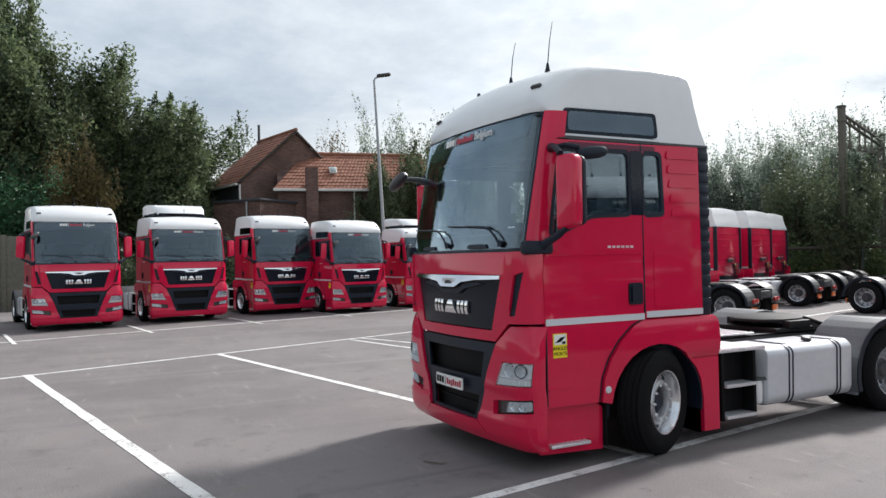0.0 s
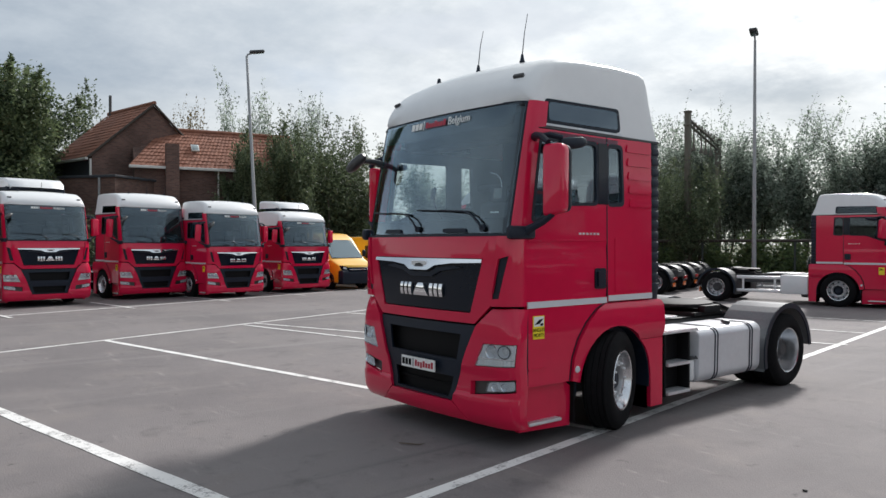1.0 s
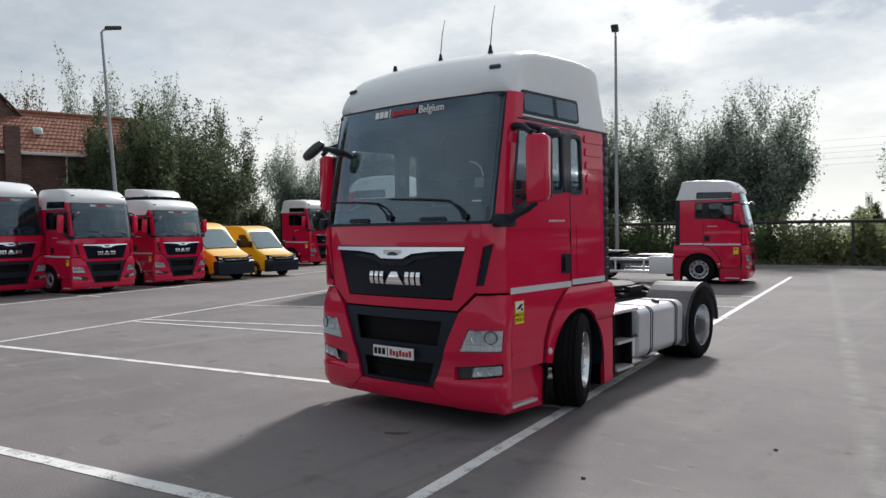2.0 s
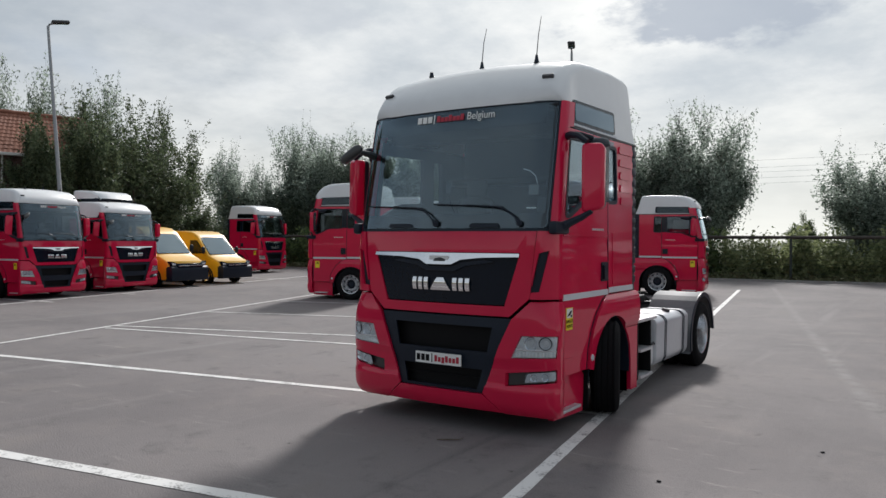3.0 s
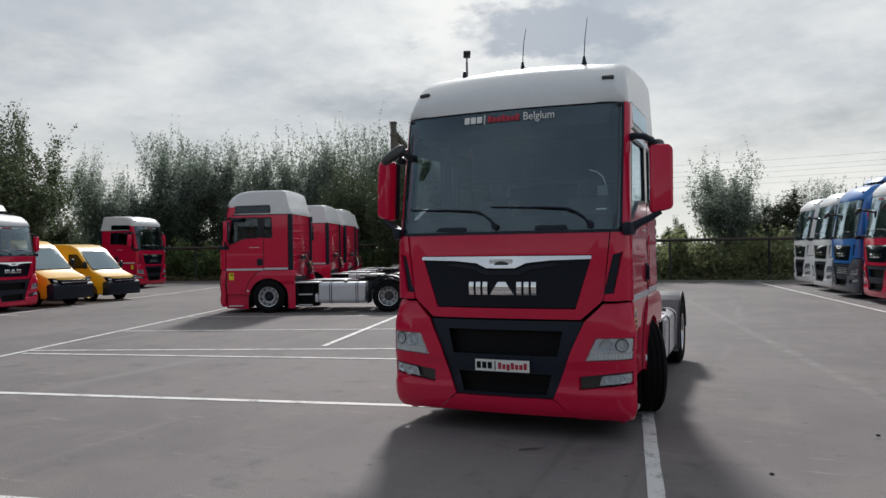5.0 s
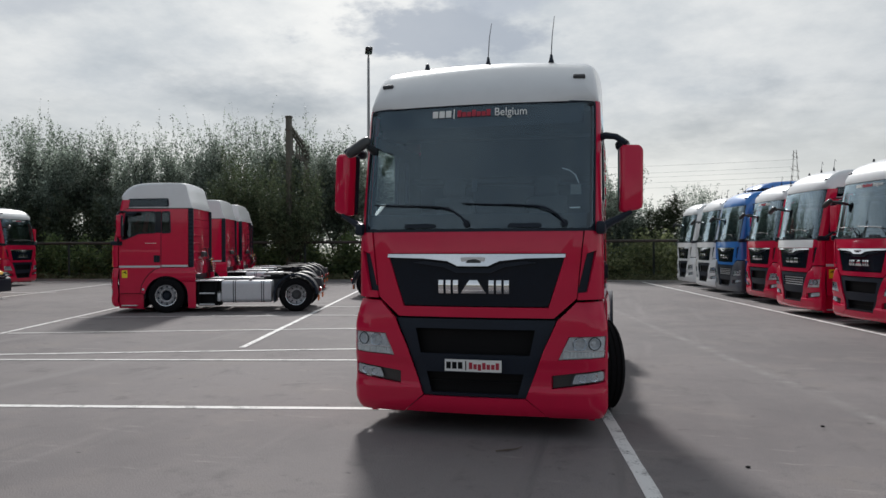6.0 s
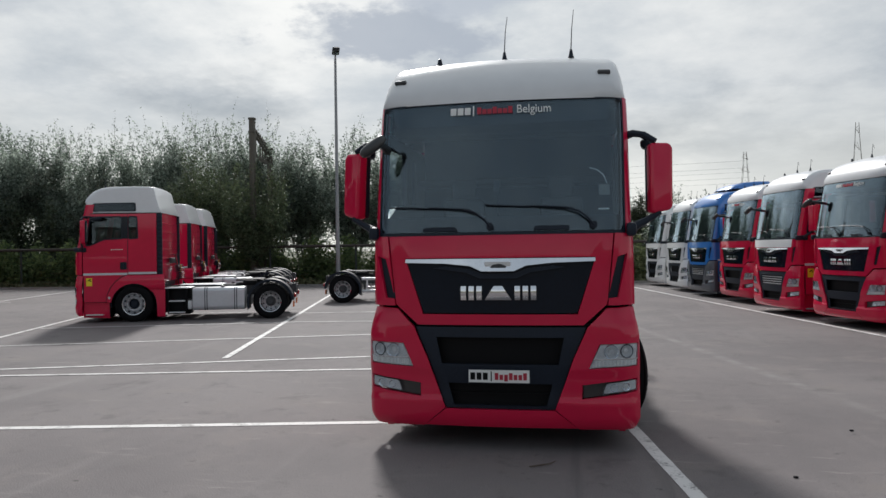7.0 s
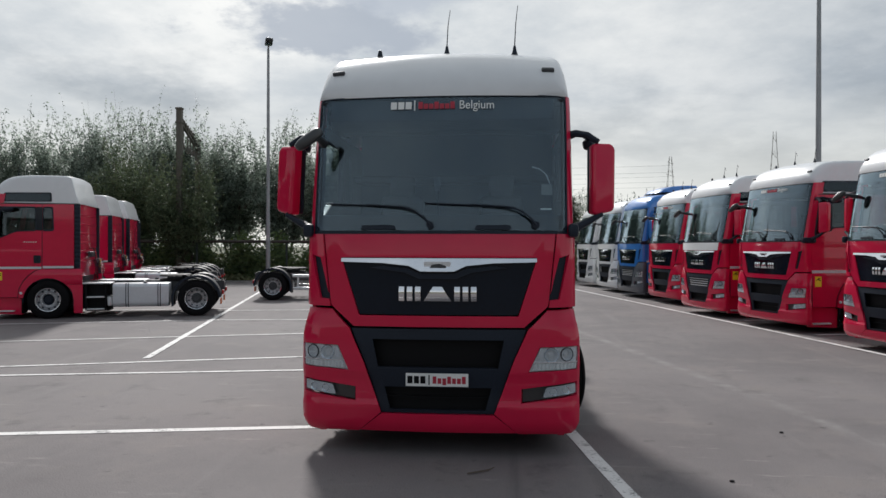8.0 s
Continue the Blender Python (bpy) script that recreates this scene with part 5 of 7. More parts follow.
        part("roof_lip", shared("roof_lip" + k, lambda: fl(sheet([(0.50, 3.045), (2.42, 3.045), (2.42, 3.068), (0.50, 3.068)], lambda y, z, o: (1.205 + o, y, z), 0.006, 0.03, (0.4, 0.2)))), STEEL, t)
        upper = rounded([(0.58, 3.10), (1.75, 3.105), (1.735, 3.355), (0.60, 3.335)], 0.05)
        uw = part("upper_window", shared("upper_rubber" + k, lambda: fl(sheet(upper, roof_side, 0.012, 0.02, (0.3, 0.2)))), GLOSSBLACK, t, "dark long window in the roof side")
        part("window_glass", shared("upper_glass" + k, lambda: fl(sheet(rounded([(0.64, 3.125), (1.70, 3.13), (1.69, 3.32), (0.65, 3.305)], 0.04), roof_side, 0.018, 0.005, (0.3, 0.2)))), COATED if detail else TINTED, uw)
        part("drip_trim", shared("drip" + k, lambda: fl(sheet([(0.52, 3.072), (1.78, 3.072), (1.78, 3.092), (0.52, 3.092)], roof_side, 0.016, 0.02, (0.4, 0.2)))), STRIPE, t)
        # wing, back panel and step
        wing = [(0.945, 0.58)] + [(y + 0.012, z - 0.006) for y, z in FENDER_EDGE[1:]] + [(1.53, 1.322), (2.44, 1.322), (2.475, 1.308), (2.49, 1.27), (2.50, 0.90), (2.12, 0.90)] + [p for p in ARCH[::-1] if p[1] < 5 and not (p[0] > 2.12 and p[1] < 0.9)]
        part("front_wing", shared("wing" + k, lambda: fl(sheet(wing, wing_skin, 0.0, 0.05, (0.1, 0.035)))), lower, t, "flared wheel arch")
        rp = [(2.10, 0.895), (2.50, 0.895), (2.50, 0.14), (2.285, 0.14), (2.28, 0.50), (2.25, 0.68), (2.19, 0.80)]
        part("wing_rear", shared("wing_rear" + k, lambda: fl(sheet(rp[::-1], lambda y, z, o: (HALF - 0.008 + o, y, z), 0.0, 0.05, (0.1, 0.15)))), lower, t, "panel behind the front wheel")
        part("wheel_well", shared("well" + k, lambda: fl(prism(arc(1.66, 0.47, 0.625, 185, -10, 16) + arc(1.66, 0.47, 0.605, -10, 185, 16), "x", 0.66, 1.20))), BLACK, t)
        # Black panel added behind the front wheel in place of the underbody shadow.
        part("mudflap", shared("mudflap" + k, lambda: fl(box(0.70, 1.17, 2.276, 2.286, 0.12, 0.86))), BLACK, t)
        # Black strips laid on the skin stand in for the shadowed door gaps.
        gap_strip = FENDER_EDGE + [(y - 0.012, z + 0.007) for y, z in FENDER_EDGE[::-1]]
        part("door_seal", shared("gap_low" + k, lambda: fl(sheet(side(*gap_strip), cab_skin, 0.0045, 0.01))), BLACK, d)
        part("door_seal", shared("gap_back" + k, lambda: fl(sheet(side((1.508, 1.39), (1.522, 1.39), (1.522, 3.03), (1.508, 3.03)), cab_skin, 0.003, 0.02, (0.3, 0.2)))), BLACK, d)
        part("door_seal", shared("gap_front" + k, lambda: fl(sheet(side((0.305, 0.60), (0.318, 0.60), (0.318, 1.32), (0.305, 1.32)), cab_skin, 0.0045, 0.02, (0.3, 0.1)))), BLACK, d)
        part("crease", shared("crease_low" + k, lambda: fl(sheet(side((0.33, 0.735), (0.57, 0.742), (0.57, 0.752), (0.33, 0.755)), cab_skin, 0.007, 0.012, (0.3, 0.2)))), paint, d)
        part("entry_step", shared("estep" + k, lambda: fl(join(sheet([(0.31, 0.15), (1.02, 0.12), (1.04, 0.50), (0.95, 0.56), (0.31, 0.575)], lambda y, z, o: (HALF - 0.07 + o - 0.05 * max(0, 0.3 - z), y, z), 0.0, 0.06, (0.1, 0.12), holes=[rounded([(0.38, 0.22), (0.86, 0.22), (0.86, 0.235), (0.38, 0.235)], 0.003)])))), lower, t, "recessed entry step below the door")
        part("step_plate", shared("splate" + k, lambda: fl(step_plate_bm())), ALU, t, "ribbed aluminium step plate")["kind"] = "stuff"
        part("side_marker", shared("smarker" + k, lambda: fl(moved(lathe([(0, 0.012), (0.028, 0.01), (0.036, 0.0), (0.036, -0.01), (0, -0.01)], 18, "x"), Matrix.Translation((HALF + 0.03, 1.015, 0.69))))), STRIPE, t)
        part("blind_spot_sticker", shared("sticker" + k, lambda: fl(sheet(side((0.385, 1.03), (0.545, 1.03), (0.545, 1.25), (0.385, 1.25)), cab_skin, 0.006, 0.006, (0.3, 0.3)))), STICKY, t, "yellow blind spot warning sticker")
        st = t.children[-1]
        if detail:
            part("white_top", shared("stw" + k, lambda: fl(sheet(side((0.395, 1.150), (0.535, 1.150), (0.535, 1.243), (0.395, 1.243)), cab_skin, 0.0075, 0.004, (0.3, 0.3)))), STICKW, st)
        part("pictogram", shared("stp" + k, lambda: fl(join(sheet(side((0.40, 1.165), (0.475, 1.175), (0.53, 1.222), (0.47, 1.215)), cab_skin, 0.0085, 0.004, (0.3, 0.3)), sheet(side((0.485, 1.155), (0.525, 1.155), (0.525, 1.180), (0.485, 1.175)), cab_skin, 0.0085, 0.004, (0.3, 0.3))))), INK, st)
        if detail:
            if s > 0:
                for j, (w, z) in enumerate((("ANGLES", 1.115), ("MORTS", 1.066))):
                    def word():
                        b = lettering(w, 0.047)
                        for v in b.verts:
                            v.co = Vector(cab_skin(sy(0.465 + v.co.x), z + v.co.y, 0.0075 + v.co.z * 0.5))
                        return b
                    part("word", shared(f"word{j}", word), INK, st, f"black word {w}")
        mirror_set(t, s, paint)
        wheel(t, s * (1.15 if turn else 1.11), 1.66, turn, False, s)
        # Added flap that keeps sun from leaking onto the ground past the tyre.
        part("splash_flap", shared("splash_flap" + k, lambda: fl(box(0.74, 1.205, 1.015, 1.035, 0.15, 0.80, 0.006))), RUBBER, t, "black flap added ahead of the wheel to block light")
        wheel(t, s * 1.08, 5.40, 0, True, s)
        part("roof_marker", shared("rmark" + k, lambda: fl(moved(box(-0.06, 0.06, -0.02, 0.03, -0.022, 0.022, 0.012), Matrix.Translation((1.0, 0.44, 3.555)) @ pose(0, 0, 0, -48, 0, 10)))), STEEL, t)
    for x, h in ((0.015, 0.46 if detail else 0.2), (0.69, 0.50 if detail else 0.24)):
        def mast():
            return join(lathe([(0.0, 0.09), (0.012, 0.085), (0.022, 0.03), (0.032, 0.0), (0.0, 0.0)], 12, "z"), tube([(0, 0, 0.07), (0.01, 0.02, 0.3), (0.03, 0.045, h)], [0.006, 0.0045, 0.003], 5))
        part("antenna", shared(f"antenna{h}", mast), BLACK, t, "thin black whip antenna", at=Matrix.Translation((x, 0.80, 3.812 if x < 0.1 else 3.80)))
    part("roof_stub", shared("stub", lambda: lathe([(0.0, 0.07), (0.018, 0.06), (0.03, 0.0), (0.0, 0.0)], 10, "z")), BLACK, t, at=Matrix.Translation((-0.66, 0.79, 3.80)))
    interior(t)
    chassis(t, tank, fender)
    if sign:
        windscreen_sign(t)
    if detail:
        part("inner_sticker", shared("inner_sticker", lambda: sheet(front((0.94, 2.36), (1.04, 2.36), (1.04, 2.46), (0.94, 2.46)), cab_skin, -0.013, 0.002)), DUSTYLABEL, t)
        part("phone_holder", shared("phone_holder", lambda: join(moved(box(-0.032, 0.032, -0.012, 0.012, -0.065, 0.065, 0.01), Matrix.Translation((-0.02, 0.20, 2.46)) @ pose(0, 0, 0, -12, 0, 0)), tube([(-0.02, 0.20, 2.40), (-0.02, 0.24, 2.30), (-0.02, 0.42, 2.08)], 0.009, 6))), BLACK, t, "small black device holder behind the windscreen")
        part("sensor_cable", shared("sensor_cable", lambda: tube([cab_skin(fx(x), z, -0.03) for x, z in ((0.86, 2.62), (0.93, 2.60), (0.99, 2.55), (1.02, 2.47))], 0.005, 5)), STRIPE, t)
        part("inner_label", shared("inner_label", lambda: sheet(front((0.93, 2.225), (1.03, 2.225), (1.03, 2.238), (0.93, 2.238)), cab_skin, -0.012, 0.002)), STICKW, t)
    if spoiler:
        sp = part("roof_spoiler", shared("spoiler", spoiler_bm), roof_paint, t, "raised roof air deflector")
        part("spoiler_gap", shared("spoiler_gap", lambda: box(-0.85, 0.85, 1.2, 2.1, 3.83, 3.93, 0.02)), BLACK, sp)
    return t


def spoiler_bm():
    prof = [(0.95, 3.91), (1.10, 4.05), (1.40, 4.13), (1.9, 4.16), (2.28, 4.16), (2.30, 3.91)]
    b = bmesh.new()
    rows = []
    for y, z in prof:
        w = 0.80 + 0.16 * min(1, (y - 0.95) / 0.9)
        rows.append([b.verts.new((x * w, y + 0.10 * x * x, z - (0.05 if abs(x) == 1 else 0))) for x in (-1, -0.93, -0.4, 0, 0.4, 0.93, 1)])
    low = [[b.verts.new((v.co.x, v.co.y, 3.91)) for v in (r[0], r[-1])] for r in rows]
    for a, c in zip(rows, rows[1:]):
        for i in range(6):
            b.faces.new((a[i], a[i + 1], c[i + 1], c[i]))
    for (a, c), (la, lc) in zip(zip(rows, rows[1:]), zip(low, low[1:])):
        b.faces.new((a[0], c[0], lc[0], la[0]))
        b.faces.new((a[-1], la[1], lc[1], c[-1]))
    b.faces.new(rows[-1] + [low[-1][1], low[-1][0]])
    bmesh.ops.remove_doubles(b, verts=b.verts[:], dist=1e-4)
    return b


# ---- ground and markings ----
def ground_sheet():
    bm = bmesh.new()
    bmesh.ops.create_grid(bm, x_segments=2, y_segments=2, size=2500)
    return bm


single("ground", moved(ground_sheet(), Matrix.Translation((0, 0, -0.06))), GRASS, "rough grass land round the yard, out to the horizon", "ground", kind="structure")
YARD = [(-31.5, -60), (60, -60), (60, 38.7), (3, 32.3), (-38, 27.67), (-36, 26), (-31, 12)]
single("asphalt_yard", prism(YARD, "z", -0.30, 0.0), ASPHALT, "worn grey asphalt truck yard with stains", "pavement", kind="structure")


def marking(a, b, width=0.13, raise_=0.004, paint=LINEPAINT, label="worn white painted parking line on asphalt"):
    """One painted line, with slightly uneven edges."""
    a, b = Vector(a), Vector(b)
    d = b - a
    n = max(2, int(d.length / 0.35))
    side_ = Vector((-d.y, d.x)).normalized()
    rng = random.Random(int(a.x * 100 + a.y * 10))
    bm = bmesh.new()
    rows = []
    for i in range(n + 1):
        p = a + d * (i / n)
        w0, w1 = width / 2 * rng.uniform(0.9, 1.06), width / 2 * rng.uniform(0.9, 1.06)
        rows.append([bm.verts.new((*(p + side_ * w0), raise_)), bm.verts.new((*(p - side_ * w1), raise_))])
    for r, s in zip(rows, rows[1:]):
        bm.faces.new((r[0], r[1], s[1], s[0]))
    return single("parking_line", bm, paint, label, "line", "parking lines", kind="structure")


LINES = [((1.77, -2.25), (-2.3, 24.5), 0.13), ((-9.5, -0.57), (1.22, 1.48), 0.13), ((-8.55, -4.12), (1.75, -2.25), 0.15),
         ((-6.4, -10.5), (-14.4, 14.6), 0.11), ((-13.7, -11.0), (-25.4, 30.0), 0.12),
         ((-10.7, 3.1), (0.35, 6.85), 0.10), ((-10.45, 2.75), (0.75, 5.1), 0.10), ((-11.6, 6.30), (0.0, 10.35), 0.10), ((-12.7, 9.75), (-6.9, 11.6), 0.10),
         ((-6.9, 11.6), (-0.55, 12.6), 0.10), ((-5.42, 5.3), (-9.9, 24.3), 0.12), ((-13.9, 13.2), (-7.7, 15.0), 0.10), ((-7.6, 14.3), (-1.0, 15.6), 0.10),
         ((9.5, -5.2), (2.4, 32.2), 0.13)]
for k, (a, b, w) in enumerate(LINES):
    marking(a, b, w, 0.004 + 0.0006 * k)
E_DIR, R_DIR = Vector((-0.285, 1.0)).normalized(), Vector((-0.182, 1.0)).normalized()
for k in range(9):
    p = Vector((-15.65, -1.27)) + E_DIR * 3.47 * (k - 2)
    marking(p, p + Vector((-3.3, -0.42)), 0.11, 0.013 + 0.0005 * k)
for k in range(9):
    p = Vector((7.14, 9.8)) + R_DIR * 3.05 * (k - 2)
    marking(p, p + Vector((5.0, 1.2)), 0.11, 0.018 + 0.0005 * k)

# litter on the asphalt
single("twig", tube([(0.30, -0.47, 0.012), (0.40, -0.42, 0.016), (0.47, -0.36, 0.012), (0.52, -0.33, 0.03)], [0.006, 0.008, 0.006, 0.003], 6), BARK, "dark twig lying on the asphalt", "twig")
for x, y in ((2.43, -0.457), (3.4, 1.2)):
    bm = bmesh.new()
    bmesh.ops.create_icosphere(bm, subdivisions=1, radius=0.018)
    single("pebble", moved(bm, Matrix.Translation((x, y, 0.009)) @ Matrix.Diagonal((1.3, 0.9, 0.6, 1))), INK, "small dark pebble on the asphalt", "stone", "pebbles")

# ---- trucks ----
def stand(x, y, heading):
    """A pose with the nose at x, y, looking along heading (degrees from +x)."""
    return pose(x, y, 0, 0, 0, heading + 90)


def lower_cab(truck, k, base=2.04, windowless=True):
    """Press the cab above its belt line down, for the lower-roofed kinds; the lowest has no window in the roof side."""
    done = {}
    for ob in list(truck.children_recursive):
        if windowless and (ob.name.startswith("upper_window") or (ob.parent and ob.parent.name.startswith("upper_window")) or ob.name.startswith("drip_trim")):
            bpy.data.objects.remove(ob)
            continue
        z0 = ob.matrix_basis.translation.z
        if z0 > base:
            ob.matrix_basis = Matrix.Translation((0, 0, base + (z0 - base) * k - z0)) @ ob.matrix_basis
        elif abs(z0) < 1e-6 and max(v.co.z for v in ob.data.vertices) > base:
            if ob.data.name not in done:
                me = done[ob.data.name] = ob.data.copy()
                for v in me.vertices:
                    if "spoiler" in ob.name:
                        v.co.z = base + (3.80 - base) * k + (v.co.z - 3.80) * 1.35
                    elif v.co.z > base:
                        v.co.z = base + (v.co.z - base) * k
            ob.data = done[ob.data.name]


build_truck("red tractor unit with tall white roof and turned front wheels", turn=20, fender=FENDERGREY, glass=GLASS, plate=True, detail=True, group="")
red = build_truck("red tractor unit with a tall white roof, parked in a row", sign=True)
red_spoiler = build_truck("red tractor unit with a white roof and a raised air deflector", spoiler=True)
row_l = [(-18.2, -3.08), (-19.05, 0.31), (-20.3, 3.9), (-19.1, 6.4), (-20.0, 9.75)]
smaller = Matrix.Diagonal((0.91, 0.91, 0.91, 1))
lower_cab(red_spoiler, 0.85)
red.matrix_basis = stand(*row_l[0], 8)
red_spoiler.matrix_basis = stand(*row_l[1], 8)
copy_thing(red, stand(*row_l[2], 8) @ Matrix.Diagonal((0.97, 0.97, 0.97, 1)))
copy_thing(red, stand(*row_l[3], 8) @ smaller)
copy_thing(red_spoiler, stand(*row_l[4], 8) @ smaller)
copy_thing(red, stand(-27.5, 23.6, 10))
tail = [copy_thing(red, stand(x, y, 198.7) @ Matrix.Diagonal((0.976, 0.976, 0.976, 1))) for x, y in ((-13.16, 12.13), (-16.25, 19.2), (-17.25, 22.3), (-18.7, 25.2))]
for ob in tail:
    ob["label"] = "red tractor unit with a white roof, parked side-on beside a row"
guarded = build_truck("red tractor unit with side guard rails and no fuel tank", tank=False, sign=False)
lower_cab(guarded, 0.88, 1.42, False)
guarded.matrix_basis = stand(-2.58, 20.9, 12.5)
row_r = [(7.25, 7.05), (6.52, 11.15), (5.83, 14.5), (5.66, 18.75), (5.03, 21.9), (4.62, 25.3), (4.12, 29.5)]
copy_thing(red, stand(*row_r[0], 195))
copy_thing(red, stand(*row_r[1], 196))
belted = build_truck("red tractor unit with a white band and bright grille bars", belt_paint=SUNWHITE, slats=True, sign=False)
belted.matrix_basis = stand(*row_r[2], 192)
copy_thing(red, stand(*row_r[3], 192))
blue = build_truck("blue tractor unit with a grey bumper and a blue roof", paint=BLUE, roof_paint=BLUE, lower_paint=GREYPAINT, slats=True, spoiler=True, sign=False)
blue.matrix_basis = stand(*row_r[4], 192)
white = build_truck("white tractor unit at the far end of a row", paint=SUNWHITE, roof_paint=SUNWHITE, sign=False)
white.matrix_basis = stand(*row_r[5], 191)
copy_thing(white, stand(*row_r[6], 191))


# ---- vans ----
def build_van(label):
    t = thing("delivery_van", label, "van", group="yellow vans")
    prof = [(0.0, 0.34), (0.0, 0.95), (0.10, 1.10), (0.85, 1.36), (1.75, 2.32), (2.1, 2.50), (2.6, 2.56), (5.85, 2.56), (5.95, 2.4), (5.98, 0.40), (5.6, 0.30), (0.2, 0.30)]
    body = prism(prof, "x", -1.0, 1.0)
    bmesh.ops.subdivide_edges(body, edges=[e for e in body.edges if abs(e.verts[0].co.x - e.verts[1].co.x) > 1], cuts=8)
    for v in body.verts:
        v.co.x *= 1 - 0.10 * max(0.0, (v.co.z - 1.2) / 1.36) ** 1.5
        v.co.y += 0.22 * abs(v.co.x) ** 3 * max(0.0, 1 - v.co.y / 1.2)
    bmesh.ops.bevel(body, geom=[e for e in body.edges if e.calc_face_angle(0) > 1.1], offset=0.06, segments=3, profile=0.5, affect="EDGES")
    part("body", body, YELLOW, t, "yellow painted high-roof body")
    ws = lambda u, z, o: (u, 0.85 + (z - 1.36) * 0.9375 - o * 0.73 + 0.10 * abs(u) ** 3 * 0.5, z + o * 0.68)
    # Black sheet over the body stands in for the unlit cabin behind the glass.
    part("cabin_dark", sheet(rounded([(-0.90, 1.40), (0.90, 1.40), (0.82, 2.24), (-0.82, 2.24)], 0.08), ws, 0.008, 0.02), GLOSSBLACK, t)
    part("windscreen", sheet(rounded([(-0.88, 1.42), (0.88, 1.42), (0.80, 2.22), (-0.80, 2.22)], 0.08), ws, 0.02, 0.008), VANGLASS, t, "raked van windscreen")
    part("front_bumper", prism([(-0.05, 0.28), (-0.05, 0.80), (0.04, 0.90), (0.34, 0.86), (0.34, 0.26)], "x", -1.0, 1.0, 0.04), BLACK, t, "black plastic bumper")
    part("grille", prism([(-0.045, 0.80), (-0.02, 1.01), (0.06, 1.01), (0.06, 0.80)], "x", -0.66, 0.66, 0.015), GLOSSBLACK, t)
    part("badge_bar", box(-0.62, 0.62, -0.05, 0.0, 0.90, 0.925, 0.005), CHROME, t)
    for s in (1, -1):
        fl = (lambda b: b) if s > 0 else flip_x
        hl = part("headlight", fl(prism(rounded([(0.60, 0.86), (0.93, 0.90), (0.97, 1.10), (0.64, 1.02)], 0.03), "y", 0.06, 0.30, 0.01)), GLOSSBLACK, t, "dark swept headlight")
        part("lamp", fl(prism(rounded([(0.70, 0.92), (0.90, 0.945), (0.92, 1.03), (0.73, 1.0)], 0.02), "y", 0.05, 0.08, 0.005)), LAMPSILVER, hl)
        part("side_window", fl(prism(rounded([(1.15, 1.48), (2.15, 1.45), (2.15, 2.10), (1.72, 2.10)], 0.06), "x", 0.955, 0.985)), GLOSSBLACK, t, "dark side window")
        part("side_trim", fl(box(0.995, 1.02, 1.4, 5.7, 0.55, 0.68, 0.01)), BLACK, t)
        mh = part("mirror", fl(pod_bm((1.12, 1.12, 1.62), (0.10, 0.06, 0.17), (0, 0, 0))), BLACK, t)
        for y in (1.05, 4.7):
            w = part("wheel", shared("van_tyre", lambda: moved(tyre_bm(0.24), Matrix.Diagonal((1, 0.74, 0.74, 1)))), RUBBER, t, at=pose(s * 0.90, y, 0.352, 0, 0, 0 if s > 0 else 180))
            part("rim", shared("van_rim", lambda: lathe([(0.0, 0.10), (0.08, 0.10), (0.15, 0.07), (0.20, 0.10), (0.215, 0.11), (0.22, 0.0), (0.0, 0.0)], 24)), RIMSILVER, w)
            part("wheel_arch", fl(prism(arc(y, 0.35, 0.46, 185, -5, 12) + arc(y, 0.35, 0.39, -5, 185, 12), "x", 0.90, 1.015)), BLACK, t)
    return t


van = build_van("yellow high-roof delivery van with a black bumper")
van.matrix_basis = stand(-20.4, 12.4, 6) @ Matrix.Diagonal((0.94, 0.94, 0.94, 1))
copy_thing(van, stand(-20.9, 15.2, 6) @ Matrix.Diagonal((0.94, 0.94, 0.94, 1)))


# ---- lamps, gantry, pylons ----
def street_lamp(x, y, h, lean, head_turn):
    t = thing("street_lamp", "tall galvanised yard lamp with a flat head on a tapered pole", "lamp", pose(x, y, 0), "yard lamps")
    top = Vector((lean[0], lean[1], h))
    part("pole", tube([top * k for k in (0, 0.1, 0.35, 0.7, 1.0)], [0.11, 0.10, 0.085, 0.07, 0.055], 12), GALV, t, "tapered grey pole")
    part("foot", lathe([(0.0, 0.05), (0.20, 0.05), (0.22, 0.0), (0.0, 0.0)], 12, "z"), CONCRETE, t)
    m = Matrix.Translation(top) @ pose(0, 0, 0, 0, 0, head_turn)
    part("arm", moved(tube([(0, 0, -0.05), (0.05, 0, 0.08), (0.25, 0, 0.16)], 0.04), m), GALV, t)
    head = box(0.15, 0.85, -0.17, 0.17, 0.10, 0.24, 0.06, 3)
    part("lamp_head", moved(head, m @ pose(0, 0, 0, 0, -8, 0)), STEEL, t, "flat grey lamp head")
    part("lamp_glass", moved(box(0.28, 0.78, -0.12, 0.12, 0.085, 0.105, 0.01), m @ pose(0, 0, 0, 0, -8, 0)), CLEAR, t)
    return t


street_lamp(-24.9, 9.9, 10.8, (-1.95, 0.3), 70)
street_lamp(-10.33, 26.26, 10.85, (0, 0), -68)
street_lamp(9.9, 16.55, 10.9, (0, 0), -150)


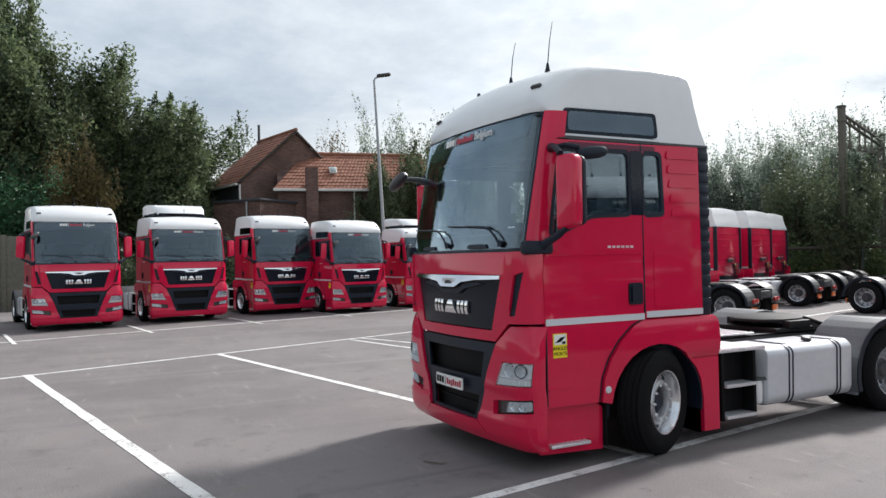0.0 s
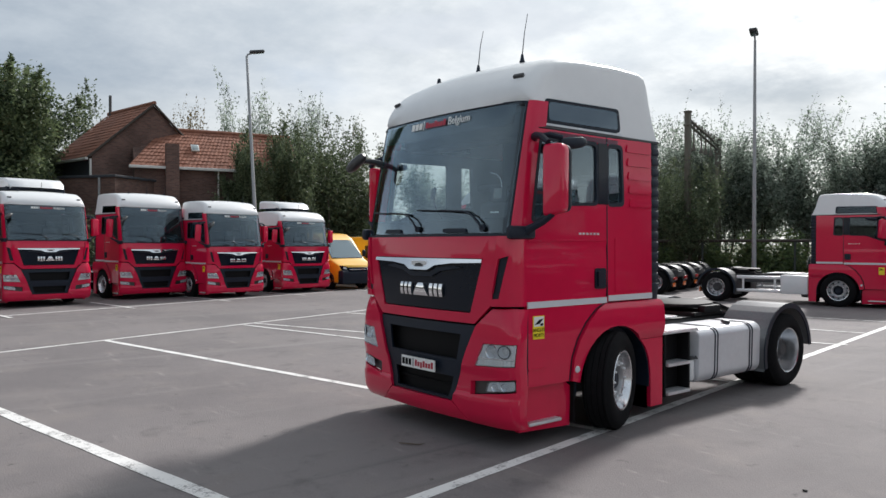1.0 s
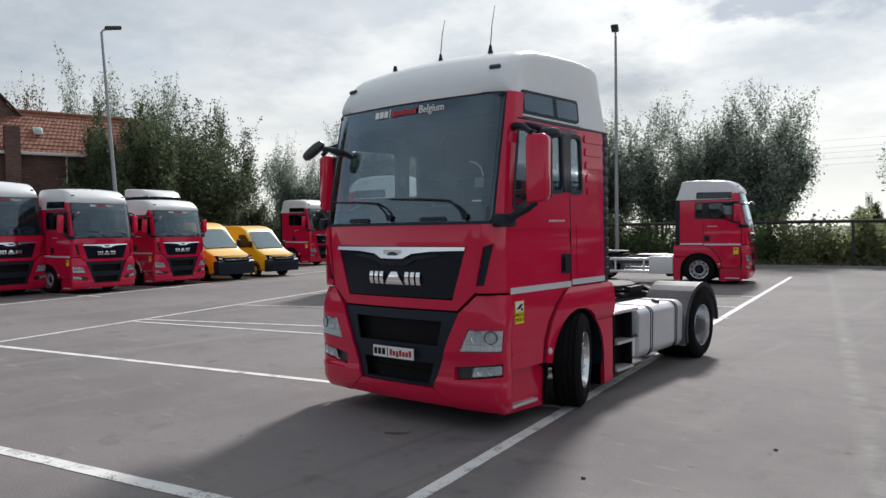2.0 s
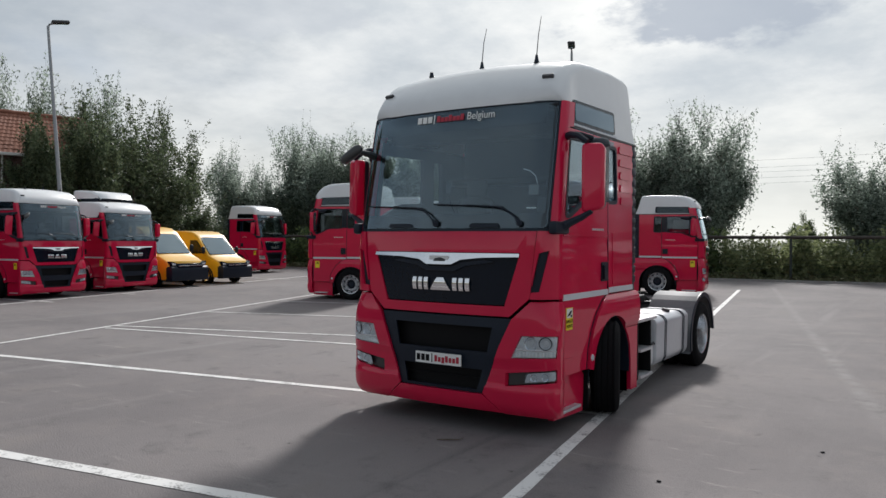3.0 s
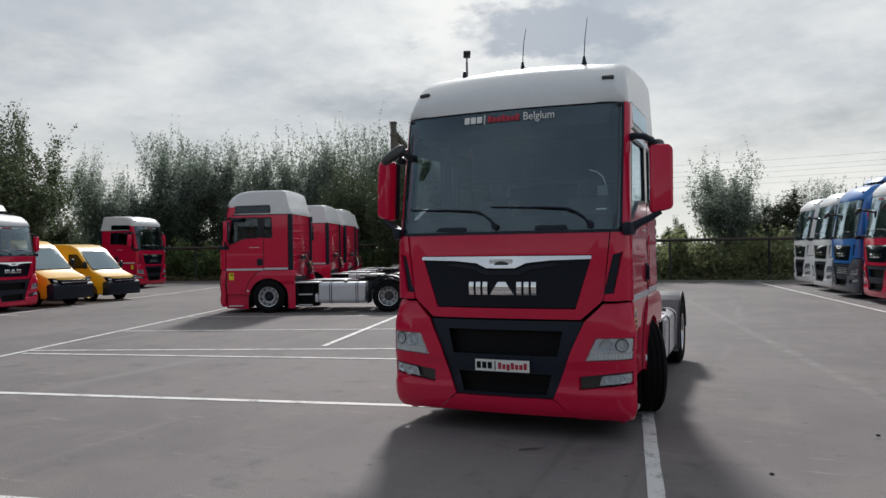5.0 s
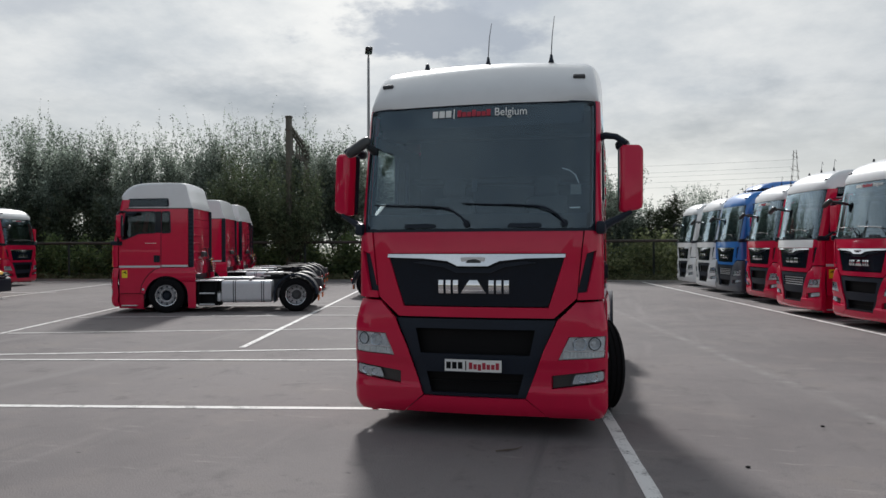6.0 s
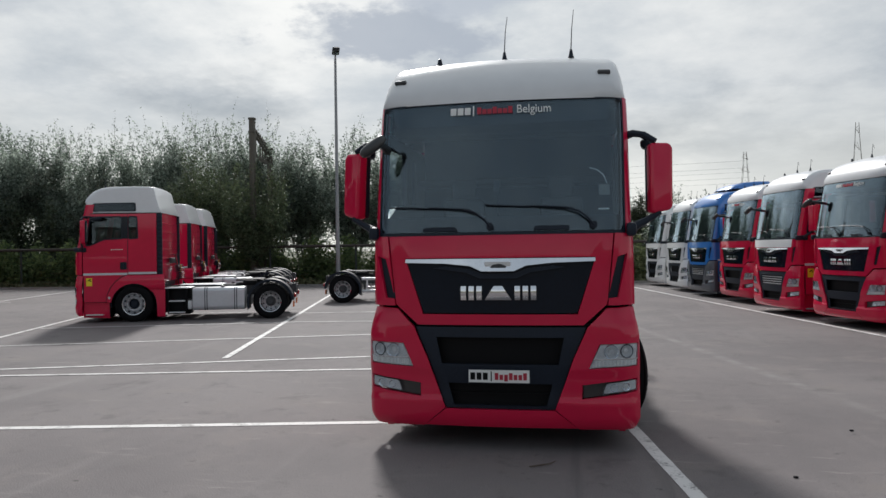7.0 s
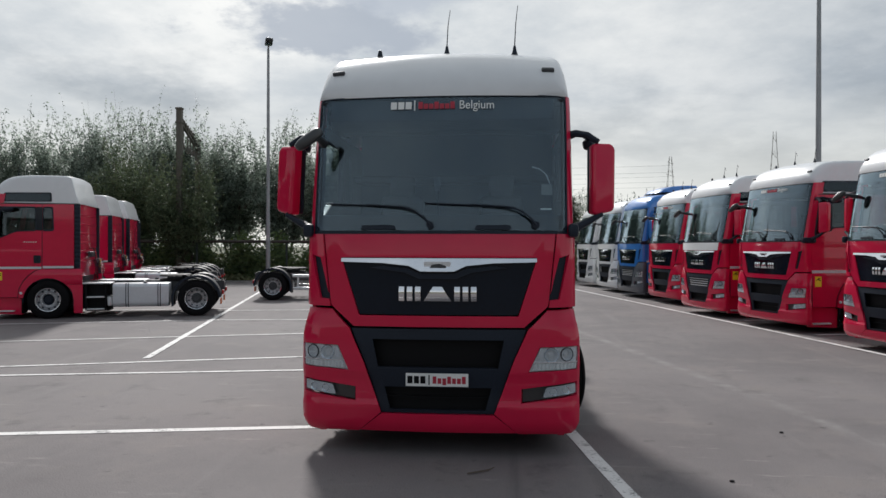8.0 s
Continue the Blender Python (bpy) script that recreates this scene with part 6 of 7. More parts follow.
def gantry():
    t = thing("rail_gantry", "grey steel railway gantry with hanging insulators above trees", "gantry")
    a, b = Vector((-16.95, 31.5, 0)), Vector((-18.3, 36.9, 0))
    za, zb = 9.3, 8.4
    for p, z in ((a, za), (b, zb)):
        part("post", join(moved(box(-0.14, 0.14, -0.14, 0.14, -0.1, z, 0.02), Matrix.Translation(p)), *[moved(box(-0.17, 0.17, -0.17, 0.17, h, h + 0.12, 0.02), Matrix.Translation(p)) for h in (0.0, z - 0.85, z - 0.12)]), GANTRYGREY, t, "weathered square gantry post")
    d = b - a
    za, zb = za - 0.4, zb - 0.4
    beam = [tube([a + Vector((0, 0, za - o)), b + Vector((0, 0, zb - o))], 0.075, 8) for o in (0.0, 0.3)]
    for k in range(10):
        beam.append(tube([a + d * k / 10 + Vector((0, 0, za - 0.3 - 0.05 * k)), a + d * (k + 0.5) / 10 + Vector((0, 0, za - 0.05 * k)), a + d * (k + 1) / 10 + Vector((0, 0, za - 0.3 - 0.05 * (k + 1)))], 0.05, 5))
    part("beam", join(*beam), GANTRYGREY, t, "lattice cross beam")
    for k in (0.18, 0.42, 0.56, 0.74):
        p = a + d * k
        part("dropper", join(tube([p + Vector((0, 0, za - 0.5 * k)), p + Vector((0, 0, 7.5))], 0.045, 6), tube([p + Vector((0, 0, 7.2)), p + Vector((0, 0, 7.3)), p + Vector((0, 0, 7.55))], [0.14, 0.12, 0.05], 8)), GANTRYGREY, t)


gantry()


def pylon(x, y, h, turn):
    t = thing("power_pylon", "thin grey lattice power pylon far away", "pylon", pose(x, y, 0, 0, 0, turn), "power pylons")
    legs, levels = [], [0, 0.25, 0.45, 0.62, 0.76, 0.88, 1.0]
    wid = lambda k: 3.2 * (1 - k) ** 1.3 + 0.45
    for sx in (1, -1):
        for sy_ in (1, -1):
            legs.append(tube([(sx * wid(k), sy_ * wid(k), h * k) for k in levels], 0.055, 4))
    for i, (k0, k1) in enumerate(zip(levels, levels[1:])):
        for s in (1, -1):
            legs.append(tube([(wid(k0), s * wid(k0), h * k0), (-wid(k1), s * wid(k1), h * k1)], 0.03, 4))
            legs.append(tube([(-wid(k0), s * wid(k0), h * k0), (wid(k1), s * wid(k1), h * k1)], 0.03, 4))
    part("tower", join(*legs), GANTRYGREY, t, "tapering lattice tower")
    for k, w in ((0.66, 9.0), (0.80, 7.0), (0.93, 5.0)):
        part("cross_arm", join(tube([(-w, 0, h * k), (w, 0, h * k)], 0.07, 4), tube([(-w, 0, h * k), (0, 0, h * k + 1.8), (w, 0, h * k)], 0.04, 4)), GANTRYGREY, t)


pylon(63, 287, 37, 66)
pylon(90, 252, 41, 66)
for k, (z, off) in enumerate(((32.5, 0), (29.5, -4), (28.6, 4), (25.8, -5), (24.6, 5))):
    pa, pb = Vector((-190, 262 + off, z)), Vector((63, 287 + off, z + 1.0))
    pts = [pa.lerp(pb, i / 24) - Vector((0, 0, 5.0 * 4 * (i / 24) * (1 - i / 24) * 0.4)) for i in range(25)]
    single("power_line", tube(pts, 0.035, 4), INK, "thin dark overhead power cable", "cable", "power cables", kind="structure")


# ---- houses ----
def tiled_slope(a, b, c, d, courses, name, parent):
    """A roof face a-b (eave) to d-c (ridge) laid in overlapping tile courses with rolls."""
    a, b, c, d = map(Vector, (a, b, c, d))
    up = (b - a).cross(d - a).normalized()
    up = up if up.z > 0 else -up
    n = max(2, int((b - a).length / 0.24))
    verts, faces = [], []
    rng = random.Random(7)
    for i in range(courses):
        t0, t1 = i / courses, (i + 1.12) / courses
        for j in range(n):
            jit = rng.uniform(-0.006, 0.012)
            quad = []
            for (s, t, lift) in ((j / n, t0, 0.030), ((j + 0.5) / n, t0, 0.050), ((j + 1) / n, t0, 0.030), ((j + 1) / n, t1, 0.0), ((j + 0.5) / n, t1, 0.02), (j / n, t1, 0.0)):
                t = min(t, 1.0)
                quad.append(a.lerp(b, s).lerp(d.lerp(c, s), t) + up * (lift + jit))
            k = len(verts)
            low = [quad[0] - up * 0.03, quad[1] - up * 0.03, quad[2] - up * 0.03]
            verts += quad + low
            faces += [(k, k + 1, k + 4, k + 5), (k + 1, k + 2, k + 3, k + 4), (k + 6, k + 7, k + 1, k), (k + 7, k + 8, k + 2, k + 1)]
    me = bpy.data.meshes.new(name)
    me.from_pydata([tuple(v) for v in verts], [], faces)
    ob = part(name, me, TILE, parent, "weathered orange clay roof tiles")
    ob["kind"] = "stuff"
    return ob


def masonry():
    m = bpy.data.materials.new("house_brick")
    m.use_nodes = True
    nt, ln = m.node_tree.nodes, m.node_tree.links
    p = nt["Principled BSDF"]
    tc, mp, br, ns = (nt.new("ShaderNode" + k) for k in ("TexCoord", "Mapping", "TexBrick", "TexNoise"))
    sep, cmb, add = nt.new("ShaderNodeSeparateXYZ"), nt.new("ShaderNodeCombineXYZ"), nt.new("ShaderNodeMath")
    ln.new(tc.outputs["Object"], sep.inputs[0])
    add.operation = "ADD"
    ln.new(sep.outputs[0], add.inputs[0])
    ln.new(sep.outputs[1], add.inputs[1])
    ln.new(add.outputs[0], cmb.inputs[0])
    ln.new(sep.outputs[2], cmb.inputs[1])
    ln.new(cmb.outputs[0], br.inputs["Vector"])
    br.inputs["Scale"].default_value = 1.0
    br.inputs["Brick Width"].default_value, br.inputs["Row Height"].default_value, br.inputs["Mortar Size"].default_value = 0.23, 0.075, 0.008
    br.inputs["Color1"].default_value, br.inputs["Color2"].default_value, br.inputs["Mortar"].default_value = (0.085, 0.045, 0.038, 1), (0.14, 0.078, 0.062, 1), (0.12, 0.10, 0.09, 1)
    ns.inputs["Scale"].default_value, ns.inputs["Detail"].default_value = 0.7, 6
    ln.new(tc.outputs["Object"], ns.inputs["Vector"])
    mx = nt.new("ShaderNodeMix")
    mx.data_type, mx.blend_type = "RGBA", "MULTIPLY"
    mx.inputs[0].default_value = 0.8
    ln.new(br.outputs["Color"], mx.inputs[6])
    ln.new(ns.outputs["Fac"], mx.inputs[7])
    bright = nt.new("ShaderNodeVectorMath")
    bright.operation, bright.inputs["Scale"].default_value = "SCALE", 1.7
    ln.new(mx.outputs[2], bright.inputs[0])
    ln.new(bright.outputs[0], p.inputs["Base Color"])
    p.inputs["Roughness"].default_value = 0.9
    b = nt.new("ShaderNodeBump")
    b.inputs["Distance"].default_value = 0.008
    ln.new(br.outputs["Fac"], b.inputs["Height"])
    b.invert = True
    ln.new(b.outputs[0], p.inputs["Normal"])
    return m


MASONRY = masonry()


def houses():
    def about(x, y, turn):
        """A turn on the spot at x, y."""
        return Matrix.Translation((x, y, 0)) @ pose(0, 0, 0, 0, 0, turn) @ Matrix.Translation((-x, -y, 0))
    h = thing("gabled_house", "old brown brick house with an orange tiled gable roof", "house", about(-36.9, 9.09, 10))
    y0, y1, ym, ze, zr, xf, xb = 5.65, 12.5, 9.09, 6.7, 9.85, -36.9, -42.4
    part("wall", prism([(y0, -0.1), (y1, -0.1), (y1, ze), (ym, zr - 0.1), (y0, ze)], "x", xb, xf), MASONRY, h, "dark brown brick walls")
    tiled_slope((xf + 0.15, y0 - 0.25, ze - 0.15), (xb, y0 - 0.25, ze - 0.15), (xb, ym, zr), (xf + 0.15, ym, zr), 14, "roof", h)
    tiled_slope((xf + 0.15, y1 + 0.25, ze - 0.15), (xb, y1 + 0.25, ze - 0.15), (xb, ym, zr), (xf + 0.15, ym, zr), 14, "roof", h)
    part("ridge", tube([(xf + 0.17, ym, zr + 0.06), (xb, ym, zr + 0.06)], 0.12, 8), TILE, h)
    part("verge", join(tube([(xf + 0.14, y0 - 0.25, ze - 0.16), (xf + 0.14, ym, zr - 0.02)], 0.07, 6), tube([(xf + 0.14, y1 + 0.25, ze - 0.16), (xf + 0.14, ym, zr - 0.02)], 0.07, 6)), TIMBER, h)
    part("gutter", box(xb, xf + 0.1, y0 - 0.40, y0 - 0.24, ze - 0.32, ze - 0.18, 0.03), PAINTEDWOOD, h, "pale eaves gutter")
    part("downpipe", tube([(xf + 0.08, y0 - 0.12, ze - 0.25), (xf + 0.08, y0 - 0.10, 4.2), (xf + 0.08, y0 - 0.10, 0.0)], 0.06, 8), PAINTEDWOOD, h)
    part("cladding", box(xb + 0.1, xf - 0.02, y0 - 0.05, y0 - 0.004, 0, ze - 0.3, 0.01), SLATE, h, "dark slate-coloured side cladding")
    part("flue", tube([(-42.0, 9.0, 9.6), (-42.0, 9.0, 11.0)], 0.09, 8), STEEL, h)

    g = thing("low_brick_house", "low brown brick house with an orange tiled roof and skylight", "house", about(-35.3, 7.4, -12))
    part("wall", prism([(-35.5, -0.1), (-40.6, -0.1), (-40.6, 6.25), (-38.05, 8.3), (-35.5, 6.25)], "y", 7.6, 16.5), MASONRY, g, "dark brown brick walls")
    tiled_slope((-35.25, 7.3, 6.15), (-35.25, 16.8, 6.15), (-38.05, 16.8, 8.55), (-38.05, 9.3, 8.55), 11, "roof", g)
    tiled_slope((-40.85, 9.3, 6.15), (-40.85, 16.8, 6.15), (-38.05, 16.8, 8.55), (-38.05, 9.3, 8.55), 11, "roof", g)
    part("ridge", tube([(-38.05, 9.3, 8.6), (-38.05, 16.8, 8.6)], 0.12, 8), TILE, g)
    part("gutter", box(-35.28, -35.12, 7.3, 16.8, 6.02, 6.17, 0.03), PAINTEDWOOD, g, "pale eaves gutter")
    part("downpipe", tube([(-35.4, 12.0, 6.05), (-35.4, 12.0, 0.0)], 0.05, 8), PAINTEDWOOD, g)
    part("chimney", box(-35.52, -35.0, 9.15, 9.85, 0, 7.4, 0.02), MASONRY, g, "tall brick chimney stack on the wall")
    part("skylight", moved(box(-0.05, 0.05, -0.22, 0.22, -0.30, 0.30, 0.02), Matrix.Translation((-36.55, 10.9, 7.42)) @ pose(0, 0, 0, 0, -49.4, 0)), PAINTEDWOOD, g, "pale framed roof skylight")
    part("skylight_glass", moved(box(0.045, 0.062, -0.17, 0.17, -0.24, 0.24, 0.005), Matrix.Translation((-36.55, 10.9, 7.42)) @ pose(0, 0, 0, 0, -49.4, 0)), DARKGLASS, g)

    s = thing("brick_outbuilding", "flat-roofed dark brick outbuilding with a rain pipe", "shed", pose(-33.5, 6.1, 0, 0, 0, 35))
    part("wall", box(-3.4, 0.0, 0.0, 3.2, -0.1, 5.3), MASONRY, s, "dark brown brick walls")
    part("roof_edge", box(-3.5, 0.1, -0.1, 3.3, 5.3, 5.44, 0.02), SLATE, s, "thin dark roof edge")
    part("rain_pipe", tube([(-0.9, -0.07, 5.3), (-0.9, -0.07, 0.0)], 0.06, 8), GALV, s)


houses()

# ---- boundary: wall, fence ----
single("concrete_wall", join(box(-31.0, -30.75, -30, -3.0, -0.1, 3.3, 0.02), *[box(-30.76, -30.68, -29.9 + 2.4 * i, -29.7 + 2.4 * i, -0.1, 3.36, 0.02) for i in range(12)]), MOSSY, "mossy grey panelled concrete yard wall", "wall", kind="structure")


# Added out of view, so glossy cabs and windows mirror something dark.
single("wall_south", join(box(-31, 60, -34.3, -34.0, -0.1, 4.9, 0.02), *[box(-31 + 6.5 * i, -30.7 + 6.5 * i, -34.0, -33.92, -0.1, 4.9, 0.01) for i in range(15)], box(-31, 60, -34.35, -33.9, 4.9, 5.05, 0.02)), MOSSY, "unseen concrete wall added to darken reflections", "wall", kind="structure")


def fence(a, b):
    t = thing("yard_fence", "dark wire yard fence with a weathered top rail", "fence", kind="structure")
    a, b = Vector((*a, 0)), Vector((*b, 0))
    n = int((b - a).length / 4.5)
    for i in range(n + 1):
        p = a.lerp(b, i / n)
        part("post", shared("fence_post", lambda: tube([(0, 0, -0.1), (0, 0, 2.2)], 0.06, 8)), FENCEMETAL, t, at=Matrix.Translation(p))
    part("top_rail", tube([a + Vector((0, 0, 2.13)), b + Vector((0, 0, 2.13))], 0.08, 8), TIMBER, t, "weathered dark top rail")
    wires = []
    for k in range(9):
        z = 0.15 + 0.22 * k
        wires.append(tube([a + Vector((0, 0, z)), b + Vector((0, 0, z))], 0.007, 4))
    part("wires", join(*wires), FENCEMETAL, t)


fence((-39.5, 28.6), (3.0, 33.4))
fence((3.0, 33.4), (30.0, 36.45))
single("kerb", prism([(-38.2, 27.66), (3, 32.3), (60, 38.7), (60, 38.85), (3, 32.45), (-38.2, 27.81)], "z", -0.2, 0.10), CONCRETE, "low concrete kerb along the grass verge", "kerb", kind="structure")


# ---- trees ----
def leaf_mesh(name, centres, normals_seed, size, squash=1.0):
    """Many small leaf diamonds at the given centres, as one mesh."""
    rng = np.random.default_rng(normals_seed)
    n = len(centres)
    a = rng.normal(size=(n, 3))
    a /= np.linalg.norm(a, axis=1)[:, None]
    b = rng.normal(size=(n, 3))
    b -= a * (a * b).sum(1)[:, None]
    b /= np.linalg.norm(b, axis=1)[:, None]
    s = size * rng.uniform(0.6, 1.35, (n, 1))
    v = np.stack([centres + a * s, centres - a * s + b * s * 0.6, centres - a * s - b * s * 0.6], 1).reshape(-1, 3)
    me = bpy.data.meshes.new(name)
    f = np.arange(3 * n).reshape(n, 3)
    me.from_pydata(v.tolist(), [], f.tolist())
    return me


def tree_meshes(seed, height, spread, kind, leaves, leaf):
    """Trunk with limbs, and a crown of leaf sprays along the branch ends."""
    rng = random.Random(seed)
    nr = np.random.default_rng(seed)
    wood, sprays = [], []

    def branch(p, d, length, r, depth):
        pts, rad = [p], [r]
        steps = 5
        for i in range(steps):
            d = (d + Vector((rng.gauss(0, 0.13), rng.gauss(0, 0.13), rng.gauss(0.04, 0.08)))).normalized()
            p = p + d * (length / steps)
            pts.append(p)
            rad.append(r * (1 - 0.75 * (i + 1) / steps))
        wood.append(tube(pts, rad, 6 if depth else 8))
        if depth >= 2:
            sprays.append((pts, length, (0.20 + 0.10 * length) * wide_))
            for j in range(whips):
                q = pts[rng.randint(2, steps)]
                high = kind != "broad" and q.z > 0.55 * height
                up = Vector((rng.gauss(0, 0.30 if high else 0.42), rng.gauss(0, 0.30 if high else 0.42), 1.0)) * (rng.uniform(0.8, 2.1) if high else rng.uniform(0.4, 1.1))
                wood.append(tube([q, q + up * 0.5, q + up], [0.012, 0.008, 0.004], 3))
                sprays.append(([q, q + up * 0.5, q + up], 0.42, 0.13 if high else 0.11))
            return
        for k in range(5 if depth == 0 else 4):
            q = rng.randint(2, steps) if depth else rng.randint(1, steps)
            az = rng.uniform(0, 2 * math.pi)
            lift = {"poplar": 1.15, "willow": 0.75, "broad": 0.45}[kind] + rng.uniform(-0.25, 0.3)
            nd = Vector((math.cos(az), math.sin(az), lift)).normalized()
            branch(pts[q], (nd + d * 0.25).normalized(), length * rng.uniform(0.45, 0.7), rad[q] * 0.62, depth + 1)
        sprays.append((pts, length * 0.75, (0.18 + 0.10 * length) * wide_))

    whips, wide_, tight = {"poplar": (4, 1.05, 1.7), "willow": (3, 1.3, 1.7), "broad": (1, 1.45, 1.3)}[kind]
    stems = {"poplar": 2, "willow": 4, "broad": 3}[kind]
    for k in range(stems):
        az = 2 * math.pi * k / stems + rng.uniform(-0.5, 0.5)
        tilt = {"poplar": 0.12, "willow": 0.30, "broad": 0.33}[kind]
        branch(Vector((0.15 * math.cos(az), 0.15 * math.sin(az), -0.1)), Vector((tilt * math.cos(az), tilt * math.sin(az), 1)).normalized(), height * rng.uniform(0.62, 0.8), 0.14 * height / 9, 0)
    trunk = join(tube([(0, 0, -0.15), (0, 0, 0.5), (0.02, 0.03, 1.2)], [0.24 * height / 9, 0.19 * height / 9, 0.15 * height / 9], 9), *wood)
    pts = []
    weights = np.array([s[1] for s in sprays])
    counts = (leaves * weights / weights.sum()).astype(int) + 1
    for (line, length, reach), c in zip(sprays, counts):
        arr = np.array([tuple(p) for p in line])
        t = nr.uniform(0, len(arr) - 1.001, c)
        i = t.astype(int)
        base = arr[i] + (arr[i + 1] - arr[i]) * (t - i)[:, None]
        pts.append(base + nr.normal(size=(c, 3)).clip(-tight, tight) * reach * np.array([1, 1, 0.85]))
    pts = np.concatenate(pts)
    # shaded inner leaves, nearer the stems
    heart = pts[nr.choice(len(pts), len(pts) // 6)]
    heart = heart[heart[:, 2] < np.quantile(pts[:, 2], 0.50)] * np.array([0.8, 0.8, 1.0])
    heart = heart[heart[:, 2] > 2.6]
    pts = pts[pts[:, 2] > (0.25 if kind == "broad" else 1.7 + 1.5 * nr.uniform(0, 1, len(pts)) ** 1.5)]
    if kind != "broad":   # the upper shoots stand apart, with few leaves
        level = ((pts[:, 2] / np.quantile(pts[:, 2], 0.995) - 0.58) / 0.30).clip(0, 1)
        pts = pts[nr.uniform(0, 1, len(pts)) > 0.72 * level]
    # fit to the wanted height and spread
    top, wide = np.quantile(pts[:, 2], 0.995), np.quantile(np.hypot(pts[:, 0], pts[:, 1]), 0.97)
    kz, kx = height / top, spread / wide
    pts, heart = pts * np.array([kx, kx, kz]), heart * np.array([kx, kx, kz])
    moved(trunk, Matrix.Diagonal((kx, kx, kz, 1)))
    if leaves >= 50000:   # large crowns are balanced over the trunk
        high = pts[pts[:, 2] > 0.55 * height].mean(axis=0)
        sx, sy_ = -high[0] / high[2], -high[1] / high[2]
        pts[:, 0] += sx * pts[:, 2]
        pts[:, 1] += sy_ * pts[:, 2]
        heart[:, 0] += sx * heart[:, 2]
        heart[:, 1] += sy_ * heart[:, 2]
        moved(trunk, Matrix(((1, 0, sx, 0), (0, 1, sy_, 0), (0, 0, 1, 0), (0, 0, 0, 1))))
    return mesh_of(trunk, "trunk"), leaf_mesh("crown", np.concatenate([pts, heart]), seed, np.concatenate([np.full(len(pts), leaf), np.full(len(heart), leaf * 2.0)])[:, None])


TREES = {}


def tree(kind, variant, x, y, height, spread, material, label, turn=0.0, leaves=25000, leaf=0.074, group="boundary trees"):
    key = (kind, variant)
    if key not in TREES:
        TREES[key] = (tree_meshes(variant * 17 + len(kind), 9.0, 2.6, kind, leaves, leaf))
    trunk, crown = TREES[key]
    m = pose(x, y, -0.06, 0, 0, turn) @ Matrix.Diagonal((spread / 2.6, spread / 2.6, height / 9.0, 1))
    t = thing("tree", label, "tree", m, group)
    part("trunk", trunk, BARK, t, "forked brown trunk and limbs")
    c = part("crown", crown, material, t, "loose leafy crown with gaps")
    return t


rng = random.Random(4)
# behind the far fence
back_row = [(-40.2, 31.2, 9.0), (-41.8, 38, 11.6), (-40, 39, 11.4), (-37.2, 37.2, 10.6), (-34.4, 38.4, 10.4), (-31.8, 37.0, 10.2), (-29.2, 38.6, 10.4), (-26.6, 37.2, 9.8), (-25.0, 38.0, 10.6), (-22.2, 37.5, 10.6), (-20.2, 38.5, 10.6), (-18.6, 38.8, 9.2), (-16.6, 38.6, 9.2),
            (-13.2, 38.0, 9.6), (-11.2, 38.5, 8.0), (-9.8, 37.2, 8.8), (-8.4, 38.6, 9.6), (-6.6, 37.2, 10.0)]
for i, (x, y, h) in enumerate(back_row):
    tree("poplar" if i % 2 else "willow", i % 4, x, y, 0.94 * h, rng.uniform(2.1, 2.9), WILLOW, "grey-green willow-like tree with a ragged crown behind the fence", rng.uniform(0, 360))
tree("willow", 1, -42.2, 35.2, 7.7, 2.4, WILLOW, "low grey-green willow-like tree behind the fence", 65)
tree("willow", 2, 0.9, 38.0, 6.7, 2.5, WILLOW, "round low willow-like tree behind the fence", 40)
tree("willow", 3, 1.5, 38.8, 5.0, 2.6, WILLOW, "low bushy willow-like tree behind the fence", 115)
tree("broad", 12, 3.3, 38.4, 4.5, 2.5, SHADELEAF, "dense dark rounded bush behind the fence", 40, leaves=50000, leaf=0.075)
tree("broad", 13, -1.9, 37.6, 3.3, 0.85, BRAMBLE, "small yellow-green bush behind the fence", 10, leaves=40000, leaf=0.085)
tree("poplar", 0, -16.5, 31.75, 6.6, 2.0, LEAF, "young dark bushy tree against the gantry post", 75)
tree("willow", 3, -20.6, 33.0, 7.4, 2.2, LEAF, "young dark bushy tree behind the fence", 160)
tree("poplar", 1, 5.4, 41.0, 5.4, 1.8, WILLOW, "small thin tree behind the fence", 10)
tree("willow", 3, 8.6, 43.0, 5.0, 2.2, WILLOW, "small bushy tree behind the fence", 220)
# along the left edge, beyond the houses
left_row = [(-35.5, 17.2, 10.3), (-34.2, 19.2, 8.6), (-37.0, 20.4, 9.1), (-36.2, 22.4, 10.8), (-37.2, 24.6, 5.4)]
for i, (x, y, h) in enumerate(left_row):
    tree("poplar" if i % 2 else "willow", (i + 1) % 4, x, y, 0.93 * h, rng.uniform(2.2, 3.0), LEAF, "dark green tree along the yard edge", rng.uniform(0, 360))
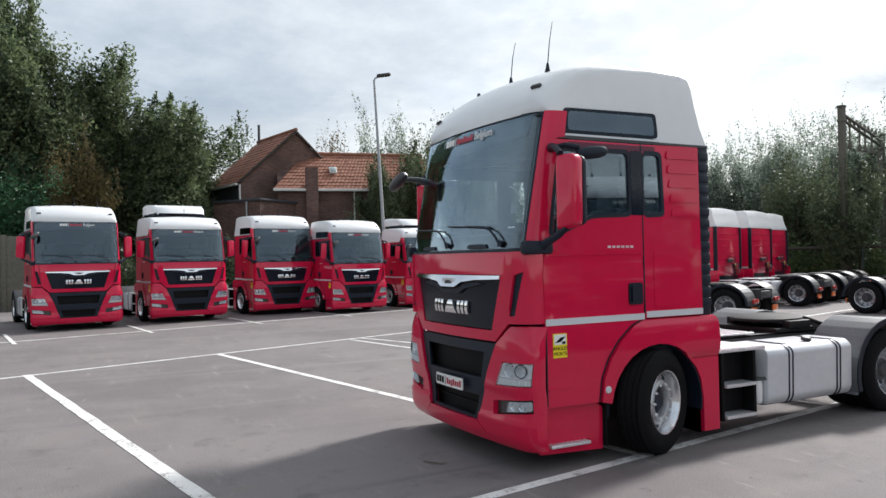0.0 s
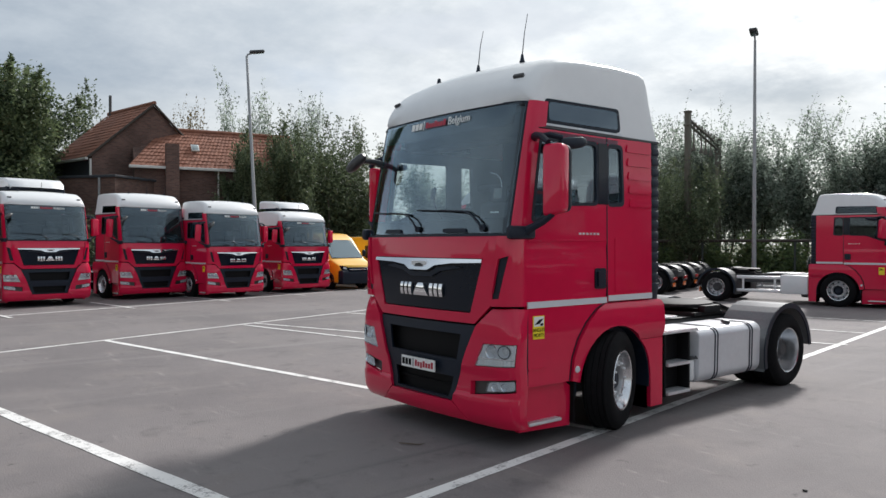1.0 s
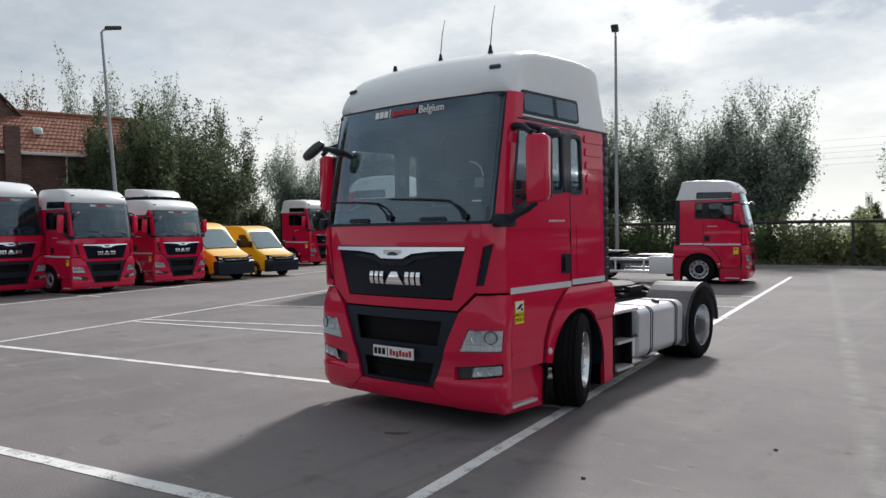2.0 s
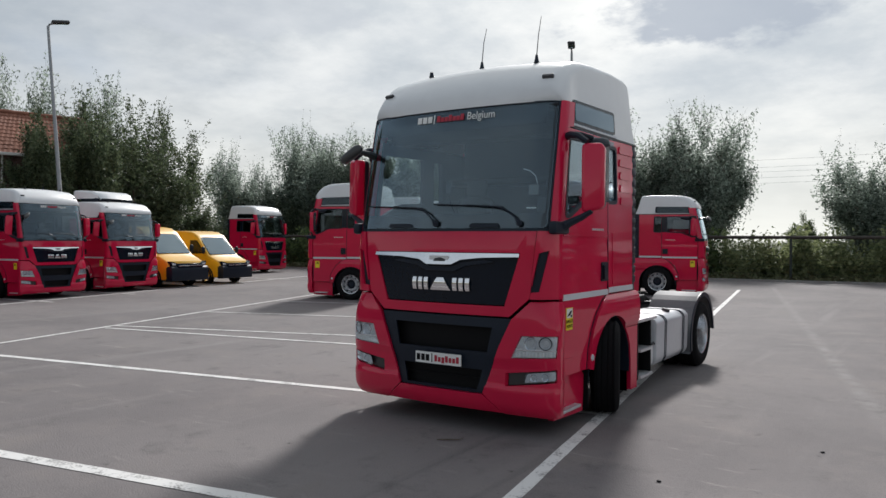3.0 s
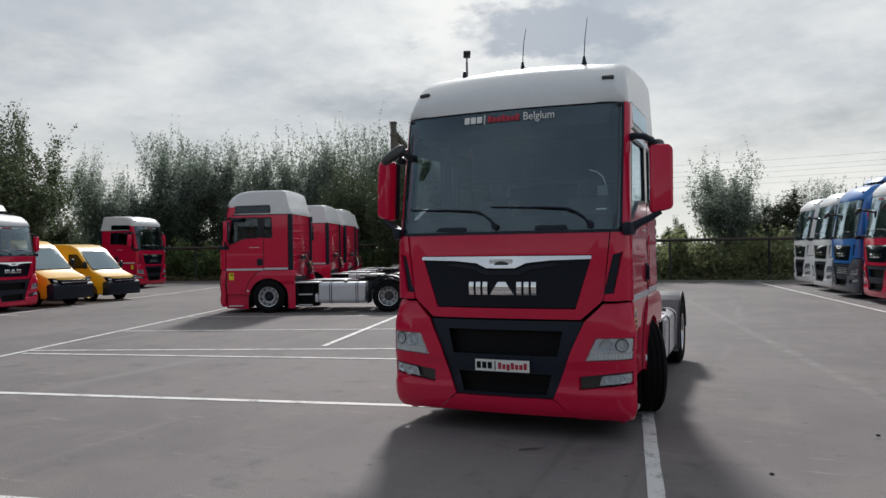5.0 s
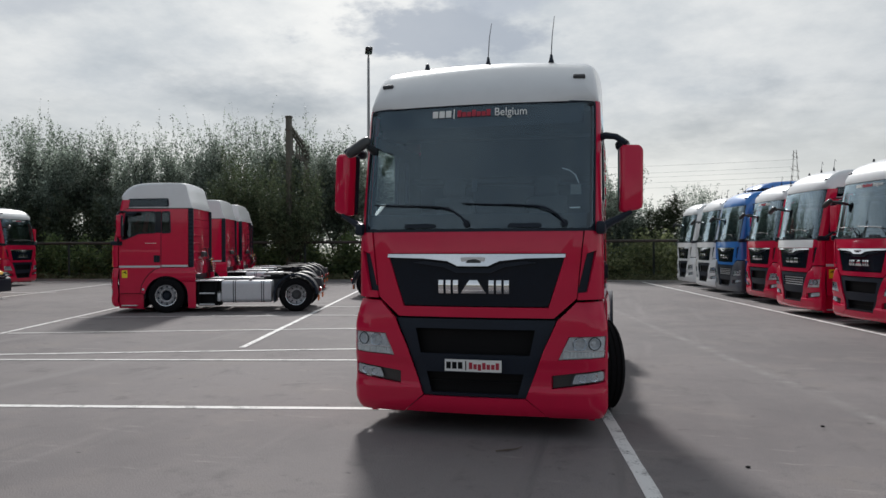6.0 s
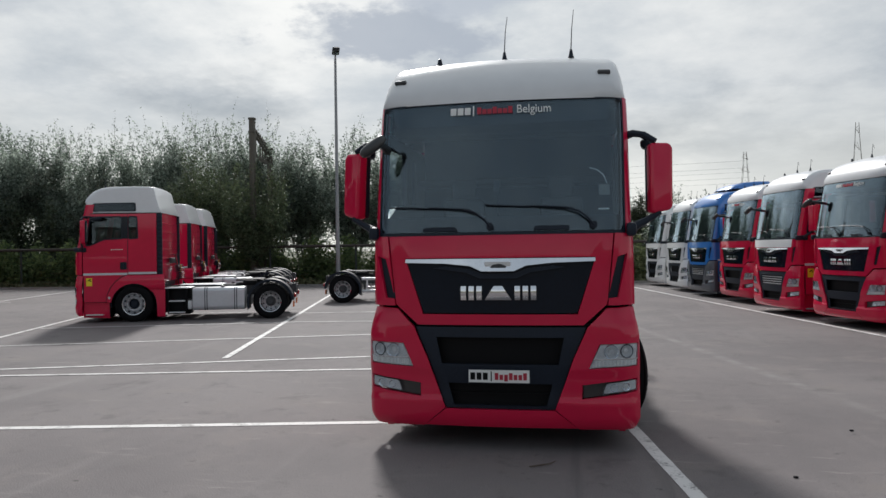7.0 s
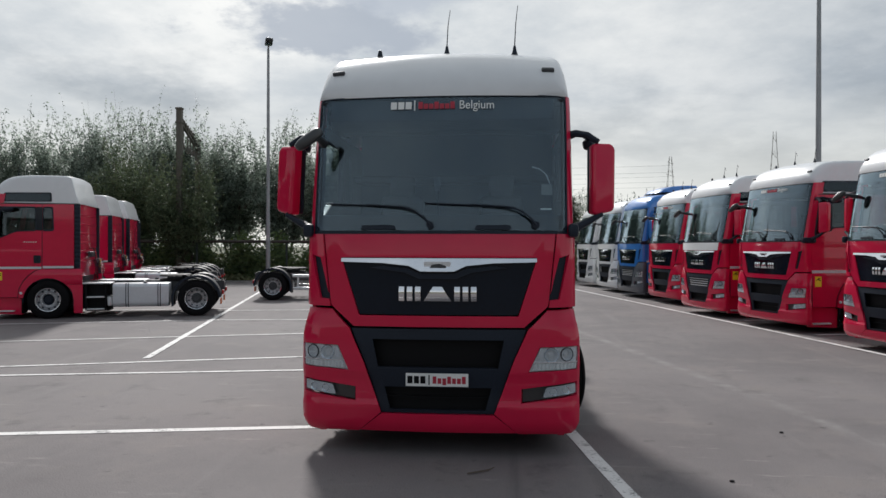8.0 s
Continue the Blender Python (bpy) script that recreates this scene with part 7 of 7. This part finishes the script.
# the tall wood on the left
wood = [(-37.0, -7.6, 18.2, 3.3), (-36.2, -6.0, 13.8, 4.0), (-37.6, -2.6, 12.8, 3.8), (-36.6, 0.4, 11.7, 3.7), (-38.4, 2.7, 10.2, 3.2), (-44.0, -4.0, 12.5, 5.0)]
for i, (x, y, h, s) in enumerate(wood):
    tree("broad", 6 + i % 3, x, y, h, s, WOODLEAF, "tall dark broad-leaved tree beside the yard", rng.uniform(0, 360), leaves=76000, leaf=0.072)
tree("broad", 9, -48.5, 7.5, 11.2, 3.4, LEAF, "round dark tree behind the brick house", 0)
tree("willow", 1, -46.0, 14.5, 11.0, 2.6, RUSSET, "light yellow-green tree behind the low house", 70)
tree("poplar", 2, -44.0, 18.0, 12.6, 2.4, WILLOW, "pale green tree behind the low house", 200)
tree("poplar", 3, -42.0, 20.6, 11.8, 2.4, WILLOW, "pale green tree behind the yard edge", 20)
tree("willow", 4, -33.6, -2.8, 8.0, 1.7, RUSSET, "small russet-leaved tree in front of the wood", 15)
tree("willow", 4, -33.2, -6.0, 6.6, 3.0, CONIFER, "dense dark green bush beside the wall", 80)
tree("willow", 0, -33.4, -11.0, 5.4, 2.8, CONIFER, "dense dark green bush beside the wall", 190)
for x, y, h, s in ((-32.6, 12.9, 8.0, 1.7), (-32.6, 15.2, 8.6, 1.9)):
    tree("broad", 13, x, y, h, s, LEAF, "ivy-dark bushy tree against the low house", 60 * x, leaves=40000, leaf=0.085)


def thicket(name, label, a, b, depth, height, count, seed, material, leaf=0.14):
    nr = np.random.default_rng(seed)
    t = nr.uniform(0, 1, count)
    a, b = np.array(a), np.array(b)
    d = (b - a) / np.linalg.norm(b - a)
    nrm = np.array([-d[1], d[0]])
    w = nr.uniform(0, 1, count)
    top = height * (0.55 + 0.45 * np.sin(t * 37 + w * 3) * np.sin(t * 91 + 2) + 0.25 * nr.normal(size=count)).clip(0.2, 1.25)
    xy = a + (b - a) * t[:, None] + nrm * (w * depth)[:, None]
    z = top * nr.uniform(0, 1, count) ** 0.7 - 0.05
    ob = part(name, leaf_mesh(name, np.column_stack([xy, z]), seed, leaf), material, None)
    return tagged(ob, label, "bushes", kind="stuff")


thicket("undergrowth", "tangled green undergrowth behind the wire fence", (-46.0, 28.2), (-5.0, 32.83), 2.2, 2.25, 90000, 2, BRAMBLE, 0.11)
thicket("undergrowth", "low weeds and brambles behind the wire fence, coloured as sunlit", (-5.0, 32.83), (32.0, 37.0), 2.4, 2.3, 85000, 7, SUNLEAF, 0.11)
thicket("undergrowth", "bushes below the trees behind the fence, coloured dark for shade", (-46.0, 33.0), (-21.0, 35.8), 2.5, 4.6, 70000, 15, SHADELEAF, 0.11)
thicket("undergrowth", "tangled green undergrowth along the yard edge", (-33.0, 12.5), (-40.0, 33.0), 2.5, 2.8, 40000, 5, LEAF, 0.12)
thicket("undergrowth", "dark bushes at the foot of the wood", (-32.2, -30.0), (-32.2, 5.0), 2.5, 3.2, 50000, 8, LEAF, 0.12)
thicket("grass_tufts", "rough grass verge along the yard edge", (-38.0, 27.85), (32.0, 35.75), 1.2, 0.34, 26000, 11, GRASS, 0.10)
